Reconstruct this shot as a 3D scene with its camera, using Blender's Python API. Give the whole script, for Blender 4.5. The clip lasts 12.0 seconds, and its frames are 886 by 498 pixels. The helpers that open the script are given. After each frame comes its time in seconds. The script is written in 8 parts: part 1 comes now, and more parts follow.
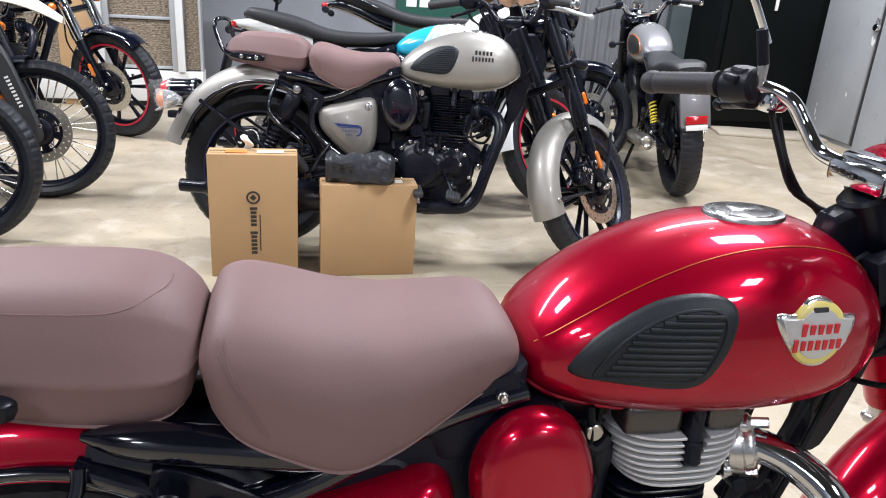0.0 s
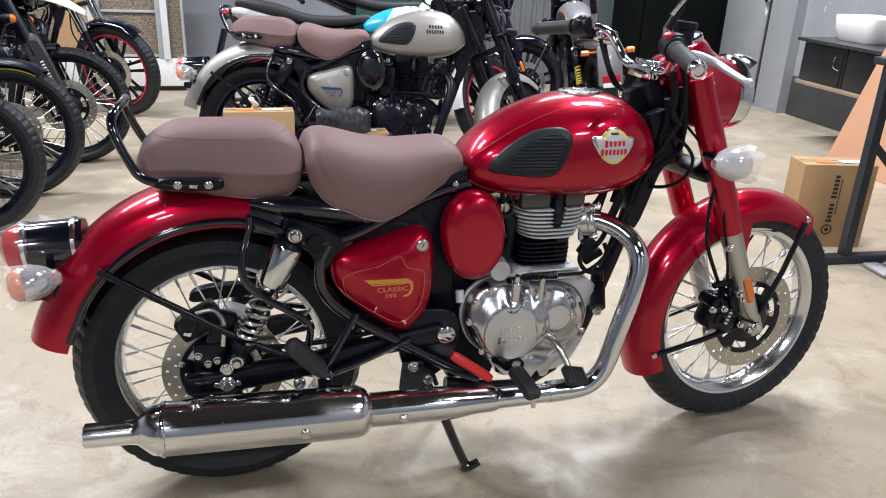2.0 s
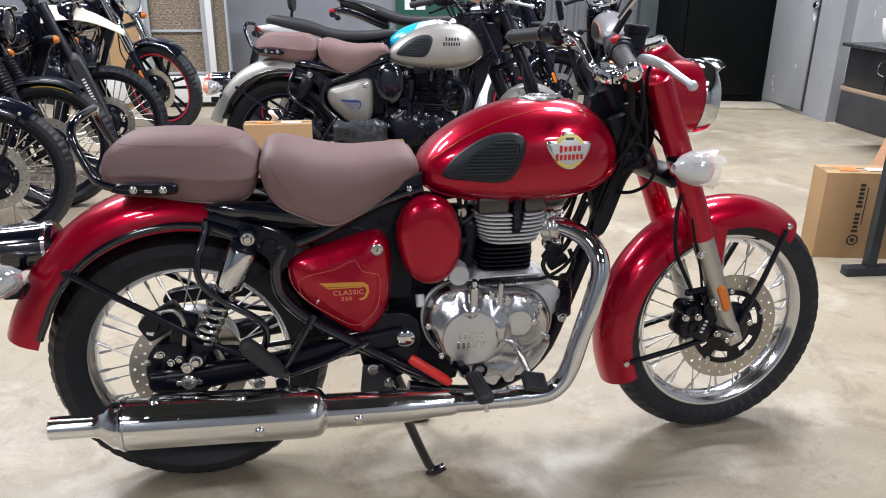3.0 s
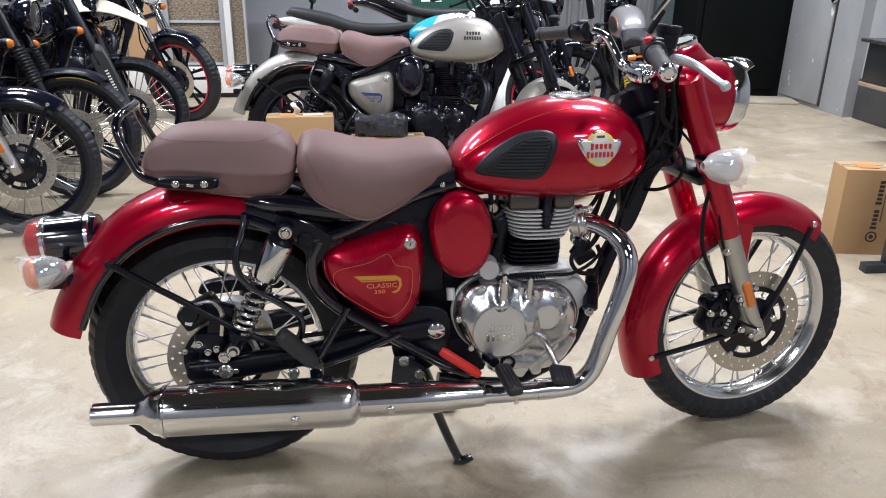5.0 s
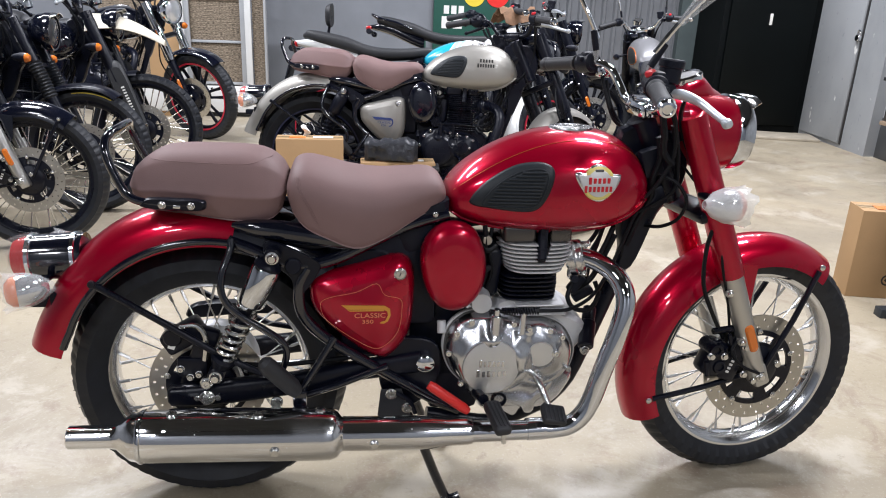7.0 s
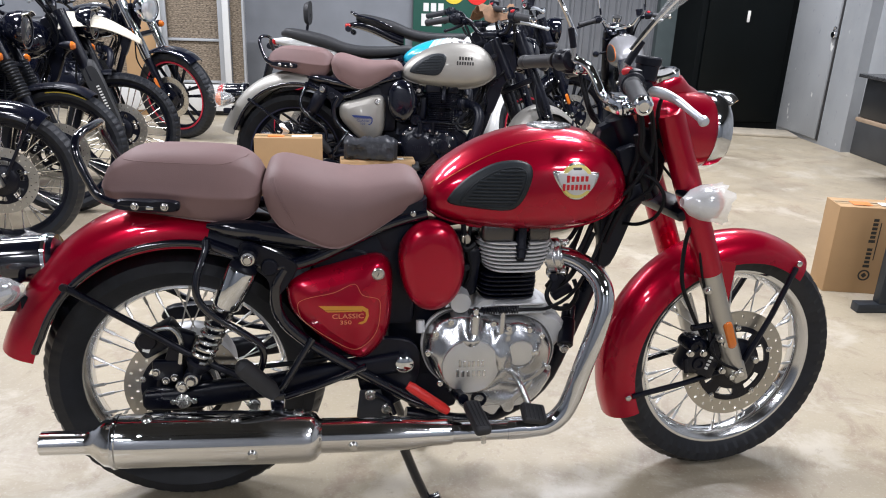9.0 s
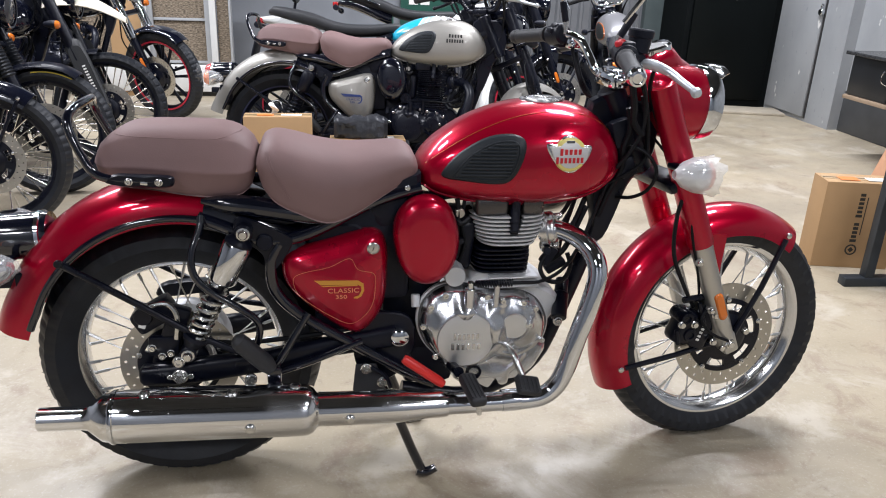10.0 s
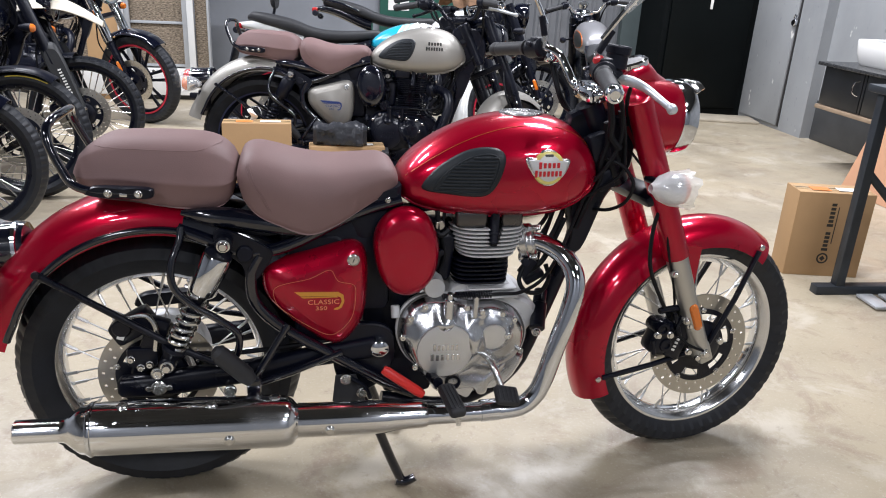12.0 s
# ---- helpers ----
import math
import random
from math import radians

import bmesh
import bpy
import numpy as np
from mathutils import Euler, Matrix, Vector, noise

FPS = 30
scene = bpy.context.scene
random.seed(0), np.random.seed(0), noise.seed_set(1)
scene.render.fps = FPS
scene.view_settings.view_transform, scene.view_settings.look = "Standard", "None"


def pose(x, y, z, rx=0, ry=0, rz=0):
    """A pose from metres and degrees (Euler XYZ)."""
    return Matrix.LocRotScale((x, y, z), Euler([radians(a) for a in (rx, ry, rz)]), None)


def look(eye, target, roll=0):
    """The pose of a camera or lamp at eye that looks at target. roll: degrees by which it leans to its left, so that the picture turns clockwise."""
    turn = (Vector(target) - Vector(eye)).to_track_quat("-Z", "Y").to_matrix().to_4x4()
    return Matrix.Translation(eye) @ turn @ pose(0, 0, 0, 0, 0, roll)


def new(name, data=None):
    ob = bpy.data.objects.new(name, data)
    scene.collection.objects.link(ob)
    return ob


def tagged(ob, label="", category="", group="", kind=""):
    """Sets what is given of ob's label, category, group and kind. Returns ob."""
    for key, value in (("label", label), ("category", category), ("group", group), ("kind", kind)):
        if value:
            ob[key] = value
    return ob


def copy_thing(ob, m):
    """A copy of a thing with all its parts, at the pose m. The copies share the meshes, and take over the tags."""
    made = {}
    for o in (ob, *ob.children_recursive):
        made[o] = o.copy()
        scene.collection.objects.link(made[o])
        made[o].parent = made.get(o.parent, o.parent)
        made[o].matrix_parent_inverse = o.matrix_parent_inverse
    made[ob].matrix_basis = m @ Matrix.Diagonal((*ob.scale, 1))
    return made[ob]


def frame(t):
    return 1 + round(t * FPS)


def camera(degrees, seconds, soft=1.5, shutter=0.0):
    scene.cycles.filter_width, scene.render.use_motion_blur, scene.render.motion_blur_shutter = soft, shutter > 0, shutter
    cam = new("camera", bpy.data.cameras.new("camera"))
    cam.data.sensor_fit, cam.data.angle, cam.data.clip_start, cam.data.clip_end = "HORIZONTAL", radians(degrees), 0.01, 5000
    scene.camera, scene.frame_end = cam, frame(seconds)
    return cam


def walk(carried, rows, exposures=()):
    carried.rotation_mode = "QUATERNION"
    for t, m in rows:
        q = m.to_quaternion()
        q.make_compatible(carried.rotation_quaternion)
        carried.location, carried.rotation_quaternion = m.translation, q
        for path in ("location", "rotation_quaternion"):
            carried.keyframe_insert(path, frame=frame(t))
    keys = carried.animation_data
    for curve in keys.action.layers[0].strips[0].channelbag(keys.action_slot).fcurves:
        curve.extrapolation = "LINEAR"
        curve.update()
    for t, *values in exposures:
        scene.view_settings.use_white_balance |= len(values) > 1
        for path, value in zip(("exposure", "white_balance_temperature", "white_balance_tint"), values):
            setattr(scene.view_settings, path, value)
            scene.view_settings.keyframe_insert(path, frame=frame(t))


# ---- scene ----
cam = camera(60.5, 12.0, soft=1.05)
PATH = [
    (0, (0.303, -0.802, 1.244), (0.663, 1.027, 0.519), 3.9),
    (0.5, (0.202, -1.043, 1.248), (0.71, 0.732, 0.48), 2.8),
    (1, (0.226, -1.297, 1.245), (0.734, 0.482, 0.483), 2.4),
    (1.5, (0.147, -1.504, 1.257), (0.638, 0.285, 0.509), 2.5),
    (2, (0.094, -1.672, 1.275), (0.556, 0.126, 0.53), 2.3),
    (2.5, (0.23, -1.726, 1.279), (0.641, 0.087, 0.54), 1.9),
    (3, (0.342, -1.751, 1.268), (0.635, 0.094, 0.554), 0.6),
    (3.5, (0.329, -1.78, 1.286), (0.597, 0.057, 0.541), 0.5),
    (3.7, (0.325, -1.808, 1.295), (0.547, 0.051, 0.592), -0.1),
    (5.3, (0.278, -1.759, 1.288), (0.554, 0.079, 0.548), 1.0),
    (5.5, (0.297, -1.75, 1.294), (0.565, 0.093, 0.566), 1.2),
    (6, (0.34, -1.737, 1.295), (0.59, 0.117, 0.587), 1.5),
    (6.5, (0.364, -1.734, 1.287), (0.608, 0.123, 0.584), 2.1),
    (7, (0.35, -1.732, 1.289), (0.574, 0.136, 0.611), 2.4),
    (7.2, (0.35, -1.731, 1.289), (0.553, 0.136, 0.629), 2.1),
    (9, (0.362, -1.721, 1.289), (0.631, 0.14, 0.607), 2.4),
    (9.5, (0.347, -1.737, 1.295), (0.609, 0.118, 0.594), 2.0),
    (10, (0.346, -1.734, 1.274), (0.645, 0.106, 0.549), 2.3),
    (10.5, (0.366, -1.717, 1.285), (0.692, 0.116, 0.554), 2.6),
    (11, (0.352, -1.713, 1.287), (0.693, 0.118, 0.558), 2.8),
    (11.5, (0.339, -1.739, 1.295), (0.7, 0.092, 0.577), 2.9),
    (12, (0.34, -1.739, 1.298), (0.696, 0.095, 0.583), 3.1),
]
walk(cam, [(t, look(eye, target, roll)) for t, eye, target, roll in PATH], exposures=((0.0, 0.25), (0.5, 0.19), (1.0, 0.15), (2.0, 0.08), (3.5, 0.05), (12.0, 0.05)))

# ---- world and light ----
world = bpy.data.worlds.new("world")
scene.world = world
world.use_nodes = True
world.node_tree.nodes["Background"].inputs[0].default_value = (0.55, 0.6, 0.7, 1)
world.node_tree.nodes["Background"].inputs[1].default_value = 0.02

CEILING = 3.6
# (x, y, length, width, watts) of each ceiling lamp: two long battens at the back, the rest broad panels
LAMPS = [(-2.3, 3.6, 2.6, 0.11, 190.0), (2.7, 3.6, 2.6, 0.11, 180.0)]
LAMPS += [(-1.7, 1.5, 0.85, 0.6, 96.0), (2.05, 0.95, 0.85, 0.6, 94.0)]
LAMPS += [(x, y, 0.6, 0.6, watts) for y, watts in ((-4.4, 52.0), (-2.3, 46.0)) for x in (-1.9, 2.5)]


def area_light(x, y, length, width, watts, colour):
    data = bpy.data.lights.new("ceiling_lamp", "AREA")
    data.shape, data.size, data.size_y, data.energy, data.color = "RECTANGLE", length, width, watts, colour
    ob = new("ceiling_lamp", data)
    ob.location = (x, y, CEILING - 0.05)
    return ob


for lamp in LAMPS:
    area_light(*lamp, (0.97, 0.985, 1.07))


# ---- materials ----
def material(name, colour, rough=0.5, metal=0.0, coat=0.0, vary=0.0, scale=8.0, bump=0.0, bump_scale=60.0, rough_vary=0.0, spec=0.5, glow=0.0, glass=0.0):
    m = bpy.data.materials.new(name)
    m.use_nodes = True
    nt = m.node_tree
    b = nt.nodes["Principled BSDF"]
    b.inputs["Base Color"].default_value = (*colour, 1)
    b.inputs["Roughness"].default_value = rough
    b.inputs["Metallic"].default_value = metal
    b.inputs["Specular IOR Level"].default_value = spec
    b.inputs["Coat Weight"].default_value = coat
    b.inputs["Coat Roughness"].default_value = 0.03
    b.inputs["Transmission Weight"].default_value = glass
    if glow:
        b.inputs["Emission Color"].default_value = (*colour, 1)
        b.inputs["Emission Strength"].default_value = glow
    if vary or bump or rough_vary:
        co = nt.nodes.new("ShaderNodeTexCoord")
        big = nt.nodes.new("ShaderNodeTexNoise")
        big.inputs["Scale"].default_value, big.inputs["Detail"].default_value = scale, 6
        nt.links.new(co.outputs["Object"], big.inputs["Vector"])
        if vary:
            ramp = nt.nodes.new("ShaderNodeMapRange")
            ramp.inputs["From Min"].default_value, ramp.inputs["From Max"].default_value = 0.3, 0.7
            ramp.inputs["To Min"].default_value, ramp.inputs["To Max"].default_value = 1 - vary, 1 + vary
            nt.links.new(big.outputs["Fac"], ramp.inputs["Value"])
            mul = nt.nodes.new("ShaderNodeVectorMath")
            mul.operation = "SCALE"
            mul.inputs[0].default_value = colour
            nt.links.new(ramp.outputs["Result"], mul.inputs["Scale"])
            nt.links.new(mul.outputs["Vector"], b.inputs["Base Color"])
        if rough_vary:
            rr = nt.nodes.new("ShaderNodeMapRange")
            rr.inputs["From Min"].default_value, rr.inputs["From Max"].default_value = 0.3, 0.7
            rr.inputs["To Min"].default_value, rr.inputs["To Max"].default_value = max(0.02, rough - rough_vary), rough + rough_vary
            nt.links.new(big.outputs["Fac"], rr.inputs["Value"])
            nt.links.new(rr.outputs["Result"], b.inputs["Roughness"])
        if bump:
            fine = nt.nodes.new("ShaderNodeTexNoise")
            fine.inputs["Scale"].default_value, fine.inputs["Detail"].default_value = bump_scale, 4
            nt.links.new(co.outputs["Object"], fine.inputs["Vector"])
            bp = nt.nodes.new("ShaderNodeBump")
            bp.inputs["Strength"].default_value, bp.inputs["Distance"].default_value = bump, 0.004
            nt.links.new(fine.outputs["Fac"], bp.inputs["Height"])
            nt.links.new(bp.outputs["Normal"], b.inputs["Normal"])
    return m


def concrete():
    m = material("polished_concrete", (0.5, 0.45, 0.38), rough=0.42, bump=0.06, bump_scale=90)
    nt = m.node_tree
    b = nt.nodes["Principled BSDF"]
    co = nt.nodes.new("ShaderNodeTexCoord")

    def cloud(scale, detail, rough, distort, lo, hi):
        n = nt.nodes.new("ShaderNodeTexNoise")
        n.inputs["Scale"].default_value, n.inputs["Detail"].default_value = scale, detail
        n.inputs["Roughness"].default_value, n.inputs["Distortion"].default_value = rough, distort
        nt.links.new(co.outputs["Object"], n.inputs["Vector"])
        r = nt.nodes.new("ShaderNodeMapRange")
        r.inputs["From Min"].default_value, r.inputs["From Max"].default_value = lo, hi
        nt.links.new(n.outputs["Fac"], r.inputs["Value"])
        return r.outputs["Result"]

    def blend(a, colour, mask, most):
        f = nt.nodes.new("ShaderNodeMath")
        f.operation = "MULTIPLY"
        f.inputs[1].default_value = most
        nt.links.new(mask, f.inputs[0])
        mix = nt.nodes.new("ShaderNodeMix")
        mix.data_type = "RGBA"
        nt.links.new(f.outputs[0], mix.inputs[0])
        if a is None:
            mix.inputs[6].default_value = (0.404, 0.345, 0.247, 1)
        else:
            nt.links.new(a, mix.inputs[6])
        mix.inputs[7].default_value = (*colour, 1)
        return mix.outputs[2]
    out = blend(None, (0.316, 0.272, 0.206), cloud(1.1, 6, 0.55, 0.4, 0.42, 0.62), 0.7)
    out = blend(out, (0.27, 0.205, 0.150), cloud(4.2, 12, 0.72, 0.9, 0.53, 0.66), 0.75)
    out = blend(out, (0.50, 0.452, 0.368), cloud(3.1, 12, 0.70, 0.5, 0.53, 0.64), 0.75)
    out = blend(out, (0.22, 0.17, 0.125), cloud(18.0, 10, 0.75, 0.3, 0.57, 0.70), 0.65)
    out = blend(out, (0.52, 0.472, 0.397), cloud(110.0, 4, 0.6, 0.0, 0.56, 0.72), 0.5)
    nt.links.new(out, b.inputs["Base Color"])
    rr = nt.nodes.new("ShaderNodeMapRange")
    rr.inputs["To Min"].default_value, rr.inputs["To Max"].default_value = 0.30, 0.58
    nt.links.new(cloud(5.0, 8, 0.6, 0.6, 0.35, 0.65), rr.inputs["Value"])
    nt.links.new(rr.outputs["Result"], b.inputs["Roughness"])
    return m


CONCRETE = concrete()
RED = material("red_candy_paint", (0.39, 0.0004, 0.0215), rough=0.28, metal=0.52, coat=0.75, vary=0.05, scale=3, spec=0.08, rough_vary=0.03)
SILVER = material("grey_silver_paint", (0.335, 0.322, 0.295), rough=0.46, metal=0.55, coat=0.3, vary=0.04)
BLACK_GLOSS = material("black_gloss_paint", (0.0028, 0.0038, 0.0098), rough=0.14, coat=0.9, spec=0.5, rough_vary=0.05, vary=0.1)
BLACK_SATIN = material("black_satin_metal", (0.0030, 0.0040, 0.0098), rough=0.31, spec=0.30, rough_vary=0.1, vary=0.2, bump=0.05)
BLACK_PLASTIC = material("black_plastic", (0.0040, 0.0054, 0.0125), rough=0.46, spec=0.26, vary=0.15, bump=0.15, bump_scale=400)
RUBBER = material("tyre_rubber", (0.0100, 0.0120, 0.0168), rough=0.50, spec=0.40, vary=0.25, scale=20, bump=0.12, bump_scale=120)
GRIP_RUBBER = material("grey_black_rubber", (0.026, 0.027, 0.031), rough=0.6, vary=0.12, bump=0.1, bump_scale=200)
PAD_RUBBER = material("knee_pad_rubber", (0.014, 0.018, 0.023), rough=0.45, spec=0.35, vary=0.1, bump=0.1, bump_scale=300)
LEATHER = material("brown_leatherette", (0.196, 0.121, 0.117), rough=0.62, vary=0.07, scale=9, bump=0.08, bump_scale=380, rough_vary=0.06, spec=0.36)
BLACK_LEATHER = material("black_leatherette", (0.02, 0.021, 0.024), rough=0.55, vary=0.1, bump=0.2, bump_scale=400)
def spotted_chrome():
    m = material("water_marked_chrome", (0.80, 0.81, 0.82), rough=0.07, metal=1.0)
    nt = m.node_tree
    b = nt.nodes["Principled BSDF"]
    co = nt.nodes.new("ShaderNodeTexCoord")
    v = nt.nodes.new("ShaderNodeTexVoronoi")
    v.inputs["Scale"].default_value = 38
    n = nt.nodes.new("ShaderNodeTexNoise")
    n.inputs["Scale"].default_value, n.inputs["Detail"].default_value = 7, 8
    for k in (v, n):
        nt.links.new(co.outputs["Object"], k.inputs["Vector"])
    spot = nt.nodes.new("ShaderNodeMapRange")
    spot.inputs["From Min"].default_value, spot.inputs["From Max"].default_value = 0.03, 0.075
    spot.inputs["To Min"].default_value, spot.inputs["To Max"].default_value = 0.22, 0.0
    nt.links.new(v.outputs["Distance"], spot.inputs["Value"])
    film = nt.nodes.new("ShaderNodeMapRange")
    film.inputs["From Min"].default_value, film.inputs["From Max"].default_value = 0.45, 0.70
    film.inputs["To Min"].default_value, film.inputs["To Max"].default_value = 0.05, 0.20
    nt.links.new(n.outputs["Fac"], film.inputs["Value"])
    add = nt.nodes.new("ShaderNodeMath")
    nt.links.new(spot.outputs["Result"], add.inputs[0])
    nt.links.new(film.outputs["Result"], add.inputs[1])
    nt.links.new(add.outputs[0], b.inputs["Roughness"])
    return m


SPOT_CHROME = spotted_chrome()
CHROME = material("chrome", (0.74, 0.765, 0.80), rough=0.06, metal=1.0, rough_vary=0.03, scale=12)
RIM_CHROME = material("polished_rim", (0.74, 0.755, 0.775), rough=0.15, metal=1.0, rough_vary=0.06, scale=14)
# darker alloy for the head's core between the fins and for the gasket
CAST_DARK = material("darker_cast_alloy", (0.10, 0.10, 0.10), rough=0.6, metal=0.5, vary=0.2)
ALLOY = material("polished_alloy", (0.63, 0.645, 0.67), rough=0.23, metal=1.0, rough_vary=0.07, scale=14, bump=0.04, bump_scale=60)
CAST = material("cast_alloy", (0.61, 0.62, 0.63), rough=0.5, metal=0.45, vary=0.1, bump=0.12, bump_scale=180)
FORK_GREY = material("fork_grey_metal", (0.50, 0.49, 0.465), rough=0.30, metal=0.85, vary=0.06)
STEEL = material("brushed_steel", (0.5, 0.48, 0.44), rough=0.33, metal=1.0, rough_vary=0.08)
BRUSHED = material("brushed_alloy", (0.70, 0.71, 0.72), rough=0.42, metal=0.9, rough_vary=0.08, bump=0.03, bump_scale=140)
PEAK_STEEL = material("chromed_peak", (0.72, 0.73, 0.74), rough=0.12, metal=1.0, rough_vary=0.04)
ROCKER = material("dark_polished_casting", (0.105, 0.10, 0.10), rough=0.30, metal=0.9, rough_vary=0.08)
CAP_SATIN = material("satin_chrome", (0.70, 0.70, 0.70), rough=0.24, metal=1.0, rough_vary=0.06)
SPOKE_STEEL = material("spoke_steel", (0.72, 0.72, 0.72), rough=0.28, metal=1.0)
BOLT = material("zinc_bolt", (0.68, 0.68, 0.66), rough=0.25, metal=1.0)
ORANGE = material("amber_reflector", (0.65, 0.16, 0.015), rough=0.2, coat=0.6)
RED_LENS = material("red_lens", (0.45, 0.012, 0.015), rough=0.12, coat=0.5)
SMOKE_LENS = material("smoked_lens", (0.05, 0.05, 0.055), rough=0.08, coat=0.4)
LENS = material("clear_lens", (0.85, 0.87, 0.9), rough=0.08, coat=0.4, metal=0.6)
GOLD = material("gold_line", (0.42, 0.19, 0.035), rough=0.35, metal=0.3)
MARK_GOLD = material("mark_gold", (0.62, 0.30, 0.05), rough=0.35, metal=0.3)
PALE_GOLD = material("pale_gold_line", (0.66, 0.27, 0.13), rough=0.35, metal=0.2)
PALE_YELLOW = material("pale_yellow_enamel", (0.66, 0.56, 0.17), rough=0.3)
SATIN_PLATE = material("satin_silver_plate", (0.62, 0.62, 0.61), rough=0.42, metal=0.5)
YELLOW = material("yellow_enamel", (0.75, 0.58, 0.06), rough=0.3)
BADGE_RED = material("badge_red", (0.55, 0.02, 0.03), rough=0.3)
BADGE_DARK = material("badge_dark", (0.03, 0.03, 0.03), rough=0.4)
BADGE_BLUE = material("badge_blue", (0.025, 0.045, 0.17), rough=0.35)
HANDLE_RED = material("red_rubber", (0.72, 0.03, 0.025), rough=0.4, vary=0.05)
LEVER = material("lever_alloy", (0.60, 0.64, 0.68), rough=0.4, metal=0.6)
GUARD_PLASTIC = material("matt_black_guard", (0.022, 0.0235, 0.026), rough=0.5, vary=0.12, bump=0.1, bump_scale=300)
CABLE = material("black_cable", (0.0045, 0.0052, 0.0075), rough=0.5, spec=0.2)
DULL_GOLD = material("dull_gold_line", (0.46, 0.085, 0.012), rough=0.35, metal=0.3)
CARD = material("brown_cardboard", (0.43, 0.27, 0.135), rough=0.8, vary=0.06, scale=5, bump=0.12, bump_scale=90)


# ---- mesh helpers ----
def catmull(pts, n, closed=False):
    pts = [Vector(p) for p in pts]
    out = []
    count = len(pts)
    for i in range(count if closed else count - 1):
        if closed:
            a, b, c, d = pts[i - 1], pts[i], pts[(i + 1) % count], pts[(i + 2) % count]
        else:
            a, b, c, d = pts[max(i - 1, 0)], pts[i], pts[i + 1], pts[min(i + 2, count - 1)]
        for k in range(n):
            t = k / n
            out.append(0.5 * ((2 * b) + (c - a) * t + (2 * a - 5 * b + 4 * c - d) * t * t + (3 * b - a - 3 * c + d) * t ** 3))
    if not closed:
        out.append(pts[-1])
    return out


def loft(bm, rings, caps=True, loop=False):
    rows = [[bm.verts.new(p) for p in ring] for ring in rings]
    n = len(rows[0])
    pairs = list(zip(rows, rows[1:])) + ([(rows[-1], rows[0])] if loop else [])
    for r0, r1 in pairs:
        for i in range(n):
            j = (i + 1) % n
            bm.faces.new((r0[i], r0[j], r1[j], r1[i]))
    if caps and not loop:
        bm.faces.new(list(reversed(rows[0])))
        bm.faces.new(rows[-1])
    return rows


def sheet(bm, rings):
    rows = [[bm.verts.new(p) for p in ring] for ring in rings]
    for r0, r1 in zip(rows, rows[1:]):
        for i in range(len(r0) - 1):
            bm.faces.new((r0[i], r0[i + 1], r1[i + 1], r1[i]))


def tube(bm, pts, r, seg=10, sm=0, loop=False):
    pts = [Vector(p) for p in pts]
    rad = list(r) if isinstance(r, (list, tuple)) else [r] * len(pts)
    if sm:
        rv = catmull([(a, 0, 0) for a in rad], sm, loop)
        pts, rad = catmull(pts, sm, loop), [v.x for v in rv]
    n = len(pts)
    rings, up = [], None
    for i, p in enumerate(pts):
        a = pts[i - 1] if (i or loop) else p
        b = pts[(i + 1) % n] if (i < n - 1 or loop) else p
        d = (b - a).normalized()
        if up is None:
            up = Vector((0, 0, 1)) if abs(d.z) < 0.9 else Vector((0, 1, 0))
        up = (up - d * up.dot(d)).normalized()
        side = d.cross(up)
        rings.append([p + (up * math.cos(q) + side * math.sin(q)) * rad[i] for q in (2 * math.pi * k / seg for k in range(seg))])
    loft(bm, rings, not loop, loop)


def lathe(bm, prof, m, seg=32, closed=False):
    """Turns (radius, height) pairs about the z axis of m."""
    rings = []
    for k in range(seg):
        q = 2 * math.pi * k / seg
        rings.append([m @ Vector((r * math.cos(q), r * math.sin(q), h)) for r, h in prof])
    rows = [[bm.verts.new(p) for p in ring] for ring in rings]
    n = len(prof)
    for k in range(seg):
        a, b = rows[k], rows[(k + 1) % seg]
        for i in range(n if closed else n - 1):
            j = (i + 1) % n
            bm.faces.new((a[i], b[i], b[j], a[j]))
    if not closed:
        if prof[0][0] > 1e-5:
            bm.faces.new([rows[k][0] for k in reversed(range(seg))])
        if prof[-1][0] > 1e-5:
            bm.faces.new([rows[k][-1] for k in range(seg)])
    bmesh.ops.remove_doubles(bm, verts=bm.verts[:], dist=1e-6)


def along(p, d, roll=0.0):
    """A matrix at p whose z axis points along d."""
    d = Vector(d).normalized()
    return Matrix.Translation(p) @ d.to_track_quat("Z", "Y").to_matrix().to_4x4() @ Matrix.Rotation(roll, 4, "Z")


def rod(bm, a, b, r, seg=12, bevel=0.0):
    a, b = Vector(a), Vector(b)
    h = (b - a).length
    e = min(bevel or r * 0.15, h * 0.3)
    lathe(bm, [(r - e, 0), (r, e), (r, h - e), (r - e, h)], along(a, b - a), seg)


def block(bm, m, sx, sy, sz, bevel=0.004, seg=2):
    made = bmesh.ops.create_cube(bm, size=1.0, matrix=m @ Matrix.Diagonal((sx, sy, sz, 1)))
    if bevel:
        edges = list({e for v in made["verts"] for e in v.link_edges})
        bmesh.ops.bevel(bm, geom=edges, offset=bevel, segments=seg, profile=0.5, affect="EDGES")


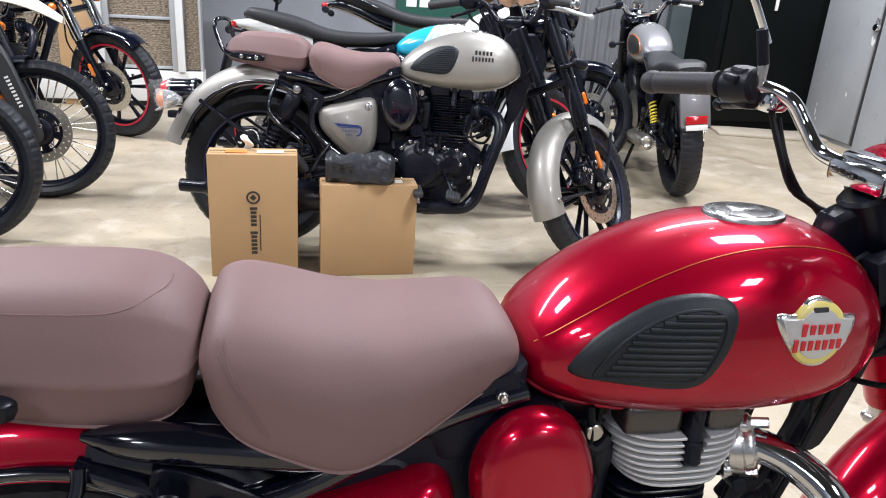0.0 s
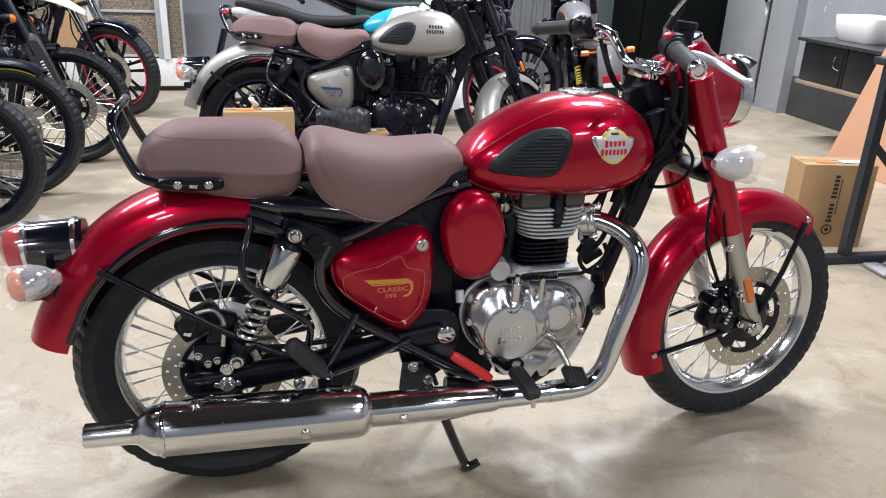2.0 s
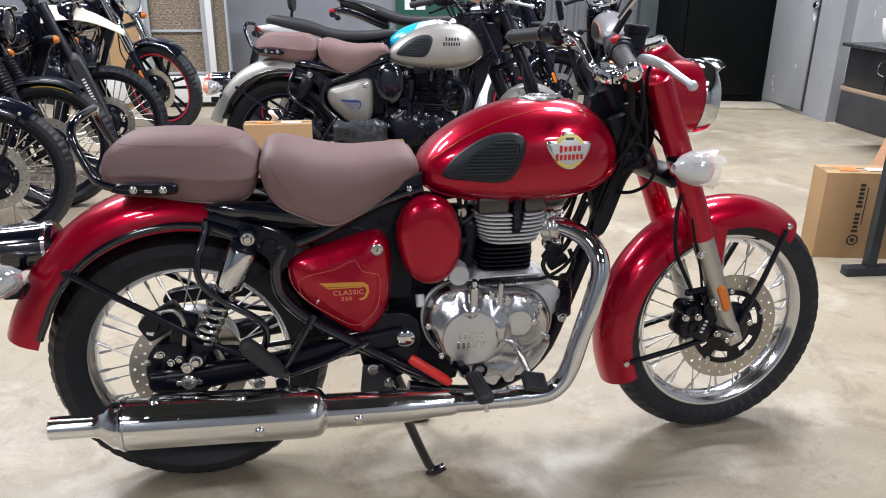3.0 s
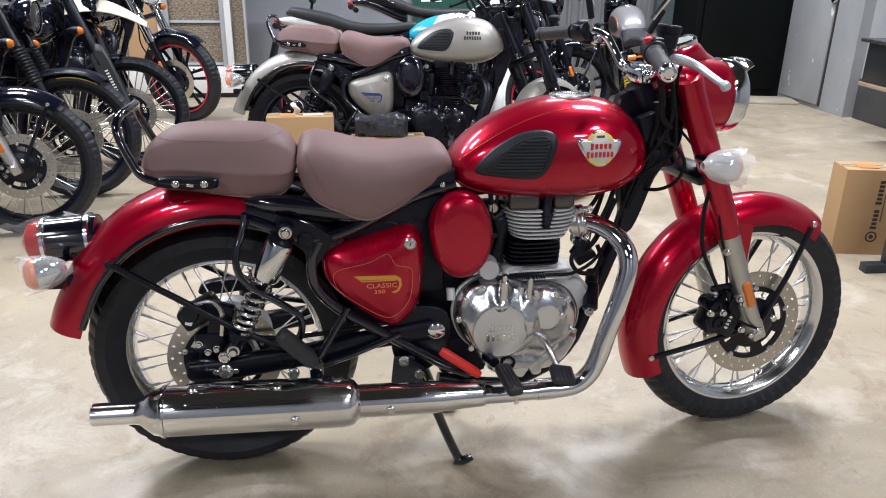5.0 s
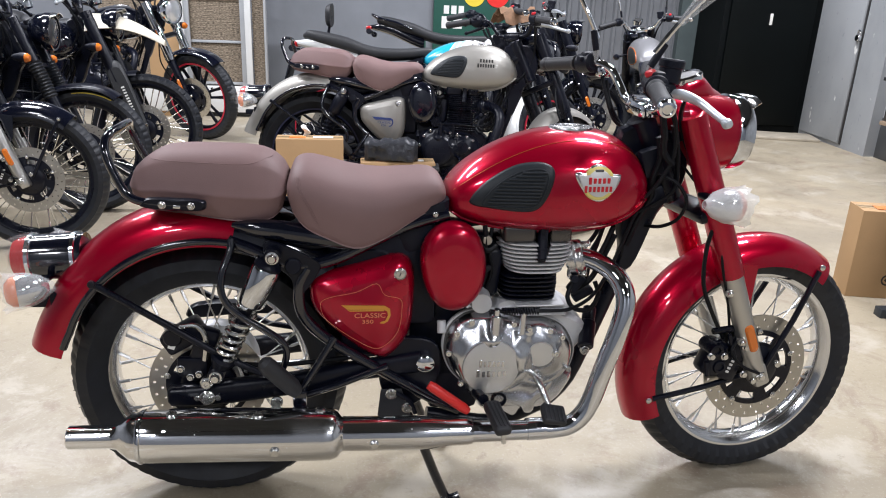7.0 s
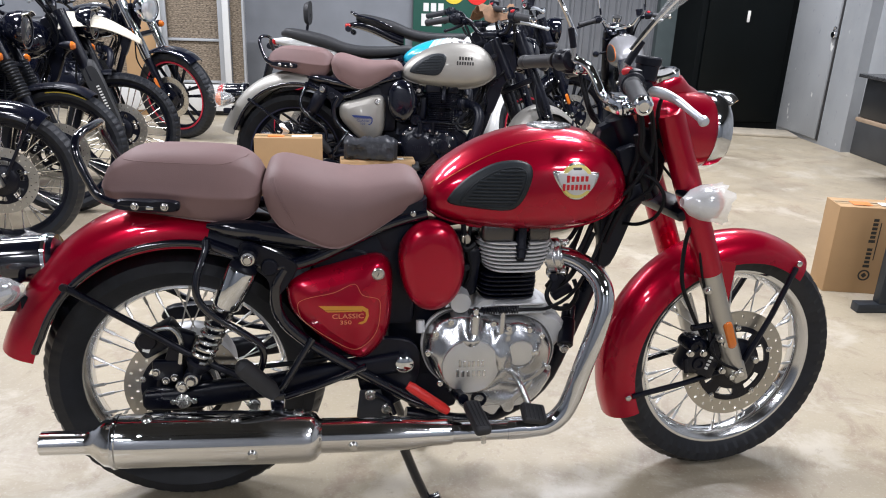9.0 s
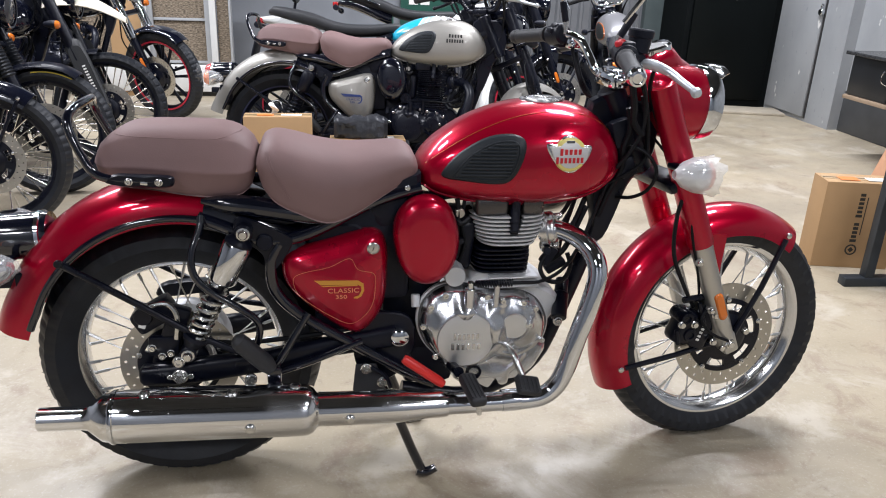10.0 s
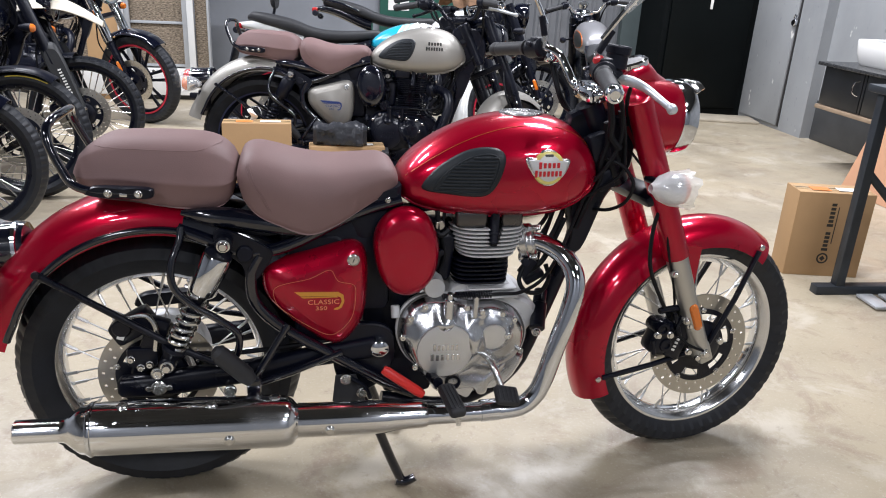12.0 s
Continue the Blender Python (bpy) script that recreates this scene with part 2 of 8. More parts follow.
def plate(bm, outline, y0, y1, bevel=0.003, m=Matrix.Identity(4)):
    """A plate whose outline lies in x and z, from y0 to y1."""
    a = [m @ Vector((x, y0, z)) for x, z in outline]
    b = [m @ Vector((x, y1, z)) for x, z in outline]
    cx = sum(p[0] for p in outline) / len(outline)
    cz = sum(p[1] for p in outline) / len(outline)
    if bevel:
        e = bevel if y1 > y0 else -bevel

        def shrunk(y):
            out = []
            for x, z in outline:
                d = Vector((x - cx, z - cz))
                k = max(0.0, 1 - bevel / max(d.length, 1e-4))
                out.append(m @ Vector((cx + d.x * k, y, cz + d.y * k)))
            return out
        rings = [shrunk(y0), [m @ Vector((x, y0 + e, z)) for x, z in outline], [m @ Vector((x, y1 - e, z)) for x, z in outline], shrunk(y1)]
    else:
        rings = [a, b]
    loft(bm, rings)


def dome(bm, outline, y0, y1, steps=6, power=0.55, m=Matrix.Identity(4), flat=0.0):
    """A bulging cover: its outline lies in x and z at y0 and it swells to y1. flat: the share of the outline that stays level on top."""
    cx = sum(p[0] for p in outline) / len(outline)
    cz = sum(p[1] for p in outline) / len(outline)
    rings = []
    for k in range(steps + 1):
        q = 0.5 * math.pi * k / steps
        s = max(flat, math.cos(q) ** power) if k < steps else max(flat, 0.02)
        y = y0 + (y1 - y0) * math.sin(q)
        rings.append([m @ Vector((cx + (x - cx) * s, y, cz + (z - cz) * s)) for x, z in outline])
    loft(bm, rings)


def rounded(outline, n=5):
    return [(v.x, v.y) for v in catmull([(x, z, 0) for x, z in outline], n, True)]


def arc_pts(cx, cz, r, a0, a1, n):
    return [(cx + r * math.cos(radians(a0 + (a1 - a0) * k / n)), cz + r * math.sin(radians(a0 + (a1 - a0) * k / n))) for k in range(n + 1)]


def mesh_of(name, bm, mat, sharp=38):
    bmesh.ops.recalc_face_normals(bm, faces=bm.faces[:])
    me = bpy.data.meshes.new(name)
    bm.to_mesh(me)
    bm.free()
    me.materials.append(mat)
    me.polygons.foreach_set("use_smooth", [True] * len(me.polygons))
    me.set_sharp_from_angle(angle=radians(sharp))
    return me


def pieces_of(bm, gap=0.0015):
    """The vertices of each piece that stands apart from the rest: islands whose boxes meet count as one piece."""
    bm.verts.index_update()
    seen, boxes = set(), []
    for v in bm.verts:
        if v.index in seen:
            continue
        seen.add(v.index)
        island, todo = [], [v]
        while todo:
            u = todo.pop()
            island.append(u)
            for e in u.link_edges:
                w = e.other_vert(u)
                if w.index not in seen:
                    seen.add(w.index)
                    todo.append(w)
        lo = [min(u.co[i] for u in island) - gap for i in range(3)]
        hi = [max(u.co[i] for u in island) + gap for i in range(3)]
        met = [b for b in boxes if all(b[0][i] <= hi[i] and b[1][i] >= lo[i] for i in range(3))]
        while met:
            for b in met:
                boxes.remove(b)
                island += b[2]
                lo = [min(lo[i], b[0][i]) for i in range(3)]
                hi = [max(hi[i], b[1][i]) for i in range(3)]
            met = [b for b in boxes if all(b[0][i] <= hi[i] and b[1][i] >= lo[i] for i in range(3))]
        boxes.append((lo, hi, island))
    return sorted((b[2] for b in boxes), key=len, reverse=True)


def part(name, bm, mat, parent, label="", m=None, sharp=38):
    if m is not None:
        bmesh.ops.transform(bm, matrix=m, verts=bm.verts[:])
    if name not in ("lettering", "rubber_nub", "film"):
        for island in pieces_of(bm)[1:]:
            apart = B()
            made = {v: apart.verts.new(v.co) for v in island}
            for f in {f for v in island for f in v.link_faces}:
                apart.faces.new([made[v] for v in f.verts])
            bmesh.ops.delete(bm, geom=island, context="VERTS")
            twin = new(name, mesh_of(name, apart, mat, sharp))
            twin.parent = parent
            tagged(twin, label)
    ob = new(name, mesh_of(name, bm, mat, sharp))
    ob.parent = parent
    return tagged(ob, label)


def empty(name, m, label, category, group="", kind=""):
    ob = new(name)
    ob.matrix_basis = m
    ob.empty_display_size = 0.1
    return tagged(ob, label, category, group, kind)


def thing(name, bm, mat, m, label, category, group="", kind=""):
    ob = new(name, mesh_of(name, bm, mat))
    ob.matrix_basis = m
    return tagged(ob, label, category, group, kind)


def B():
    return bmesh.new()


# ---- the room ----
def wall(name, x0, y0, x1, y1, z1, mat, label, z0=0.0):
    bm = B()
    bmesh.ops.create_cube(bm, size=1.0, matrix=Matrix.Translation(((x0 + x1) / 2, (y0 + y1) / 2, (z0 + z1) / 2)) @ Matrix.Diagonal((x1 - x0, y1 - y0, z1 - z0, 1)))
    return thing(name, bm, mat, Matrix.Identity(4), label, "wall", kind="structure")


def floor():
    bm = B()
    bmesh.ops.create_grid(bm, x_segments=1, y_segments=1, size=0.5, matrix=Matrix.Translation((-0.27, 0.27, 0)) @ Matrix.Diagonal((10.2, 11.3, 1, 1)))
    thing("floor", bm, CONCRETE, Matrix.Identity(4), "beige polished concrete floor with faint stains", "floor", kind="structure")




def chipped_paint():
    m = material("grey_wall_paint", (0.35, 0.375, 0.41), rough=0.5, bump=0.15, bump_scale=30)
    nt = m.node_tree
    b = nt.nodes["Principled BSDF"]
    co = nt.nodes.new("ShaderNodeTexCoord")
    mp = nt.nodes.new("ShaderNodeMapping")
    mp.inputs["Scale"].default_value = (1.0, 1.0, 0.55)
    nt.links.new(co.outputs["Object"], mp.inputs["Vector"])
    last = None
    for scale, detail, lo, hi, colour, most in ((2.2, 8, 0.40, 0.66, (0.220, 0.232, 0.242), 0.75), (6.0, 10, 0.52, 0.68, (0.31, 0.318, 0.325), 0.55), (9.0, 6, 0.68, 0.71, (0.72, 0.72, 0.70), 0.85), (30.0, 6, 0.66, 0.72, (0.18, 0.19, 0.21), 0.5)):
        n = nt.nodes.new("ShaderNodeTexNoise")
        n.inputs["Scale"].default_value, n.inputs["Detail"].default_value = scale, detail
        nt.links.new(mp.outputs["Vector"], n.inputs["Vector"])
        r = nt.nodes.new("ShaderNodeMapRange")
        r.inputs["From Min"].default_value, r.inputs["From Max"].default_value, r.inputs["To Max"].default_value = lo, hi, most
        nt.links.new(n.outputs["Fac"], r.inputs["Value"])
        mix = nt.nodes.new("ShaderNodeMix")
        mix.data_type = "RGBA"
        nt.links.new(r.outputs["Result"], mix.inputs[0])
        if last is None:
            mix.inputs[6].default_value = (0.305, 0.319, 0.331, 1)
        else:
            nt.links.new(last, mix.inputs[6])
        mix.inputs[7].default_value = (*colour, 1)
        last = mix.outputs[2]
    nt.links.new(last, b.inputs["Base Color"])
    return m


GREY_WALL = chipped_paint()
# recess wall and door: their near-black colours hold the shade of the recess
SHADED_WALL = material("shaded_wall_colour", (0.0030, 0.0042, 0.0046), rough=0.6, spec=0.12, vary=0.2, scale=3)
DOOR_SHADED = material("shaded_green_grey_door", (0.0018, 0.0030, 0.0032), rough=0.45, spec=0.14, vary=0.25, scale=2.5)
SLATE_WALL = material("slate_wall_paint", (0.185, 0.198, 0.220), rough=0.5, vary=0.12, scale=3)
CEILING_PAINT = material("dark_ceiling_paint", (0.035, 0.036, 0.038), rough=0.7, vary=0.2, scale=3)
WHITE_PAINT = material("white_paint", (0.75, 0.75, 0.73), rough=0.6, vary=0.04)

floor()
wall("wall_north", -5.4, 5.75, 3.62, 5.95, CEILING, SLATE_WALL, "slate grey painted back wall")
wall("wall_niche", 3.62, 5.10, 4.85, 5.95, CEILING, SHADED_WALL, "wall of a dark recess, its shade put into a near-black colour")
wall("wall_east", 4.65, -5.4, 4.85, 5.10, CEILING, GREY_WALL, "scuffed grey painted side wall")
wall("wall_west", -5.4, -5.4, -5.2, 5.75, CEILING, SLATE_WALL, "grey painted side wall")
wall("wall_south", -5.2, -5.4, 4.65, -5.2, CEILING, SLATE_WALL, "slate grey painted front wall")
wall("ceiling", -5.4, -5.4, 4.85, 5.95, CEILING + 0.15, CEILING_PAINT, "dark grey painted ceiling", z0=CEILING)


# ---- motorcycles ----
RAKE = radians(25.8)
LEG_LEAN = math.atan(0.402)
AXIS_UP = Vector((-math.sin(RAKE), 0, math.cos(RAKE)))
FRONT, REAR = Vector((1.405, 0, 0.328)), Vector((0, 0, 0.335))
AXIS_AT = FRONT - Vector((0.055, 0, 0))


def steer_matrix(degrees):
    return Matrix.Translation(AXIS_AT) @ Matrix.Rotation(radians(degrees), 4, AXIS_UP) @ Matrix.Translation(-AXIS_AT)


def fork_at(z, fwd=0.0):
    """The x of the fork legs' middle at a height."""
    return FRONT.x - 0.020 - (z - FRONT.z) * 0.402 + fwd


def section(x, w, z0, z1, n_top=2.6, n_bot=3.5, split=0.45, count=40):
    """A closed, rounded cross-section at x: half width w, from z0 to z1, widest at split of the height."""
    zm = z0 + (z1 - z0) * split
    ring = []
    for k in range(count):
        q = 2 * math.pi * k / count
        c, s = math.cos(q), math.sin(q)
        n, h = (n_top, z1 - zm) if s >= 0 else (n_bot, zm - z0)
        ring.append(Vector((x, w * math.copysign(abs(c) ** (2 / n), c), zm + h * math.copysign(abs(s) ** (2 / n), s))))
    return ring


def interp(x, table):
    """A smooth value at x from rows of (x, value)."""
    if x <= table[0][0]:
        return table[0][1]
    for (xa, a), (xb, b) in zip(table, table[1:]):
        if x <= xb:
            i = table.index((xa, a))
            pa = table[i - 1] if i else (2 * xa - xb, a)
            pb = table[i + 2] if i + 2 < len(table) else (2 * xb - xa, b)
            t = (x - xa) / (xb - xa)
            ma = (b - pa[1]) / (xb - pa[0]) * (xb - xa)
            mb = (pb[1] - a) / (pb[0] - xa) * (xb - xa)
            return (2 * t ** 3 - 3 * t * t + 1) * a + (t ** 3 - 2 * t * t + t) * ma + (3 * t * t - 2 * t ** 3) * b + (t ** 3 - t * t) * mb
    return table[-1][1]


TANK_TOP = [(0.553, 0.806), (0.575, 0.838), (0.61, 0.873), (0.68, 0.917), (0.77, 0.949), (0.86, 0.959), (0.94, 0.950), (1.0, 0.919), (1.04, 0.87), (1.058, 0.825)]
TANK_LOW = [(0.553, 0.766), (0.6, 0.7421), (0.68, 0.723), (0.8, 0.7139), (0.92, 0.7217), (0.99, 0.7424), (1.035, 0.7725), (1.058, 0.793)]
TANK_WIDE = [(0.553, 0.055), (0.58, 0.088), (0.64, 0.112), (0.74, 0.130), (0.86, 0.138), (0.96, 0.128), (1.02, 0.098), (1.05, 0.058), (1.058, 0.02)]


def tank_side(x, z):
    """How far the tank's flank lies from the middle plane."""
    z0, z1, w = interp(x, TANK_LOW), interp(x, TANK_TOP), interp(x, TANK_WIDE)
    zm = z0 + (z1 - z0) * 0.42
    n, h = (2.3, z1 - zm) if z >= zm else (3.2, zm - z0)
    u = min(1.0, abs(z - zm) / h)
    return w * (1 - u ** n) ** (1 / n)


def on_tank(bm, outline, lift, edge=0.0, m=None):
    """A skin that hugs the tank's right flank inside an outline of x and z, lifted off it."""
    cx = sum(p[0] for p in outline) / len(outline)
    cz = sum(p[1] for p in outline) / len(outline)
    rings = []
    for s, l in ((1.0, -0.004), (1.0, edge), (0.97, lift * 0.7), (0.93, lift), (0.7, lift), (0.45, lift), (0.2, lift), (0.02, lift)):
        rings.append([Vector((cx + (x - cx) * s, -tank_side(cx + (x - cx) * s, cz + (z - cz) * s) - l, cz + (z - cz) * s)) for x, z in outline])
    loft(bm, rings)


def tyre(bm, w, radius, width, rim_r, grooves=40, deep=0.0045):
    """A tyre about the y axis at the matrix w, with shoulder grooves."""
    h = width / 2
    prof = [(rim_r, -h * 0.55), (rim_r + 0.012, -h * 0.72), (rim_r + (radius - rim_r) * 0.45, -h), (rim_r + (radius - rim_r) * 0.72, -h * 0.93),
            (radius - 0.012, -h * 0.62), (radius - 0.003, -h * 0.3), (radius, 0), (radius - 0.003, h * 0.3), (radius - 0.012, h * 0.62),
            (rim_r + (radius - rim_r) * 0.72, h * 0.93), (rim_r + (radius - rim_r) * 0.45, h), (rim_r + 0.012, h * 0.72), (rim_r, h * 0.55)]
    seg = grooves * 6
    rows = []
    for k in range(seg):
        q = 2 * math.pi * k / seg
        row = []
        for i, (r, y) in enumerate(prof):
            if i in (3, 4, 5) and k % 6 in (0, 1) or i in (7, 8, 9) and k % 6 in (3, 4):
                r, y = (r - deep * (1.0 if i in (4, 8) else 0.4), y) if i in (4, 5, 7, 8) else (r, y - math.copysign(deep * 0.3, y))
            row.append(bm.verts.new(w @ Vector((r * math.cos(q), y, r * math.sin(q)))))
        rows.append(row)
    n = len(prof)
    for k in range(seg):
        a, b = rows[k], rows[(k + 1) % seg]
        for i in range(n):
            j = (i + 1) % n
            bm.faces.new((a[i], a[j], b[j], b[i]))


AXLE_UP = Matrix.Rotation(radians(-90), 4, "X")


def ring_disc(bm, w, y, r0, r1, holes=36, thick=0.004):
    """A brake disc about y with two rows of real holes."""
    seg = holes * 4
    radii = [r0, r0 + (r1 - r0) * 0.2, r0 + (r1 - r0) * 0.36, r0 + (r1 - r0) * 0.62, r0 + (r1 - r0) * 0.78, r1]
    grid = [[bm.verts.new(w @ Vector((r * math.cos(2 * math.pi * k / seg), y, r * math.sin(2 * math.pi * k / seg)))) for r in radii] for k in range(seg)]
    faces = []
    for k in range(seg):
        for i in range(5):
            if i == 1 and k % 6 == 1 or i == 3 and k % 6 == 4:
                continue
            a, b = grid[k], grid[(k + 1) % seg]
            faces.append(bm.faces.new((a[i], b[i], b[i + 1], a[i + 1])))
    bmesh.ops.recalc_face_normals(bm, faces=faces)
    bmesh.ops.solidify(bm, geom=faces, thickness=thick)


def slotted_ring(bm, w, y, r0, r1, slots, thick=0.007):
    """A flat carrier ring about y with long curved slots."""
    seg = slots * 10
    radii = [r0, r0 + (r1 - r0) * 0.30, r0 + (r1 - r0) * 0.72, r1]
    grid = [[bm.verts.new(w @ Vector((r * math.cos(2 * math.pi * k / seg), y, r * math.sin(2 * math.pi * k / seg)))) for r in radii] for k in range(seg)]
    faces = []
    for k in range(seg):
        a, b = grid[k], grid[(k + 1) % seg]
        for i in range(3):
            if not (i == 1 and k % 10 < 6):
                faces.append(bm.faces.new((a[i], b[i], b[i + 1], a[i + 1])))
    bmesh.ops.recalc_face_normals(bm, faces=faces)
    bmesh.ops.solidify(bm, geom=faces, thickness=thick)


def wheel(root, name, centre, steer, radius, width, rim_r, o, front):
    """Hub with its tyre, rim, spokes and disc as sub-parts."""
    w = steer @ Matrix.Translation(centre)
    wl = w @ AXLE_UP
    side = -1
    hub = B()
    hr = 0.05 if front else 0.072
    lathe(hub, [(0.018, -0.07), (hr * 0.7, -0.068), (hr, -0.055), (hr, -0.048), (hr * 0.72, -0.04), (hr * 0.66, 0.0), (hr * 0.72, 0.04), (hr, 0.048), (hr, 0.055), (hr * 0.7, 0.068), (0.018, 0.07)], wl, 28)
    hub = part(name, hub, o["hub"], root)
    bm = B()
    tyre(bm, w, radius, width, rim_r, 44 if o["knobby"] else 56, 0.011 if o["knobby"] else 0.0058)
    part("tyre", bm, RUBBER, hub, o["tyre_label"])
    if o["wrapped"]:
        bm = B()
        rng = random.Random(7 if front else 9)
        for k in range(110):
            q = rng.uniform(0, 2 * math.pi)
            f = rng.choice((-0.62, -0.35, 0.0, 0.35, 0.62))
            r = radius - (0.012 if abs(f) > 0.5 else 0.004) - 0.001
            a = Vector((r * math.cos(q), f * width / 2, r * math.sin(q)))
            d = Vector((math.cos(q + rng.uniform(-0.4, 0.4)), f * 0.8, math.sin(q + rng.uniform(-0.4, 0.4))))
            tube(bm, [w @ a, w @ (a + d * rng.uniform(0.002, 0.004))], [0.0009, 0.0005], 4)
        ob = part("rubber_nub", bm, RUBBER, hub)
        tagged(ob, "", kind="stuff")
    if o.get("tyre_mark") and front:
        bm = B()
        for k in range(20):
            q = radians(62 + 2 * k)
            bm.verts.new(w @ Vector(((radius - 0.0245) * math.cos(q), -width * 0.475, (radius - 0.0245) * math.sin(q))))
        pts = [v.co.copy() for v in bm.verts]
        bm.free()
        bm = B()
        tube(bm, pts, 0.003, 6)
        part("paint_mark", bm, YELLOW, hub, "yellow paint line on the tyre")
    bm = B()
    h = width * (0.36 if front else 0.29)
    half_rim = [(rim_r + 0.010, h), (rim_r + 0.0125, h - 0.003), (rim_r + 0.0125, h - 0.007), (rim_r - 0.002, h - 0.009), (rim_r - 0.010, h * 0.5)]
    inner = [(rim_r - 0.018, h * 0.22), (rim_r - 0.0165, h * 0.40), (rim_r - 0.0110, h * 0.58), (rim_r - 0.0045, h * 0.80), (rim_r + 0.0005, h - 0.002), (rim_r + 0.0045, h)]
    lathe(bm, [(r, -y) for r, y in half_rim] + [(rim_r - 0.013, 0)] + list(reversed(half_rim)) + list(reversed(inner)) + [(rim_r - 0.0185, 0)] + [(r, -y) for r, y in inner], wl, 96, closed=True)
    part("rim", bm, o["rim"], hub)
    if o["stripe"]:
        bm = B()
        lathe(bm, [(rim_r - 0.002, -h - 0.002), (rim_r + 0.010, -h - 0.004), (rim_r + 0.010, -h + 0.001), (rim_r - 0.002, -h + 0.001)], wl, 72, closed=True)
        part("rim_stripe", bm, o["stripe"], hub)
    if o["spoked"]:
        for sgn in (-1, 1):
            for lean in (-1, 1):
                bm = B()
                q = radians(26) * lean
                a = Vector((hr * 0.92 * math.sin(q), 0.05 * sgn, hr * 0.92 * math.cos(q)))
                a2 = Vector((hr * 0.92 * math.sin(q * 1.6), 0.051 * sgn, hr * 0.92 * math.cos(q * 1.6)))
                bq = 0.0
                b = Vector(((rim_r - 0.0175) * math.sin(bq), 0.012 * sgn, (rim_r - 0.0175) * math.cos(bq)))
                tube(bm, [a, b], 0.0019 if o["wrapped"] else 0.0030, 6)
                c = b + (a - b).normalized() * 0.028
                tube(bm, [c, b], 0.0038, 6)
                me = mesh_of("spoke", bm, o["spoke"])
                for k in range(9):
                    ob = new("spoke", me)
                    ob.parent = hub
                    ob.matrix_basis = w @ Matrix.Rotation(radians(40 * k + 5 * (sgn + 1) + 10 * (lean + 1) + (0 if front else 4)), 4, "Y")
    else:
        for k in range(6):
            bm = B()
            q = radians(60 * k + 12)
            for d in (-0.16, 0.16):
                p0 = Vector((0.03 * math.cos(q + d * 3), 0, 0.03 * math.sin(q + d * 3)))
                p1 = Vector(((rim_r - 0.02) * math.cos(q + d), 0, (rim_r - 0.02) * math.sin(q + d)))
                tube(bm, [p0, (p0 + p1) / 2, p1], [0.015, 0.010, 0.013], 8)
            part("wheel_spoke", bm, o["rim"], hub, m=w)
    # brake disc and its carrier on the right side
    dr = 0.149 if front else 0.138
    bm = B()
    ring_disc(bm, w, side * (0.066 if front else 0.078), dr * 0.70, dr)
    part("brake_disc", bm, STEEL, hub, "drilled steel brake disc")
    bm = B()
    y = side * (0.066 if front else 0.078)
    slotted_ring(bm, w, y - 0.004, 0.058, dr * 0.715, 6)
    lathe(bm, [(0.0, y - 0.012), (0.050, y - 0.012), (0.064, y - 0.004), (0.064, y + 0.01), (0.0, y + 0.01)], w @ AXLE_UP, 28)
    part("disc_carrier", bm, BLACK_SATIN, hub)
    for k in range(5):
        q = radians(72 * k + 20)
        bm = B()
        bolt_head(bm, w @ Vector((dr * 0.70 * math.cos(q), y - 0.004, dr * 0.70 * math.sin(q))), w.to_3x3() @ Vector((0, side, 0)), 0.0065, 0.006)
        part("bolt", bm, BOLT, hub)
    return hub


def bolt_head(bm, p, d, r=0.008, h=0.006):
    m = along(p, d)
    lathe(bm, [(r * 1.25, 0), (r * 1.25, h * 0.3), (r, h * 0.35), (r, h * 0.9), (r * 0.8, h), (r * 0.35, h), (r * 0.3, h * 0.6), (0, h * 0.6)], m, 6 if r > 0.004 else 6)


def bolts(root, spots, r=0.008, mat=None, y_dir=-1):
    for p in spots:
        bm = B()
        m = along(p, (0, y_dir, 0))
        lathe(bm, [(r * 1.3, -0.004), (r * 1.3, 0.002), (r, 0.003), (r, 0.007), (r * 0.85, 0.009), (r * 0.4, 0.009), (r * 0.3, 0.006), (0, 0.006)], m, 16)
        part("bolt", bm, mat or BOLT, root)


def mudguard(bm, centre, profile, a0, a1, steps, thick=0.0022, wobble=None, end_flare=0.0):
    """A guard swept about the axle: profile gives (radius, y) pairs across it; angles from the front over the top."""
    rings = []
    for k in range(steps + 1):
        t = k / steps
        a = radians(a0 + (a1 - a0) * t)
        grow = wobble(t) if wobble else 0.0
        ring = []
        for r, y in profile:
            rr, yy = r + grow, y
            ring.append(Vector((centre.x + rr * math.cos(a), yy, centre.z + rr * math.sin(a))))
        rings.append(ring)
    faces_before = set(bm.faces)
    sheet(bm, rings)
    bmesh.ops.recalc_face_normals(bm, faces=bm.faces[:])
    bmesh.ops.solidify(bm, geom=[f for f in bm.faces if f not in faces_before], thickness=thick)


def arch(r_edge, r_crown, half, n=12, power=2.6):
    """Half-oval guard profile from edge to edge."""
    out = []
    for k in range(n + 1):
        q = math.pi * k / n
        c, s = math.cos(q), math.sin(q)
        out.append((r_edge + (r_crown - r_edge) * abs(s) ** (2 / power), -half * math.copysign(abs(c) ** (2 / power), c)))
    return out


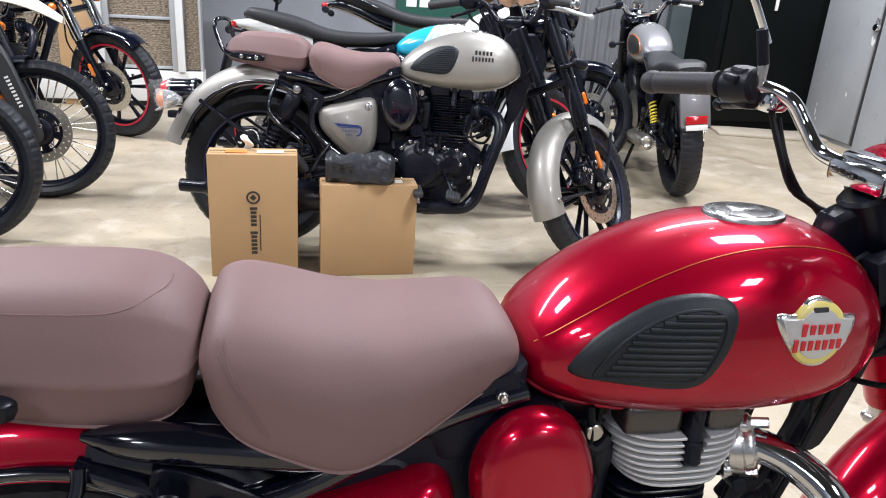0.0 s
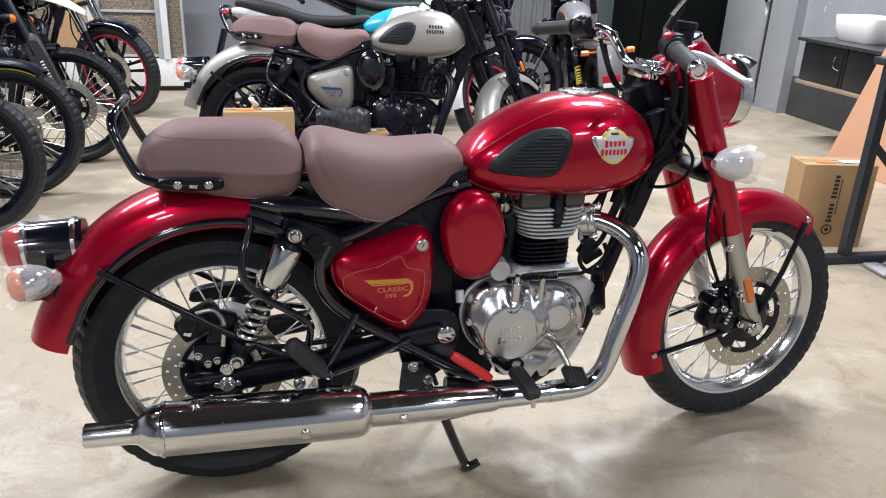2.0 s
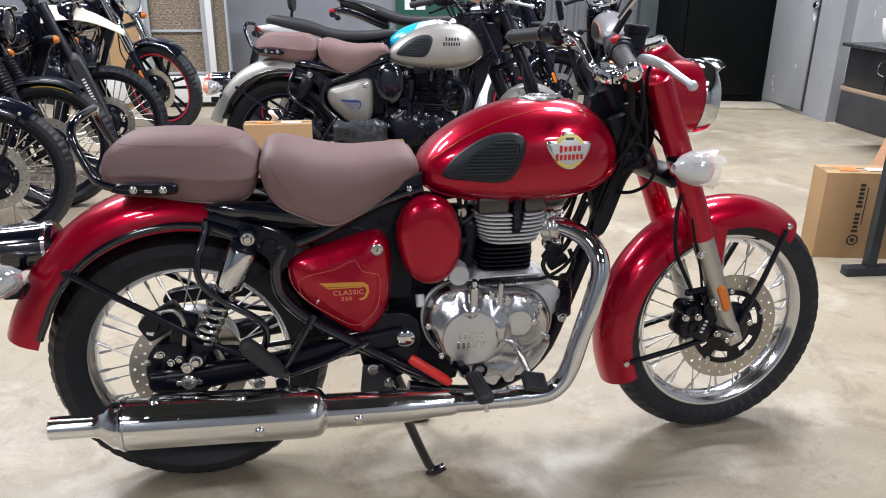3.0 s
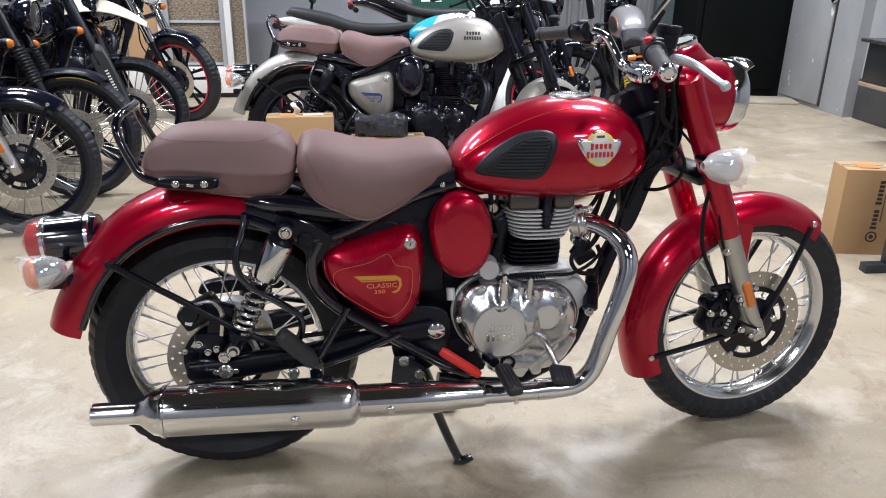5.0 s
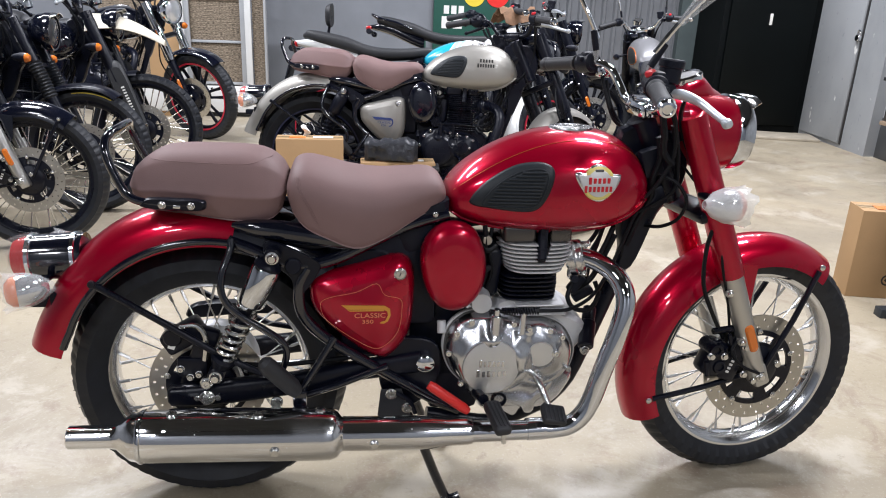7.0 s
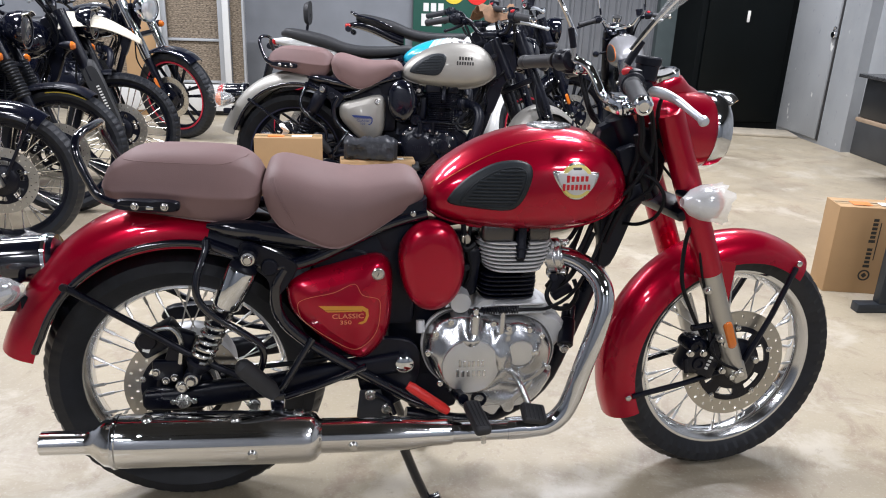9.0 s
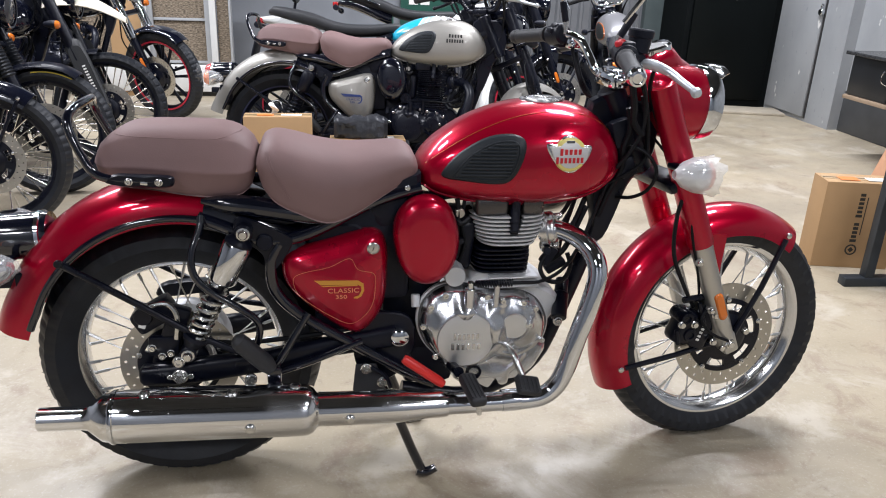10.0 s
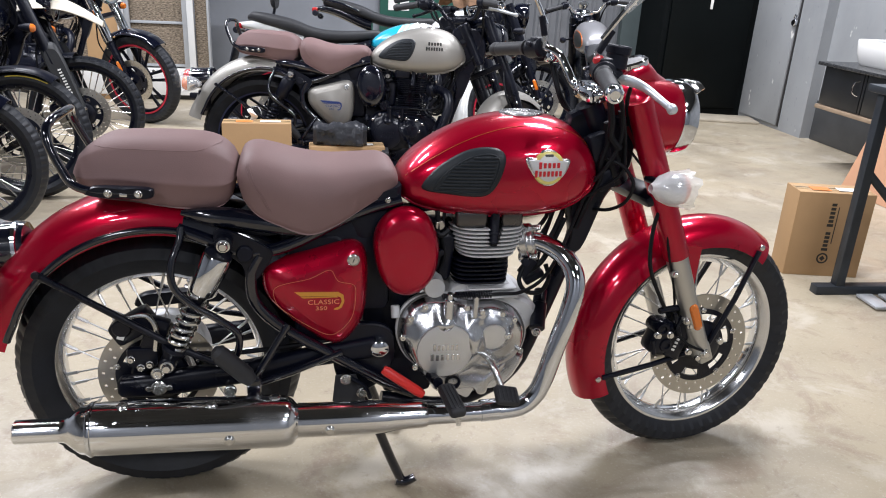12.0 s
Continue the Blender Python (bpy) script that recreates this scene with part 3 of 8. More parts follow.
def seat_loft(bm, top, low, wide, x0, x1, n_top, n_bot, split, steps=26, tilt=None):
    rings = []
    for k in range(steps + 1):
        t = k / steps
        u = 0.5 - 0.5 * math.cos(math.pi * t)
        x = x0 + (x1 - x0) * u
        ring = section(x, interp(x, wide), interp(x, low), interp(x, top), n_top, n_bot, split)
        if tilt:
            for v in ring:
                tilt(v)
        rings.append(ring)
    loft(bm, rings)


def motorcycle(label, o, m, steer_deg, name="motorcycle", group=""):
    base = dict(paint=RED, guard=RED, engine="alloy", spoked=True, rim=RIM_CHROME, spoke=SPOKE_STEEL, hub=CAST, stripe=None, seat=LEATHER, long_seat=False, knobby=False,
                tyre_label="", exhaust=CHROME, fork=FORK_GREY, shroud=RED, bar=CHROME, badge="shield", grab=True, side=RED, lamp=RED, detail=True, cover=RED, mirrors=True,
                gaiter=False, beak=None, rear="classic", front_guard=True, lines=GOLD, nacelle=True, stand="centre", wrapped=True, box=None)
    base.update(o)
    base.setdefault("rear_film", base["wrapped"])
    o = base
    root = empty(name, m, label, "motorcycle", group)
    S = steer_matrix(steer_deg)
    I = Matrix.Identity(4)
    alloy = o["engine"] == "alloy"
    case_mat, fin_mat, barrel_mat = (ALLOY, CAST, BLACK_SATIN) if alloy else (BLACK_SATIN, BLACK_SATIN, BLACK_SATIN)
    wheel(root, "front_wheel", FRONT, S, 0.330, 0.098, o.get("front_rim", 0.243), o, True)
    wheel(root, "rear_wheel", REAR + Vector((-0.008, 0, 0.001)), I, 0.336, 0.126, 0.242, o, False)
    frame_parts(root, o)
    engine_parts(root, o, case_mat, fin_mat, barrel_mat)
    if o.get("pipes", True):
        exhaust_parts(root, o)
    tank_parts(root, o)
    seat_parts(root, o)
    rear_parts(root, o)
    side_parts(root, o)
    front_parts(root, o, S)
    bar_parts(root, o, S)
    control_parts(root, o)
    return root


def frame_parts(root, o):
    for s in (-1, 1):
        bm = B()
        # seat rail that drops from the shock mount to the swingarm pivot
        tube(bm, [(0.56, 0.090 * s, 0.765), (0.45, 0.096 * s, 0.735), (0.30, 0.108 * s, 0.665), (0.20, 0.112 * s, 0.650), (0.12, 0.108 * s, 0.682), (0.06, 0.100 * s, 0.705)], 0.0150, 14, 5)
        part("seat_rail", bm, BLACK_GLOSS, root)
        bm = B()
        tube(bm, [(0.235, 0.115 * s, 0.645), (0.215, 0.118 * s, 0.60), (0.222, 0.118 * s, 0.53), (0.28, 0.118 * s, 0.465), (0.40, 0.120 * s, 0.385), (0.53, 0.118 * s, 0.300), (0.60, 0.115 * s, 0.265)], 0.0135, 12, 5)
        part("frame_tube", bm, BLACK_GLOSS, root)
        bm = B()
        plate(bm, rounded([(0.14, 0.705), (0.17, 0.708), (0.255, 0.665), (0.262, 0.64), (0.225, 0.585), (0.205, 0.588), (0.195, 0.625), (0.145, 0.668)], 4), 0.118 * s, 0.126 * s, 0.002)
        part("shock_bracket", bm, BLACK_SATIN, root)
        bm = B()
        lathe(bm, [(0, 0.006), (0.016, 0.006), (0.019, 0.003), (0.019, -0.004), (0, -0.004)], along((0.203, 0.128 * s, 0.652), (0, s, 0)), 20)
        part("plug", bm, BLACK_PLASTIC, root)
        bm = B()
        plate(bm, rounded([(0.42, 0.45), (0.50, 0.455), (0.545, 0.43), (0.55, 0.36), (0.52, 0.30), (0.47, 0.27), (0.43, 0.285), (0.405, 0.33), (0.40, 0.40)], 4), 0.085 * s, 0.105 * s, 0.003)
        part("pivot_plate", bm, BLACK_SATIN, root)
        # swingarm
        bm = B()
        rings = []
        for x, z, h, w in ((-0.094, 0.328, 0.016, 0.014), (-0.086, 0.328, 0.024, 0.02), (-0.02, 0.329, 0.027, 0.022), (0.05, 0.336, 0.029, 0.022), (0.2, 0.352, 0.026, 0.022), (0.36, 0.375, 0.024, 0.02), (0.50, 0.395, 0.028, 0.02)):
            y = (0.115 if x < 0.3 else 0.10) * s
            rings.append([Vector((x, y + w * math.copysign(abs(math.cos(q)) ** 0.6, math.cos(q)), z + h * math.copysign(abs(math.sin(q)) ** 0.6, math.sin(q)))) for q in (2 * math.pi * k / 20 for k in range(20))])
        loft(bm, rings)
        part("swingarm", bm, BLACK_SATIN, root)
        bm = B()
        rod(bm, (-0.002, 0.13 * s, 0.331), (-0.002, 0.142 * s, 0.331), 0.018, 20)
        rod(bm, (-0.002, 0.14 * s, 0.331), (-0.002, 0.156 * s, 0.331), 0.011, 6)
        for dx in (-0.024, 0.022):
            rod(bm, (dx, 0.128 * s, 0.331), (dx, 0.142 * s, 0.331), 0.007, 10)
        part("axle_nut", bm, BOLT, root)
        shock(root, o, s)
    bm = B()
    block(bm, pose(0.640, 0, 0.746, 0, -8, 0), 0.10, 0.12, 0.045, 0.015)
    part("tank_mount", bm, BLACK_PLASTIC, root)
    # main tubes
    bm = B()
    tube(bm, [(0.56, 0, 0.78), (0.75, 0, 0.80), (0.98, 0, 0.86), (1.06, 0, 0.90)], 0.03, 14, 3)
    part("backbone", bm, BLACK_SATIN, root)
    bm = B()
    rod(bm, AXIS_AT + AXIS_UP * 0.50, AXIS_AT + AXIS_UP * 0.73, 0.034, 20)
    part("steering_head", bm, BLACK_SATIN, root)
    bm = B()
    tube(bm, [(1.090, 0, 0.86), (1.062, 0, 0.745), (1.022, 0, 0.60), (0.968, 0, 0.44), (0.912, 0, 0.29), (0.86, 0, 0.225)], 0.021, 14, 3)
    part("down_tube", bm, BLACK_SATIN, root)
    bm = B()
    plate(bm, rounded([(0.985, 0.955), (1.06, 0.965), (1.118, 0.960), (1.158, 0.90), (1.160, 0.830), (1.128, 0.780), (1.101, 0.745), (1.078, 0.680), (1.045, 0.600), (1.013, 0.600), (1.018, 0.645), (1.006, 0.70), (1.005, 0.76), (0.985, 0.86)], 3), -0.022, 0.022, 0.008)
    part("gusset", bm, BLACK_SATIN, root)
    bm = B()
    tube(bm, [(0.84, 0.03, 0.225), (0.70, 0.09, 0.215), (0.52, 0.10, 0.25)], 0.016, 10, 4)
    tube(bm, [(0.84, -0.03, 0.225), (0.70, -0.09, 0.215), (0.52, -0.10, 0.25)], 0.016, 10, 4)
    part("cradle", bm, BLACK_SATIN, root)
    bm = B()
    lathe(bm, [(0.030, 0.040), (0.075, 0.036), (0.100, 0.044), (0.108, 0.056), (0.108, 0.070), (0.092, 0.078), (0.030, 0.080)], Matrix.Translation(REAR + Vector((-0.008, 0, 0.001))) @ AXLE_UP, 40)
    part("rear_drum", bm, CAST if o["engine"] == "alloy" else BLACK_SATIN, root)
    bm = B()
    plate(bm, rounded([(-0.085, 0.440), (-0.060, 0.470), (0.06, 0.476), (0.20, 0.462), (0.42, 0.445), (0.44, 0.425), (0.20, 0.438), (0.06, 0.446), (-0.04, 0.438)], 4), 0.092, 0.122, 0.004)
    part("chain_guard", bm, BLACK_SATIN, root, "black chain guard")
    # inner guard and battery box fill the middle behind the engine
    bm = B()
    block(bm, pose(0.41, 0, 0.60), 0.26, 0.17, 0.24, 0.02)
    part("battery_box", bm, BLACK_PLASTIC, root)
    bm = B()
    plate(bm, rounded([(0.30, 0.66), (0.33, 0.52), (0.31, 0.42), (0.36, 0.40), (0.44, 0.46), (0.44, 0.66)], 4), -0.09, 0.09, 0.006)
    part("inner_guard", bm, BLACK_PLASTIC, root)
    bm = B()
    plate(bm, [(0.15, 0.735), (0.36, 0.735), (0.56, 0.80), (0.56, 0.755), (0.40, 0.70), (0.25, 0.68), (0.12, 0.70)], -0.10, 0.10, 0.012)
    part("seat_base", bm, BLACK_PLASTIC, root)
    if o["stand"] == "centre":
        for s in (-1, 1):
            bm = B()
            tube(bm, [(0.455, 0.105 * s, 0.285), (0.50, 0.12 * s, 0.20), (0.545, 0.127 * s, 0.085), (0.572, 0.130 * s, 0.022)], 0.0125, 10, 4)
            tube(bm, [(0.560, 0.128 * s, 0.016), (0.585, 0.131 * s, 0.012), (0.61, 0.132 * s, 0.024)], [0.014, 0.0125, 0.011], 10, 3)
            part("stand_leg", bm, BLACK_GLOSS, root)
        bm = B()
        plate(bm, [(0.405, 0.33), (0.455, 0.33), (0.485, 0.235), (0.395, 0.235)], -0.124, -0.118, 0.001)
        part("stand_bracket", bm, GRIP_RUBBER, root)
        bm = B()
        tube(bm, [(0.44, -0.13, 0.325), (0.475, -0.13, 0.30), (0.49, -0.128, 0.265)], 0.006, 8, 3)
        part("stand_spring", bm, BLACK_SATIN, root)
    else:
        bm = B()
        tube(bm, [(0.60, 0.10, 0.26), (0.55, 0.17, 0.14), (0.50, 0.24, 0.0)], 0.012, 10)
        part("side_stand", bm, BLACK_GLOSS, root)


def shock(root, o, s):
    a, b = Vector((0.160, 0.140 * s, 0.683)), Vector((0.022, 0.135 * s, 0.392))
    d = (b - a).normalized()
    bm = B()
    chrome_top = o["engine"] == "alloy"
    lathe(bm, [(0.012, 0.030), (0.031, 0.031), (0.0335, 0.037), (0.0335, 0.122), (0.029, 0.129), (0.012, 0.129)], along(a, d), 28)
    body = part("shock_absorber", bm, CHROME if chrome_top else BLACK_SATIN, root)
    bm = B()
    pts = []
    coil = 0.019 if o.get("spring_mat") else 0.0225
    L = (b - a).length
    for k in range(101):
        t = k / 100
        q = t * 2 * math.pi * 7
        pts.append(along(a, d) @ Vector((coil * math.cos(q), coil * math.sin(q), 0.133 + (t * 1.25 - 0.25 * t * t) * (L - 0.183))))
    tube(bm, pts, 0.0056, 8)
    part("spring", bm, o.get("spring_mat") or (BOLT if chrome_top else BLACK_SATIN), body)
    bm = B()
    rod(bm, a + d * 0.125, a + d * (L - 0.02), 0.014, 14)
    lathe(bm, [(0.010, L - 0.05), (0.028, L - 0.048), (0.030, L - 0.04), (0.022, L - 0.025), (0.012, L - 0.005)], along(a, d), 20)
    part("damper", bm, BLACK_SATIN, body)
    bm = B()
    lathe(bm, [(0.010, 0.012), (0.020, 0.014), (0.027, 0.022), (0.0310, 0.026), (0.0310, 0.034), (0.010, 0.034)], along(a, d), 24)
    part("shock_cap", bm, BLACK_SATIN, body)
    for p in (a, b):
        bm = B()
        rod(bm, p + Vector((0, -0.02 * s, 0)), p + Vector((0, 0.018 * s, 0)), 0.019, 18)
        part("bush", bm, BLACK_SATIN, body)
        bm = B()
        lathe(bm, [(0.015, 0.0), (0.015, 0.004), (0.011, 0.005), (0.0105, 0.012), (0.008, 0.015), (0, 0.015)], along(p + Vector((0, 0.018 * s, 0)), (0, s, 0)), 12)
        part("bolt", bm, BOLT, body)


def engine_parts(root, o, case_mat, fin_mat, barrel_mat):
    # crankcase core
    bm = B()
    plate(bm, rounded([(0.625, 0.43), (0.650, 0.50), (0.72, 0.535), (0.83, 0.52), (0.905, 0.488), (0.924, 0.452), (0.900, 0.41), (0.862, 0.365), (0.83, 0.31), (0.76, 0.275), (0.66, 0.275), (0.60, 0.35)], 4), -0.085, 0.11, 0.012)
    case = part("crankcase", bm, case_mat if o["engine"] != "alloy" else CAST, root)
    bm = B()
    plate(bm, rounded([(0.62, 0.36), (0.655, 0.262), (0.70, 0.246), (0.74, 0.225), (0.765, 0.248), (0.83, 0.258), (0.872, 0.30), (0.87, 0.36)], 4), -0.105, 0.10, 0.012)
    part("sump", bm, case_mat, case)
    bm = B()
    lathe(bm, [(0.0, -0.004), (0.012, -0.004), (0.013, 0.002), (0.020, 0.003), (0.020, -0.010), (0.0, -0.010)], along((0.700, -0.120, 0.291), (0, -1, 0)), 20)
    part("drain_plug", bm, BLACK_SATIN, case)
    # right hand cover: one sculpted shell with a clutch lid and a timing lid
    cover = rounded([(0.561, 0.430), (0.568, 0.471), (0.589, 0.501), (0.621, 0.519), (0.671, 0.523), (0.712, 0.512), (0.745, 0.504), (0.806, 0.501), (0.856, 0.476), (0.884, 0.428), (0.884, 0.383), (0.864, 0.342), (0.818, 0.325), (0.778, 0.322), (0.735, 0.308), (0.681, 0.304), (0.628, 0.322), (0.588, 0.356), (0.567, 0.395)], 5)
    spots = ((0.587, 0.474), (0.622, 0.503), (0.568, 0.424), (0.726, 0.497), (0.762, 0.488), (0.815, 0.480), (0.848, 0.462), (0.832, 0.424), (0.598, 0.350), (0.872, 0.372), (0.800, 0.334))

    def step(lo, hi, v):
        u = min(1.0, max(0.0, (v - lo) / (hi - lo)))
        return u * u * (3 - 2 * u)

    def relief(x, z, edge):
        """How far the shell stands out from the split plane."""
        u = min(1.0, edge / 0.030)
        h = 0.030 * math.sqrt(max(0.0, 1 - (1 - u) ** 2))
        h += 0.030 * step(0.112, 0.064, math.hypot(x - 0.669, z - 0.398))
        h += 0.020 * step(0.085, 0.026, math.hypot(x - 0.793, z - 0.423))
        h += 0.012 * step(0.035, 0.010, math.hypot(x - 0.668, (z - 0.488) * 0.6))
        h += 0.010 * step(0.030, 0.006, abs(x - 0.752 - 0.25 * (z - 0.49))) * step(0.44, 0.475, z)
        h += 0.008 * step(0.030, 0.008, abs((x - 0.765) * 0.55 + (z - 0.360) * 0.84)) * step(0.730, 0.76, x)
        for bx, bz in spots:
            h += 0.0035 * step(0.017, 0.007, math.hypot(x - bx, z - bz))
        return h * step(0.0, 0.012, edge) ** 0.4
    cx, cz = 0.722, 0.412
    bm = B()
    rings = []
    for k in range(37):
        s = 1 - (k / 36) ** 1.15 * 0.99
        rings.append([Vector((cx + (x - cx) * s, -0.090 - relief(cx + (x - cx) * s, cz + (z - cz) * s, (1 - s) * math.hypot(x - cx, z - cz)), cz + (z - cz) * s)) for x, z in cover])
    loft(bm, rings)
    shell = part("engine_cover", bm, case_mat, root, "polished alloy engine side cover" if o["engine"] == "alloy" else "", sharp=60)
    bm = B()
    lathe(bm, [(0.0705, -0.030), (0.0705, 0.0), (0.0690, 0.0028), (0.060, 0.0050), (0.035, 0.0068), (0.0, 0.0074)], along((0.669, -0.151, 0.398), (0, -1, 0)), 56)
    lid = part("clutch_lid", bm, BRUSHED if o["engine"] == "alloy" else case_mat, shell)
    bm = B()
    plate(bm, [(0.724 + (x - 0.724) * 1.04, 0.412 + (z - 0.412) * 1.045) for x, z in cover], -0.078, -0.091, 0.002)
    part("cover_flange", bm, CAST if o["engine"] == "alloy" else case_mat, shell)
    bm = B()
    plate(bm, [(0.724 + (x - 0.724) * 1.012, 0.412 + (z - 0.412) * 1.014) for x, z in cover], -0.090, -0.0935, 0.0006)
    part("gasket", bm, CAST_DARK if o["engine"] == "alloy" else case_mat, shell)
    bm = B()
    lathe(bm, [(0.0335, -0.020), (0.0335, 0.0), (0.0320, 0.0022), (0.020, 0.0036), (0.0, 0.0042)], along((0.793, -0.139, 0.423), (0, -1, 0)), 40)
    part("timing_lid", bm, BRUSHED if o["engine"] == "alloy" else case_mat, shell)
    for z, w in ((0.410, 0.066), (0.384, 0.078)):
        letters(root, lid, 0.669, z, w, 0.019, -0.1575, 6, case_mat if o["engine"] == "alloy" else BLACK_SATIN, 0.0026)
    for x, z in spots:
        bm = B()
        lathe(bm, [(0.0075, -0.006), (0.0075, 0.003), (0.0060, 0.004), (0.0060, 0.008), (0.003, 0.008), (0.003, 0.005), (0, 0.005)], along((x, -0.091 - relief(x, z, 0.014), z), (0, -1, 0)), 14)
        part("bolt", bm, BOLT, shell)
    # polished belly below the cover, with its lug
    bm = B()
    dome(bm, rounded([(0.640, 0.330), (0.655, 0.285), (0.700, 0.262), (0.752, 0.262), (0.775, 0.238), (0.797, 0.240), (0.806, 0.272), (0.835, 0.300), (0.845, 0.340), (0.74, 0.360)], 4), -0.07, -0.118, 6, 0.3, flat=0.6)
    part("belly", bm, case_mat, case)
    # oil filler column and small pipe on the cover
    bm = B()
    rod(bm, (0.676, -0.140, 0.475), (0.676, -0.146, 0.532), 0.012, 14)
    rod(bm, (0.676, -0.146, 0.53), (0.676, -0.148, 0.548), 0.008, 12)
    part("lever_post", bm, case_mat, shell)
    bm = B()
    rod(bm, (0.742, -0.138, 0.478), (0.742, -0.146, 0.540), 0.008, 12)
    part("lever_post", bm, case_mat, shell)
    bm = B()
    pts = [along((0.690, -0.146, 0.541), (1, 0, 0)) @ Vector((0.008 * math.cos(k * 0.9), 0.008 * math.sin(k * 0.9), k * 0.0009)) for k in range(100)]
    tube(bm, pts, 0.0022, 5)
    part("clutch_spring", bm, BLACK_SATIN, shell)
    bm = B()
    tube(bm, [(0.66, -0.146, 0.541), (0.80, -0.146, 0.541), (0.86, -0.13, 0.538), (0.93, -0.09, 0.56), (0.985, -0.06, 0.64), (1.03, -0.05, 0.76)], 0.0045, 8, 4)
    part("clutch_cable", bm, CABLE, shell)
    # small round boss behind the cylinder
    bm = B()
    dome(bm, arc_pts(0.645, 0.548, 0.028, 0, 345, 24), -0.06, -0.115, 4, 0.2, flat=0.88)
    part("starter_boss", bm, CAST if o["engine"] == "alloy" else BLACK_SATIN, case)
    # cylinder base, barrel and head with their fins
    bm = B()
    plate(bm, rounded([(0.69, 0.49), (0.685, 0.525), (0.72, 0.545), (0.83, 0.542), (0.86, 0.52), (0.87, 0.48)], 3), -0.08, 0.08, 0.006)
    base = part("cylinder_base", bm, fin_mat, root)
    for k in range(3):
        bm = B()
        block(bm, pose(0.795, 0, 0.512 + 0.0115 * k), 0.125, 0.205, 0.005, 0.0018, 1)
        part("fin", bm, fin_mat, base)
    bm = B()
    rod(bm, (0.765, 0, 0.545), (0.765, 0, 0.64), 0.062, 28)
    barrel = part("cylinder", bm, barrel_mat, root)
    me = None
    for k in range(6):
        bm = B()
        w = 0.150 - 0.002 * abs(k - 3)
        plate(bm, oval(0.770, 0, w / 2, 0.0925, 4.0), -0.0022, 0.0022, 0.001, pose(0, 0, 0.547 + 0.0112 * k) @ Matrix.Rotation(radians(90), 4, "X"))
        part("fin", bm, barrel_mat, barrel)
    bm = B()
    rod(bm, (0.767, 0, 0.63), (0.767, 0, 0.738), 0.058, 24)
    block(bm, pose(0.767, 0, 0.712), 0.14, 0.10, 0.03, 0.012)
    head = part("cylinder_head", bm, CAST_DARK if o["engine"] == "alloy" else fin_mat, root)
    for k in range(8):
        w = (0.150, 0.162, 0.172, 0.181, 0.188, 0.192, 0.193, 0.190)[k]
        z = 0.620 + 0.0099 * k
        if k < 3:
            pieces = [(0.0, 9.0)]
        else:
            pieces = [(0.0, 0.777), (0.794 + 0.003 * (k - 2), 9.0)]
        for x0, x1 in pieces:
            bm = B()
            plate(bm, [(min(max(x, x0), x1), y) for x, y in oval(0.782, 0.0, w / 2, 0.1025, 3.2)], -0.0019, 0.0019, 0.0008, pose(0, 0, z) @ Matrix.Rotation(radians(90), 4, "X"))
            part("fin", bm, fin_mat, head)
    bm = B()
    block(bm, pose(0.790, -0.078, 0.690), 0.021, 0.046, 0.090, 0.006)
    rod(bm, (0.789, -0.090, 0.705), (0.786, -0.108, 0.655), 0.0105, 14, 0.003)
    lathe(bm, [(0.0125, -0.004), (0.0135, 0.0), (0.0125, 0.004)], along((0.7875, -0.099, 0.680), (-0.05, -0.3, -1)), 14, closed=False)
    tube(bm, [(0.789, -0.092, 0.705), (0.785, -0.100, 0.73), (0.76, -0.08, 0.765)], 0.005, 8, 4)
    part("spark_plug_cap", bm, BLACK_PLASTIC, head)
    bm = B()
    block(bm, pose(0.775, 0, 0.728), 0.172, 0.150, 0.044, 0.016, 4)
    part("rocker_cover", bm, ROCKER if o["engine"] == "alloy" else fin_mat, head)
    for x, w in ((0.733, 0.082), (0.833, 0.056)):
        bm = B()
        block(bm, pose(x, -0.070, 0.715), w, 0.052, 0.046, 0.012, 4)
        part("rocker_box", bm, ROCKER if o["engine"] == "alloy" else fin_mat, head)
    # inlet tract, starter and odd pieces between cylinder and frame
    bm = B()
    rod(bm, (0.60, -0.015, 0.665), (0.70, -0.01, 0.665), 0.032, 18)
    block(bm, pose(0.645, -0.05, 0.675), 0.045, 0.05, 0.07, 0.008)
    block(bm, pose(0.662, -0.018, 0.612, 0, 6, 0), 0.075, 0.105, 0.135, 0.020, 3)
    part("throttle_body", bm, BLACK_SATIN, root)
    for pts, r in (([(0.648, -0.085, 0.735), (0.652, -0.088, 0.69), (0.640, -0.085, 0.645), (0.652, -0.080, 0.585)], 0.006),
                   ([(0.668, -0.075, 0.73), (0.662, -0.080, 0.67), (0.672, -0.078, 0.62), (0.660, -0.072, 0.57)], 0.0045),
                   ([(0.636, -0.075, 0.70), (0.655, -0.090, 0.675), (0.678, -0.080, 0.685)], 0.008)):
        bm = B()
        tube(bm, pts, r, 8, 4)
        part("inlet_hose", bm, CABLE, root)
    for p, r in (((0.655, -0.075, 0.70), 0.012), ((0.64, -0.075, 0.655), 0.009), ((0.66, -0.075, 0.63), 0.008)):
        bm = B()
        rod(bm, p, Vector(p) + Vector((0, -0.018, 0)), r, 12)
        part("throttle_fitting", bm, STEEL if r > 0.011 else BLACK_SATIN, root)
    bm = B()
    block(bm, pose(0.893, -0.055, 0.575, 0, 35, 0), 0.022, 0.03, 0.052, 0.005)
    rod(bm, (0.885, -0.05, 0.590), (0.880, -0.085, 0.597), 0.010, 12)
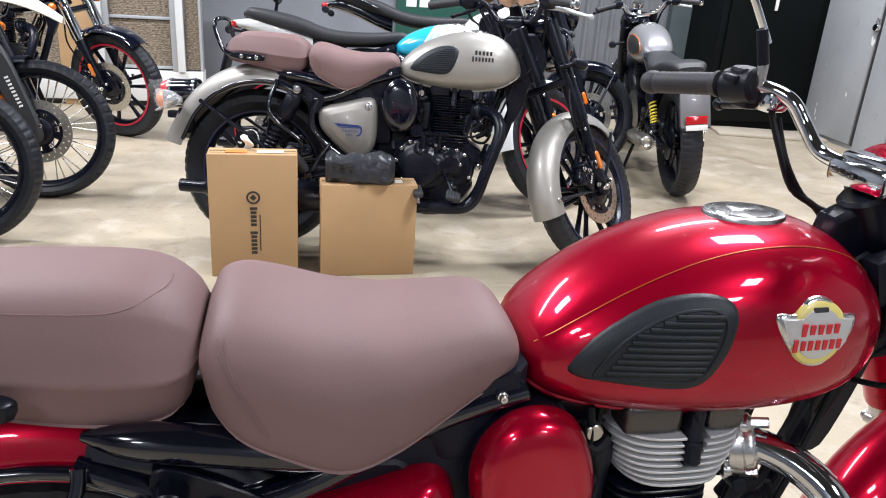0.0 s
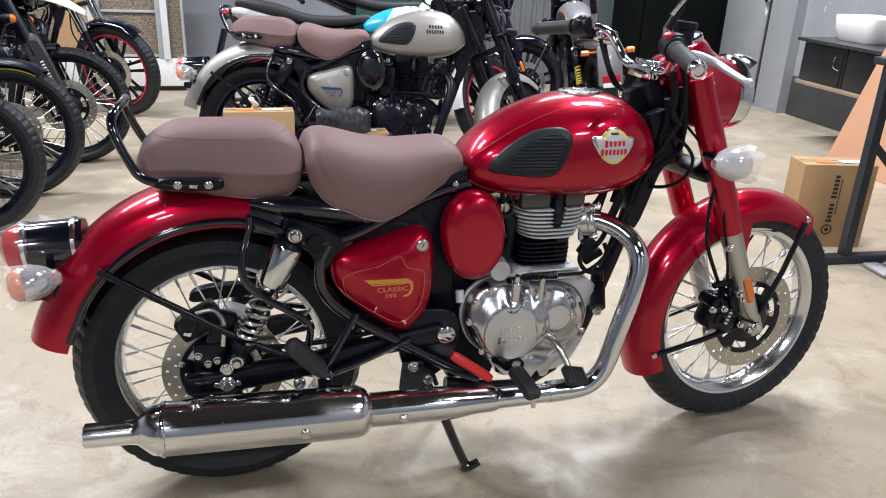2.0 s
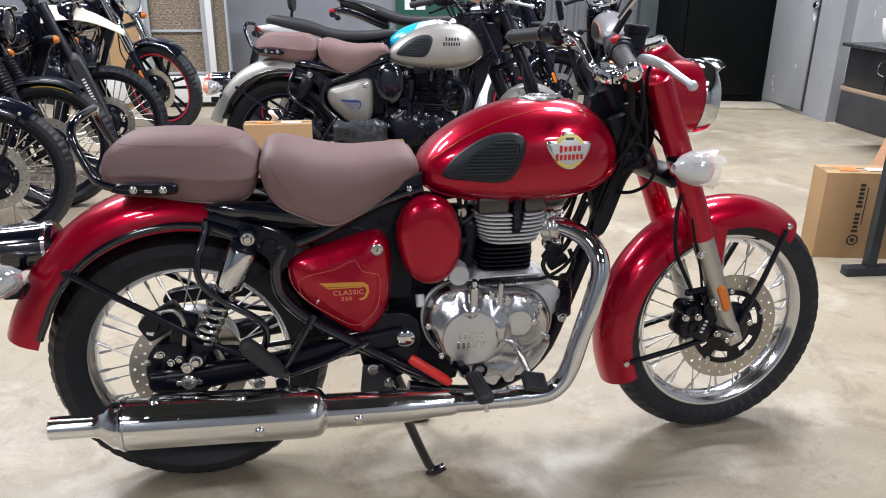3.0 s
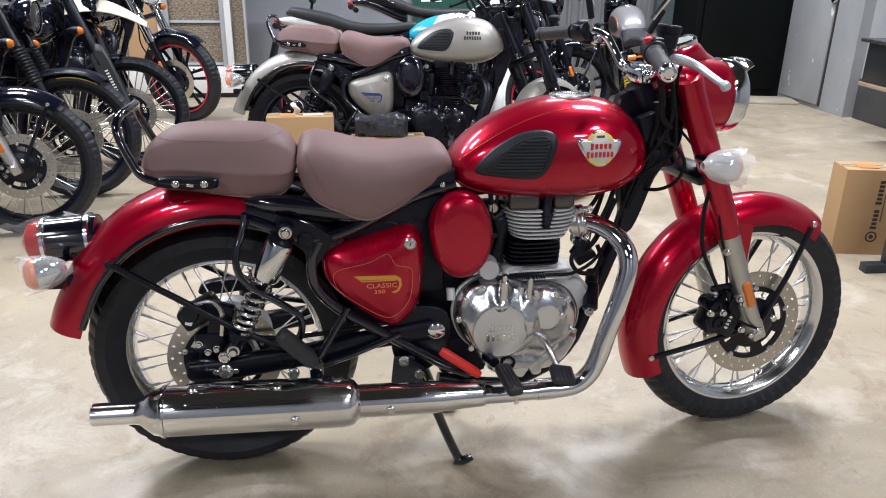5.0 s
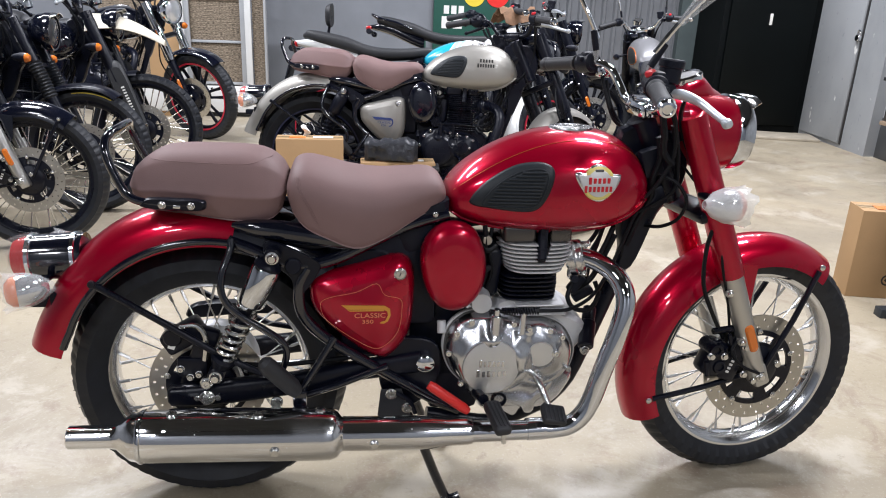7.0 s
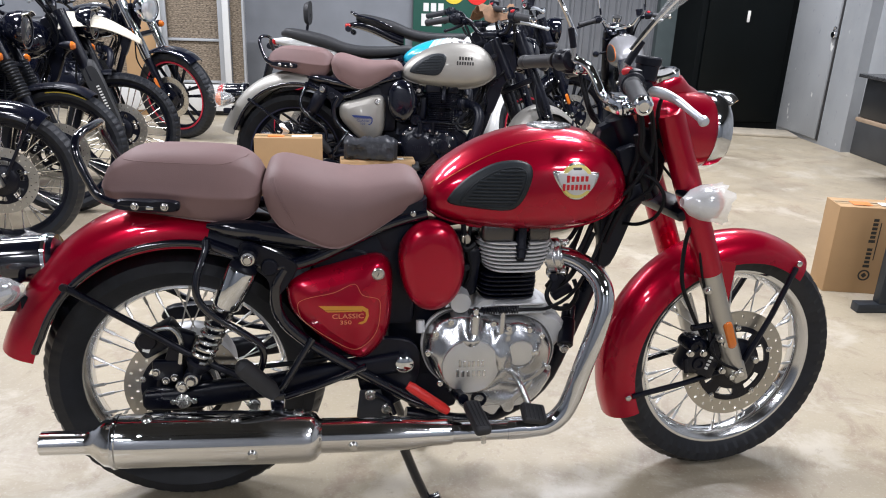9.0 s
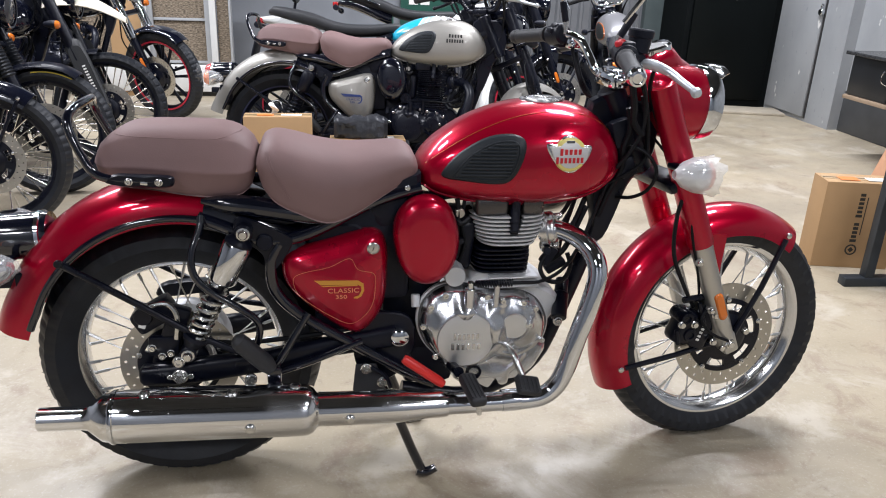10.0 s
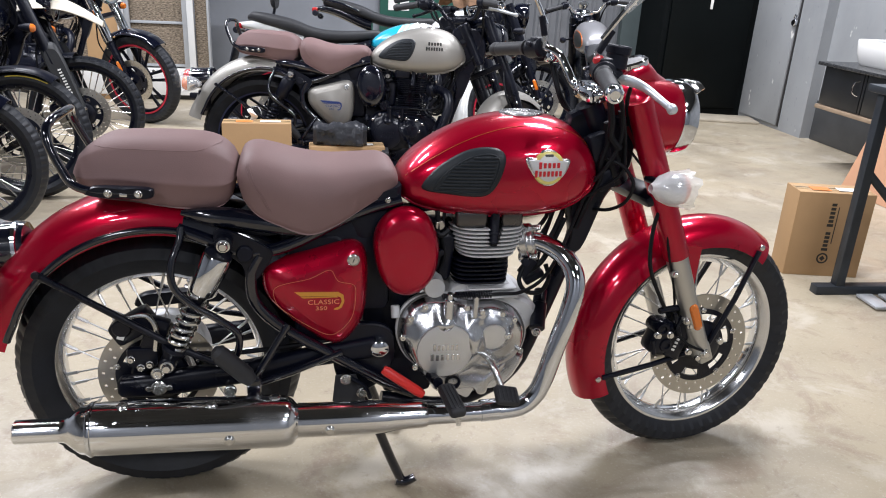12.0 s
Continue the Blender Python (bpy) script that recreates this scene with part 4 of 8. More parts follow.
    block(bm, pose(0.915, -0.045, 0.545, 0, -30, 0), 0.055, 0.03, 0.020, 0.005)
    part("cable_clip", bm, BLACK_PLASTIC, root)
    for pts, r in (([(0.885, -0.06, 0.58), (0.868, -0.075, 0.548), (0.885, -0.085, 0.520), (0.925, -0.08, 0.515), (0.948, -0.07, 0.548), (0.940, -0.06, 0.582)], 0.006),
                   ([(0.90, -0.05, 0.56), (0.925, -0.06, 0.585), (0.950, -0.05, 0.62), (0.985, -0.045, 0.70)], 0.007),
                   ([(0.895, -0.06, 0.595), (0.905, -0.07, 0.63), (0.945, -0.06, 0.655), (0.975, -0.05, 0.72)], 0.0055)):
        bm = B()
        tube(bm, pts, r, 8, 5)
        part("wiring_loop", bm, CABLE, root)
    bm = B()
    rod(bm, (0.935, -0.055, 0.47), (0.915, -0.11, 0.425), 0.02, 14)
    rod(bm, (0.945, -0.03, 0.50), (0.93, -0.065, 0.455), 0.017, 12)
    part("engine_mount", bm, BLACK_SATIN, root)
    bolts(root, [(0.913, -0.112, 0.418)], 0.009)
    bm = B()
    block(bm, pose(0.548, 0.0, 0.475), 0.15, 0.10, 0.22, 0.02)
    block(bm, pose(0.575, -0.02, 0.365), 0.09, 0.12, 0.09, 0.015)
    block(bm, pose(0.590, -0.01, 0.300), 0.13, 0.15, 0.11, 0.02)
    part("rear_engine_mount", bm, BLACK_PLASTIC, root)
    # sensor and coupling behind the cover
    bm = B()
    rod(bm, (0.553, -0.085, 0.495), (0.553, -0.095, 0.465), 0.011, 12)
    part("sensor", bm, CAST if o["engine"] == "alloy" else BLACK_PLASTIC, root)
    bm = B()
    for k, (x0, z0) in enumerate(((0.975, 0.70), (0.99, 0.69), (1.0, 0.71))):
        tube(bm, [(x0, 0.02 + 0.015 * k, 0.76), (x0 - 0.01, 0.035 + 0.01 * k, z0 - 0.02), (x0 - 0.045, 0.04, 0.62 - 0.02 * k), (x0 - 0.05, 0.03, 0.53)], 0.006, 8, 4)
    part("wiring", bm, CABLE, root)


def oval(cx, cz, a, b, power, n=40):
    """A rounded outline between an ellipse (power 2) and a rectangle."""
    out = []
    for k in range(n):
        q = 2 * math.pi * (k + 0.5) / n
        c, s = math.cos(q), math.sin(q)
        out.append((cx + a * math.copysign(abs(c) ** (2 / power), c), cz + b * math.copysign(abs(s) ** (2 / power), s)))
    return out


def rounded_rect(cx, cz, w, h, r, n=4):
    out = []
    for sx, sz, a0 in ((1, 1, 0), (-1, 1, 90), (-1, -1, 180), (1, -1, 270)):
        for k in range(n + 1):
            a = radians(a0 + 90 * k / n)
            out.append((cx + sx * (w / 2 - r) + r * math.cos(a), cz + sz * (h / 2 - r) + r * math.sin(a)))
    return out


def letters(root, parent, x, z, width, height, y, count, mat, thick, m=None, slope=0.0):
    """A row of plain upright bars that stands for a maker's name."""
    step = width / count
    for k in range(count):
        bm = B()
        cx = x - width / 2 + step * (k + 0.5)
        hh = height * (1.0 if k in (0,) else 0.82)
        block(bm, pose(cx, y, z - (height - hh) / 2 + slope * (cx - x)), step * 0.62, thick, hh, 0.0006, 1)
        part("name_bar", bm, mat, parent, m=m)


def exhaust_parts(root, o):
    mat = o["exhaust"]
    bm = B()
    pts = [(0.868, -0.040, 0.634), (0.905, -0.060, 0.645), (0.946, -0.100, 0.637), (0.975, -0.142, 0.610), (0.982, -0.170, 0.562), (0.962, -0.184, 0.486), (0.936, -0.190, 0.404), (0.916, -0.194, 0.335), (0.896, -0.197, 0.290), (0.862, -0.199, 0.260), (0.81, -0.20, 0.2515), (0.70, -0.20, 0.251), (0.60, -0.20, 0.252)]
    tube(bm, pts, 0.0238, 20, 4)
    pipe = part("exhaust_pipe", bm, mat, root, "blued chrome exhaust pipe" if mat is CHROME else "")
    bm = B()
    tube(bm, [(0.70, -0.20, 0.2515), (0.55, -0.20, 0.253)], 0.0256, 20)
    tube(bm, [(0.80, -0.20, 0.254), (0.755, -0.20, 0.2525)], 0.0272, 20)
    part("pipe_sleeve", bm, mat, pipe)
    bm = B()
    d = Vector((0.04, -0.022, 0.012))
    lathe(bm, [(0.024, -0.012), (0.043, -0.010), (0.044, 0.006), (0.037, 0.009), (0.036, 0.018), (0.032, 0.023), (0.024, 0.025)], along((0.888, -0.050, 0.640), d), 24)
    part("flange", bm, CAP_SATIN if mat is CHROME else BLACK_SATIN, pipe)
    for dz in (-0.040, 0.038):
        bm = B()
        rod(bm, Vector((0.874, -0.046, 0.635 + dz * 0.92)), Vector((0.896, -0.060, 0.641 + dz * 0.92)), 0.0165, 18, 0.005)
        part("flange_lug", bm, CAP_SATIN if mat is CHROME else BLACK_SATIN, pipe)
        bm = B()
        rod(bm, Vector((0.893, -0.058, 0.641 + dz)), Vector((0.914, -0.071, 0.647 + dz)), 0.0075, 6)
        part("bolt", bm, BOLT, pipe)
    bm = B()
    ax = along((0.620, -0.200, 0.252), (-0.93, 0.0, 0.024))
    lathe(bm, [(0.022, 0.0), (0.029, 0.0), (0.031, 0.010), (0.033, 0.06), (0.039, 0.10), (0.0405, 0.14), (0.0405, 0.308), (0.044, 0.312), (0.054, 0.320), (0.0595, 0.334), (0.0605, 0.352), (0.0605, 0.47), (0.060, 0.70), (0.059, 0.755), (0.054, 0.780), (0.039, 0.800), (0.029, 0.812), (0.0265, 0.825), (0.0265, 0.915), (0.0235, 0.918), (0.0225, 0.905), (0.0225, 0.86)], ax, 40)
    muffler = part("muffler", bm, SPOT_CHROME if mat is CHROME else mat, root, "long chrome peashooter muffler" if mat is CHROME else "")
    bm = B()
    lathe(bm, [(0.0590, 0.752), (0.0615, 0.754), (0.0615, 0.760), (0.0590, 0.764), (0.0580, 0.756)], ax, 40, closed=True)
    part("band", bm, mat, muffler)
    bm = B()
    lathe(bm, [(0.0, 0.902), (0.0222, 0.902), (0.0222, 0.898), (0.0, 0.898)], ax, 24)
    part("tail_hole", bm, BADGE_DARK, muffler)
    # heat shield strip along the top
    bm = B()
    rings = []
    for h in (0.345, 0.36, 0.55, 0.69, 0.705):
        edge = 0.0 if h in (0.345, 0.705) else 1.0
        row = []
        for k in range(13):
            q = radians(40 + 100 * k / 12)
            r = 0.0602 + 0.0022 * edge
            row.append(ax @ Vector((r * math.cos(q), r * math.sin(q), h)))
        rings.append(row)
    sheet(bm, rings)
    part("heat_shield", bm, SPOT_CHROME if mat is CHROME else mat, muffler)
    for h, q in ((0.46, -8), (0.36, 92), (0.50, 75), (0.69, 80)):
        bm = B()
        qq = radians(q)
        n = (ax.to_3x3() @ Vector((math.cos(qq), math.sin(qq), 0)))
        lathe(bm, [(0.0125, -0.004), (0.0125, 0.003), (0.009, 0.006), (0.005, 0.006), (0, 0.005)], along(ax @ Vector((0.0612 * math.cos(qq), 0.0612 * math.sin(qq), h)), n), 12)
        part("bolt", bm, BOLT if mat is CHROME else BLACK_SATIN, muffler)
    bm = B()
    lathe(bm, [(0.0115, -0.004), (0.0115, 0.004), (0.008, 0.007), (0.0, 0.007)], along(ax @ Vector((0.0, 0, 0.235)) + Vector((0, -0.042, -0.006)), (0, -1, 0)), 12)
    part("bolt", bm, BOLT, pipe)


def tank_parts(root, o):
    bm = B()
    rings = []
    for k in range(37):
        u = 0.5 - 0.5 * math.cos(math.pi * k / 36)
        x = 0.553 + (1.058 - 0.553) * u
        rings.append(section(x, interp(x, TANK_WIDE), interp(x, TANK_LOW), interp(x, TANK_TOP), 2.3, 3.2, 0.42, 48))
    loft(bm, rings)
    low = Matrix.Translation((0, 0, 0.74)) @ Matrix.Diagonal((1, 1, o.get("tank_height", 1.0), 1)) @ Matrix.Translation((0, 0, -0.74))
    tank = part("fuel_tank", bm, o["paint"], root, o.get("tank_label", ""), m=low)
    for s in (-1, 1):
        bm = B()
        pts = []
        for k in range(33):
            x = 0.562 + 0.488 * k / 32
            z = interp(x, TANK_LOW) + 0.007
            pts.append((x, s * (tank_side(x, z) + 0.0010), z))
        tube(bm, pts, 0.0042, 8)
        part("tank_seam", bm, o["paint"], tank, m=low)
    bm = B()
    lathe(bm, [(0.056, -0.03), (0.056, 0.0), (0.054, 0.004), (0.047, 0.0045), (0.044, 0.002), (0.040, 0.002), (0.038, 0.0045), (0.020, 0.006), (0.0, 0.006)], Matrix.Translation((0.862, 0, 0.9560)) @ Matrix.Diagonal((0.98, 0.78, 1, 1)), 36)
    part("filler_cap", bm, CAP_SATIN, tank, "chrome filler cap", m=low)
    bm = B()
    block(bm, pose(0.862, 0, 0.9635), 0.044, 0.020, 0.004, 0.002)
    part("cap_flap", bm, CAP_SATIN, tank, m=low)
    if o["badge"] != "plain":
        pad = rounded([(0.606, 0.803), (0.640, 0.845), (0.700, 0.882), (0.752, 0.894), (0.786, 0.888), (0.795, 0.866), (0.782, 0.820), (0.760, 0.788), (0.725, 0.780), (0.650, 0.786), (0.615, 0.790)], 4)
        bm = B()
        on_tank(bm, pad, 0.006, 0.001)
        kp = part("knee_pad", bm, PAD_RUBBER, tank, "ribbed black rubber knee pad")
        # raised ribs inside the pad
        for k in range(10):
            z = 0.800 + 0.0078 * k
            xs = [p[0] for p in (((0.645 + 0.0052 * k + (0.0 if k < 7 else 0.010 * (k - 6))), 0), ((0.757 + 0.0022 * k), 0))]
            if xs[1] - xs[0] < 0.015:
                continue
            bm = B()
            pts = [(xs[0] + (xs[1] - xs[0]) * j / 6, 0, z + 0.002 * j / 6) for j in range(7)]
            tube(bm, [(x, -tank_side(x, zz) - 0.0050, zz) for x, _, zz in pts], 0.0037, 10)
            part("rib", bm, PAD_RUBBER, kp)
        bm = B()
        rim = rounded([(0.632, 0.796), (0.662, 0.838), (0.710, 0.869), (0.750, 0.879), (0.774, 0.875), (0.779, 0.856), (0.766, 0.815), (0.750, 0.795), (0.715, 0.791), (0.655, 0.793)], 4)
        tube(bm, [(x, -tank_side(x, z) - 0.006, z) for x, z in rim], 0.0022, 6, loop=True)
        part("pad_border", bm, PAD_RUBBER, kp)
    if o.get("far_pad"):
        flip = Matrix.Diagonal((1, -1, 1, 1))
        outline = rounded([(0.625, 0.800), (0.650, 0.850), (0.72, 0.885), (0.82, 0.895), (0.86, 0.875), (0.85, 0.810), (0.80, 0.772), (0.70, 0.772)], 4)
        bm = B()
        on_tank(bm, outline, 0.006, 0.001)
        part("knee_panel", bm, GUARD_PLASTIC, tank, "dark knee panel", m=flip)
        bm = B()
        tube(bm, [(x, -tank_side(x, z) - 0.003, z) for x, z in outline], 0.003, 6, loop=True)
        part("panel_edge", bm, ORANGE, tank, m=flip)
        bm = B()
        lathe(bm, [(0.020, 0.0), (0.030, 0.05), (0.046, 0.16), (0.047, 0.55), (0.042, 0.60), (0.030, 0.61), (0.028, 0.58), (0.0, 0.56)], along((0.48, 0.19, 0.29), (-1, 0.04, 0.12)), 24)
        part("far_muffler", bm, STEEL, root, "satin steel muffler")
    if o["badge"] == "shield":
        out = rounded([(0.842, 0.874), (0.868, 0.874), (0.880, 0.888), (0.898, 0.893), (0.916, 0.887), (0.928, 0.872), (0.953, 0.868), (0.948, 0.848), (0.932, 0.826), (0.914, 0.810), (0.900, 0.807), (0.882, 0.812), (0.862, 0.830), (0.848, 0.852)], 3)
        bm = B()
        on_tank(bm, out, 0.004, 0.001)
        badge = part("tank_badge", bm, CAP_SATIN, tank, "winged enamel tank badge with plain bars")
        bm = B()
        disc = arc_pts(0.898, 0.850, 0.040, 0, 350, 36)
        on_tank(bm, disc, 0.0052, 0.003)
        part("badge_disc", bm, PALE_YELLOW, badge)
        bm = B()
        on_tank(bm, arc_pts(0.898, 0.850, 0.0325, 0, 350, 36), 0.0060, 0.004)
        part("badge_centre", bm, SATIN_PLATE, badge)
        bm = B()
        on_tank(bm, [(0.847, 0.870), (0.898, 0.872), (0.949, 0.866), (0.940, 0.838), (0.932, 0.828), (0.898, 0.829), (0.866, 0.831), (0.857, 0.842)], 0.0062, 0.004)
        part("badge_wing", bm, SATIN_PLATE, badge)
        for z, x0, n, w in ((0.857, 0.898, 5, 0.056), (0.838, 0.896, 7, 0.070)):
            for k in range(n):
                cx = x0 - w / 2 + w * (k + 0.5) / n
                bm = B()
                hh = 0.0125 if k else 0.0165
                block(bm, pose(cx, -tank_side(cx, z) - 0.0068, z), w / n * 0.60, 0.002, hh, 0.0004, 1)
                part("name_bar", bm, BADGE_RED, badge)
        bm = B()
        on_tank(bm, rounded_rect(0.898, 0.879, 0.022, 0.006, 0.002), 0.0062, 0.004)
        part("name_bar", bm, BADGE_DARK, badge)
    elif o["badge"] == "text":
        for z, x0, n, w in ((0.872, 0.895, 5, 0.074), (0.848, 0.893, 7, 0.092)):
            for k in range(n):
                cx = x0 - w / 2 + w * (k + 0.5) / n
                hh = 0.0165 if k else 0.020
                bm = B()
                block(bm, pose(cx, -tank_side(cx, z) - 0.0008, z), w / n * 0.60, 0.0022, hh, 0.0004, 1)
                part("name_bar", bm, BADGE_DARK, tank)
    if o.get("tank_flash"):
        for x0, x1, mat in ((0.556, 0.690, o["tank_flash"]), (0.702, 0.722, PALE_CYAN), (0.736, 0.752, PALE_CYAN)):
            bm = B()
            rings = []
            for k in range(9):
                ring = []
                for j in range(40):
                    rise = max(0.0, math.sin(2 * math.pi * j / 40)) * min(1.0, (x0 + (x1 - x0) * k / 8 - 0.556) / 0.08)
                    x = x0 + (x1 - x0) * k / 8 + 0.065 * rise
                    v = section(x, interp(x, TANK_WIDE) + 0.002, interp(x, TANK_LOW) - 0.002, interp(x, TANK_TOP) + 0.002, 2.3, 3.2, 0.42, 40)[j]
                    ring.append(v)
                rings.append(ring)
            loft(bm, rings)
            part("paint_flash", bm, mat, tank, "sky-blue flash" if mat is o["tank_flash"] else "pale blue stripe", m=low)
    if o["lines"]:
        bm = B()
        for s in (-1, 1):
            pts = []
            for k in range(25):
                x = 0.572 + 0.46 * k / 24
                z0, z1, w = interp(x, TANK_LOW), interp(x, TANK_TOP), interp(x, TANK_WIDE)
                f = 0.84 - 0.26 * math.sin(math.pi * min(1.0, k / 18) / 2)
                zm = z0 + (z1 - z0) * 0.42
                pts.append((x, s * f * w, zm + (z1 - zm) * (1 - f ** 2.3) ** (1 / 2.3) + 0.0002))
            tube(bm, pts, 0.0007, 5)
        part("pinstripe", bm, DULL_GOLD, tank)


RIDER_TOP = [(0.192, 0.840), (0.203, 0.866), (0.230, 0.879), (0.275, 0.872), (0.330, 0.858), (0.40, 0.849), (0.47, 0.852), (0.52, 0.853), (0.545, 0.840), (0.555, 0.820), (0.558, 0.803)]
RIDER_LOW = [(0.192, 0.808), (0.203, 0.778), (0.230, 0.743), (0.280, 0.717), (0.346, 0.693), (0.400, 0.709), (0.45, 0.737), (0.50, 0.766), (0.53, 0.781), (0.55, 0.791), (0.558, 0.797)]
RIDER_WIDE = [(0.192, 0.10), (0.205, 0.124), (0.25, 0.140), (0.32, 0.144), (0.40, 0.136), (0.47, 0.118), (0.53, 0.099), (0.548, 0.086), (0.556, 0.060), (0.558, 0.035)]
PILLION_TOP = [(-0.152, 0.836), (-0.142, 0.860), (-0.115, 0.883), (-0.085, 0.899), (-0.05, 0.904), (0.0, 0.905), (0.11, 0.901), (0.150, 0.890), (0.180, 0.864), (0.191, 0.840)]
PILLION_LOW = [(-0.152, 0.815), (-0.142, 0.795), (-0.11, 0.777), (-0.03, 0.766), (0.08, 0.750), (0.15, 0.752), (0.180, 0.776), (0.191, 0.81)]
PILLION_WIDE = [(-0.152, 0.062), (-0.142, 0.082), (-0.11, 0.101), (-0.04, 0.112), (0.08, 0.118), (0.15, 0.112), (0.182, 0.096), (0.191, 0.08)]

SADDLE = [(0.0, 0.0), (0.30, 0.008), (0.52, 0.04), (0.70, 0.10), (0.84, 0.19), (0.935, 0.31), (0.985, 0.43), (1.0, 0.53), (0.996, 0.62), (0.978, 0.76), (0.95, 0.90), (0.92, 0.97), (0.84, 1.0), (0.0, 1.0)]
PAD_TOP = [(0.0, 0.0), (0.40, 0.003), (0.60, 0.010), (0.735, 0.021), (0.79, 0.030), (0.90, 0.057), (0.975, 0.082)]


def seat_parts(root, o):
    if o["long_seat"]:
        top = [(-0.20, 0.915), (-0.17, 0.935), (-0.05, 0.925), (0.08, 0.90), (0.18, 0.865), (0.28, 0.848), (0.42, 0.848), (0.52, 0.856), (0.60, 0.86), (0.63, 0.84)]
        low = [(-0.20, 0.895), (-0.1, 0.865), (0.1, 0.82), (0.25, 0.785), (0.45, 0.79), (0.63, 0.82)]
        wide = [(-0.20, 0.07), (-0.15, 0.10), (0.05, 0.12), (0.3, 0.125), (0.5, 0.09), (0.63, 0.05)]
        drop = o.get("seat_drop", 0.0)
        top, low = [(x, z - drop * (0.4 + 0.6 * (0.63 - x) / 0.83)) for x, z in top], [(x, z - 0.012 - drop * (0.4 + 0.6 * (0.63 - x) / 0.83)) for x, z in low]
        bm = B()
        seat_loft(bm, top, low, wide, -0.20, 0.63, 3.2, 3.5, 0.5)
        part("seat", bm, o["seat"], root, "long black seat")
        if o.get("backrest"):
            bm = B()
            dome(bm, rounded_rect(0, 0, 0.15, 0.14, 0.05), 0.0, 0.035, 5, 0.3, pose(-0.04, 0.03, 1.035, 0, -12, 90), flat=0.5)
            part("backrest", bm, o["seat"], root, "padded black backrest")
            bm = B()
            tube(bm, [(-0.07, 0.03, 0.87), (-0.06, 0.03, 0.93), (-0.045, 0.03, 1.03)], 0.009, 8)
            part("backrest_stem", bm, BLACK_SATIN, root)
        return
    def saddle(x, lift=0.0):
        """Half of the rider seat's section: a dished top that flares to a soft shoulder, then a skirt that turns under."""
        z0, z1, w = interp(x, RIDER_LOW), interp(x, RIDER_TOP), interp(x, RIDER_WIDE) + lift
        h = z1 - z0
        return catmull([(x, -f * w, z1 - d * h + lift * (1 - d)) for f, d in SADDLE], 2)
    bm = B()
    rings = []
    for k in range(35):
        curve = saddle(0.192 + 0.366 * (0.5 - 0.5 * math.cos(math.pi * k / 34)))
        rings.append(list(curve) + [Vector((p.x, -p.y, p.z)) for p in reversed(curve[1:-1])])
    loft(bm, rings)
    seat = part("rider_seat", bm, o["seat"], root, "brown leatherette rider seat")
    for dx in (0.0, 0.007):
        bm = B()
        low_end = []
        for k in range(22):
            x = 0.212 + dx + 0.045 * (k / 21) ** 1.6
            curve = saddle(x, 0.0003)
            u = (0.30 + 0.42 * k / 21) * (len(curve) - 1)
            i = int(u)
            low_end.append(Vector(curve[i]).lerp(Vector(curve[i + 1]), u - i))
        tube(bm, low_end, 0.0009, 6)
        part("seam", bm, o["seat"], seat)
    bm = B()
    rings = []
    steps = 26
    for k in range(steps + 1):
        u = 0.5 - 0.5 * math.cos(math.pi * k / steps)
        x = -0.152 + 0.343 * u
        z0, z1, w = interp(x, PILLION_LOW), interp(x, PILLION_TOP), interp(x, PILLION_WIDE)
        h = z1 - z0
        half = [(f * w, z1 - d * h / 0.15) for f, d in PAD_TOP] + [(0.997 * w, z0 + 0.41 * h), (1.0 * w, z0 + 0.375 * h), (0.972 * w, z0 + 0.325 * h), (0.87 * w, z0 + 0.09 * h), (0.82 * w, z0 + 0.02 * h), (0.78 * w, z0), (0.0, z0)]
        curve = catmull([(x, -a, b) for a, b in half], 2)
        ring = list(curve) + [Vector((p.x, -p.y, p.z)) for p in reversed(curve[1:-1])]
        rings.append(ring)
    loft(bm, rings)
    pill = part("pillion_seat", bm, o["seat"], root, "brown leatherette pillion pad with piped top panel")
    bm = B()
    outline = []
    for x, f in ((-0.112, 0.0), (-0.112, 0.30), (-0.106, 0.52), (-0.090, 0.68), (-0.06, 0.75), (0.0, 0.765), (0.09, 0.760), (0.125, 0.70), (0.145, 0.52), (0.155, 0.28), (0.157, 0.0)):
        z1, z0, w = interp(x, PILLION_TOP), interp(x, PILLION_LOW), interp(x, PILLION_WIDE)
        outline.append((x, -f * w, z1 - interp(f, PAD_TOP) * (z1 - z0) / 0.15 - 0.0006))
    tube(bm, catmull(outline, 4), 0.0011, 6)
    part("piping", bm, o["seat"], pill)
    if o["grab"]:
        bm = B()
        tube(bm, [(0.012, -0.132, 0.795), (-0.03, -0.133, 0.797), (-0.10, -0.133, 0.802), (-0.138, -0.130, 0.816), (-0.158, -0.125, 0.848), (-0.178, -0.116, 0.895), (-0.184, -0.102, 0.924), (-0.178, -0.078, 0.940), (-0.172, -0.03, 0.945), (-0.172, 0.03, 0.945),
                  (-0.178, 0.078, 0.940), (-0.184, 0.102, 0.924), (-0.178, 0.116, 0.895), (-0.158, 0.125, 0.848), (-0.138, 0.130, 0.816), (-0.10, 0.133, 0.802), (-0.03, 0.133, 0.797), (0.012, 0.132, 0.795)], 0.0092, 12, 5)
        rail = part("grab_rail", bm, BLACK_GLOSS, root, "black tubular grab rail")
        for s in (-1, 1):
            bm = B()
            plate(bm, rounded([(0.012, 0.808), (0.022, 0.797), (0.010, 0.784), (-0.06, 0.785), (-0.115, 0.795), (-0.10, 0.812), (-0.05, 0.812)], 4), 0.120 * s, 0.142 * s, 0.006)
            part("rail_plate", bm, BLACK_SATIN, rail)
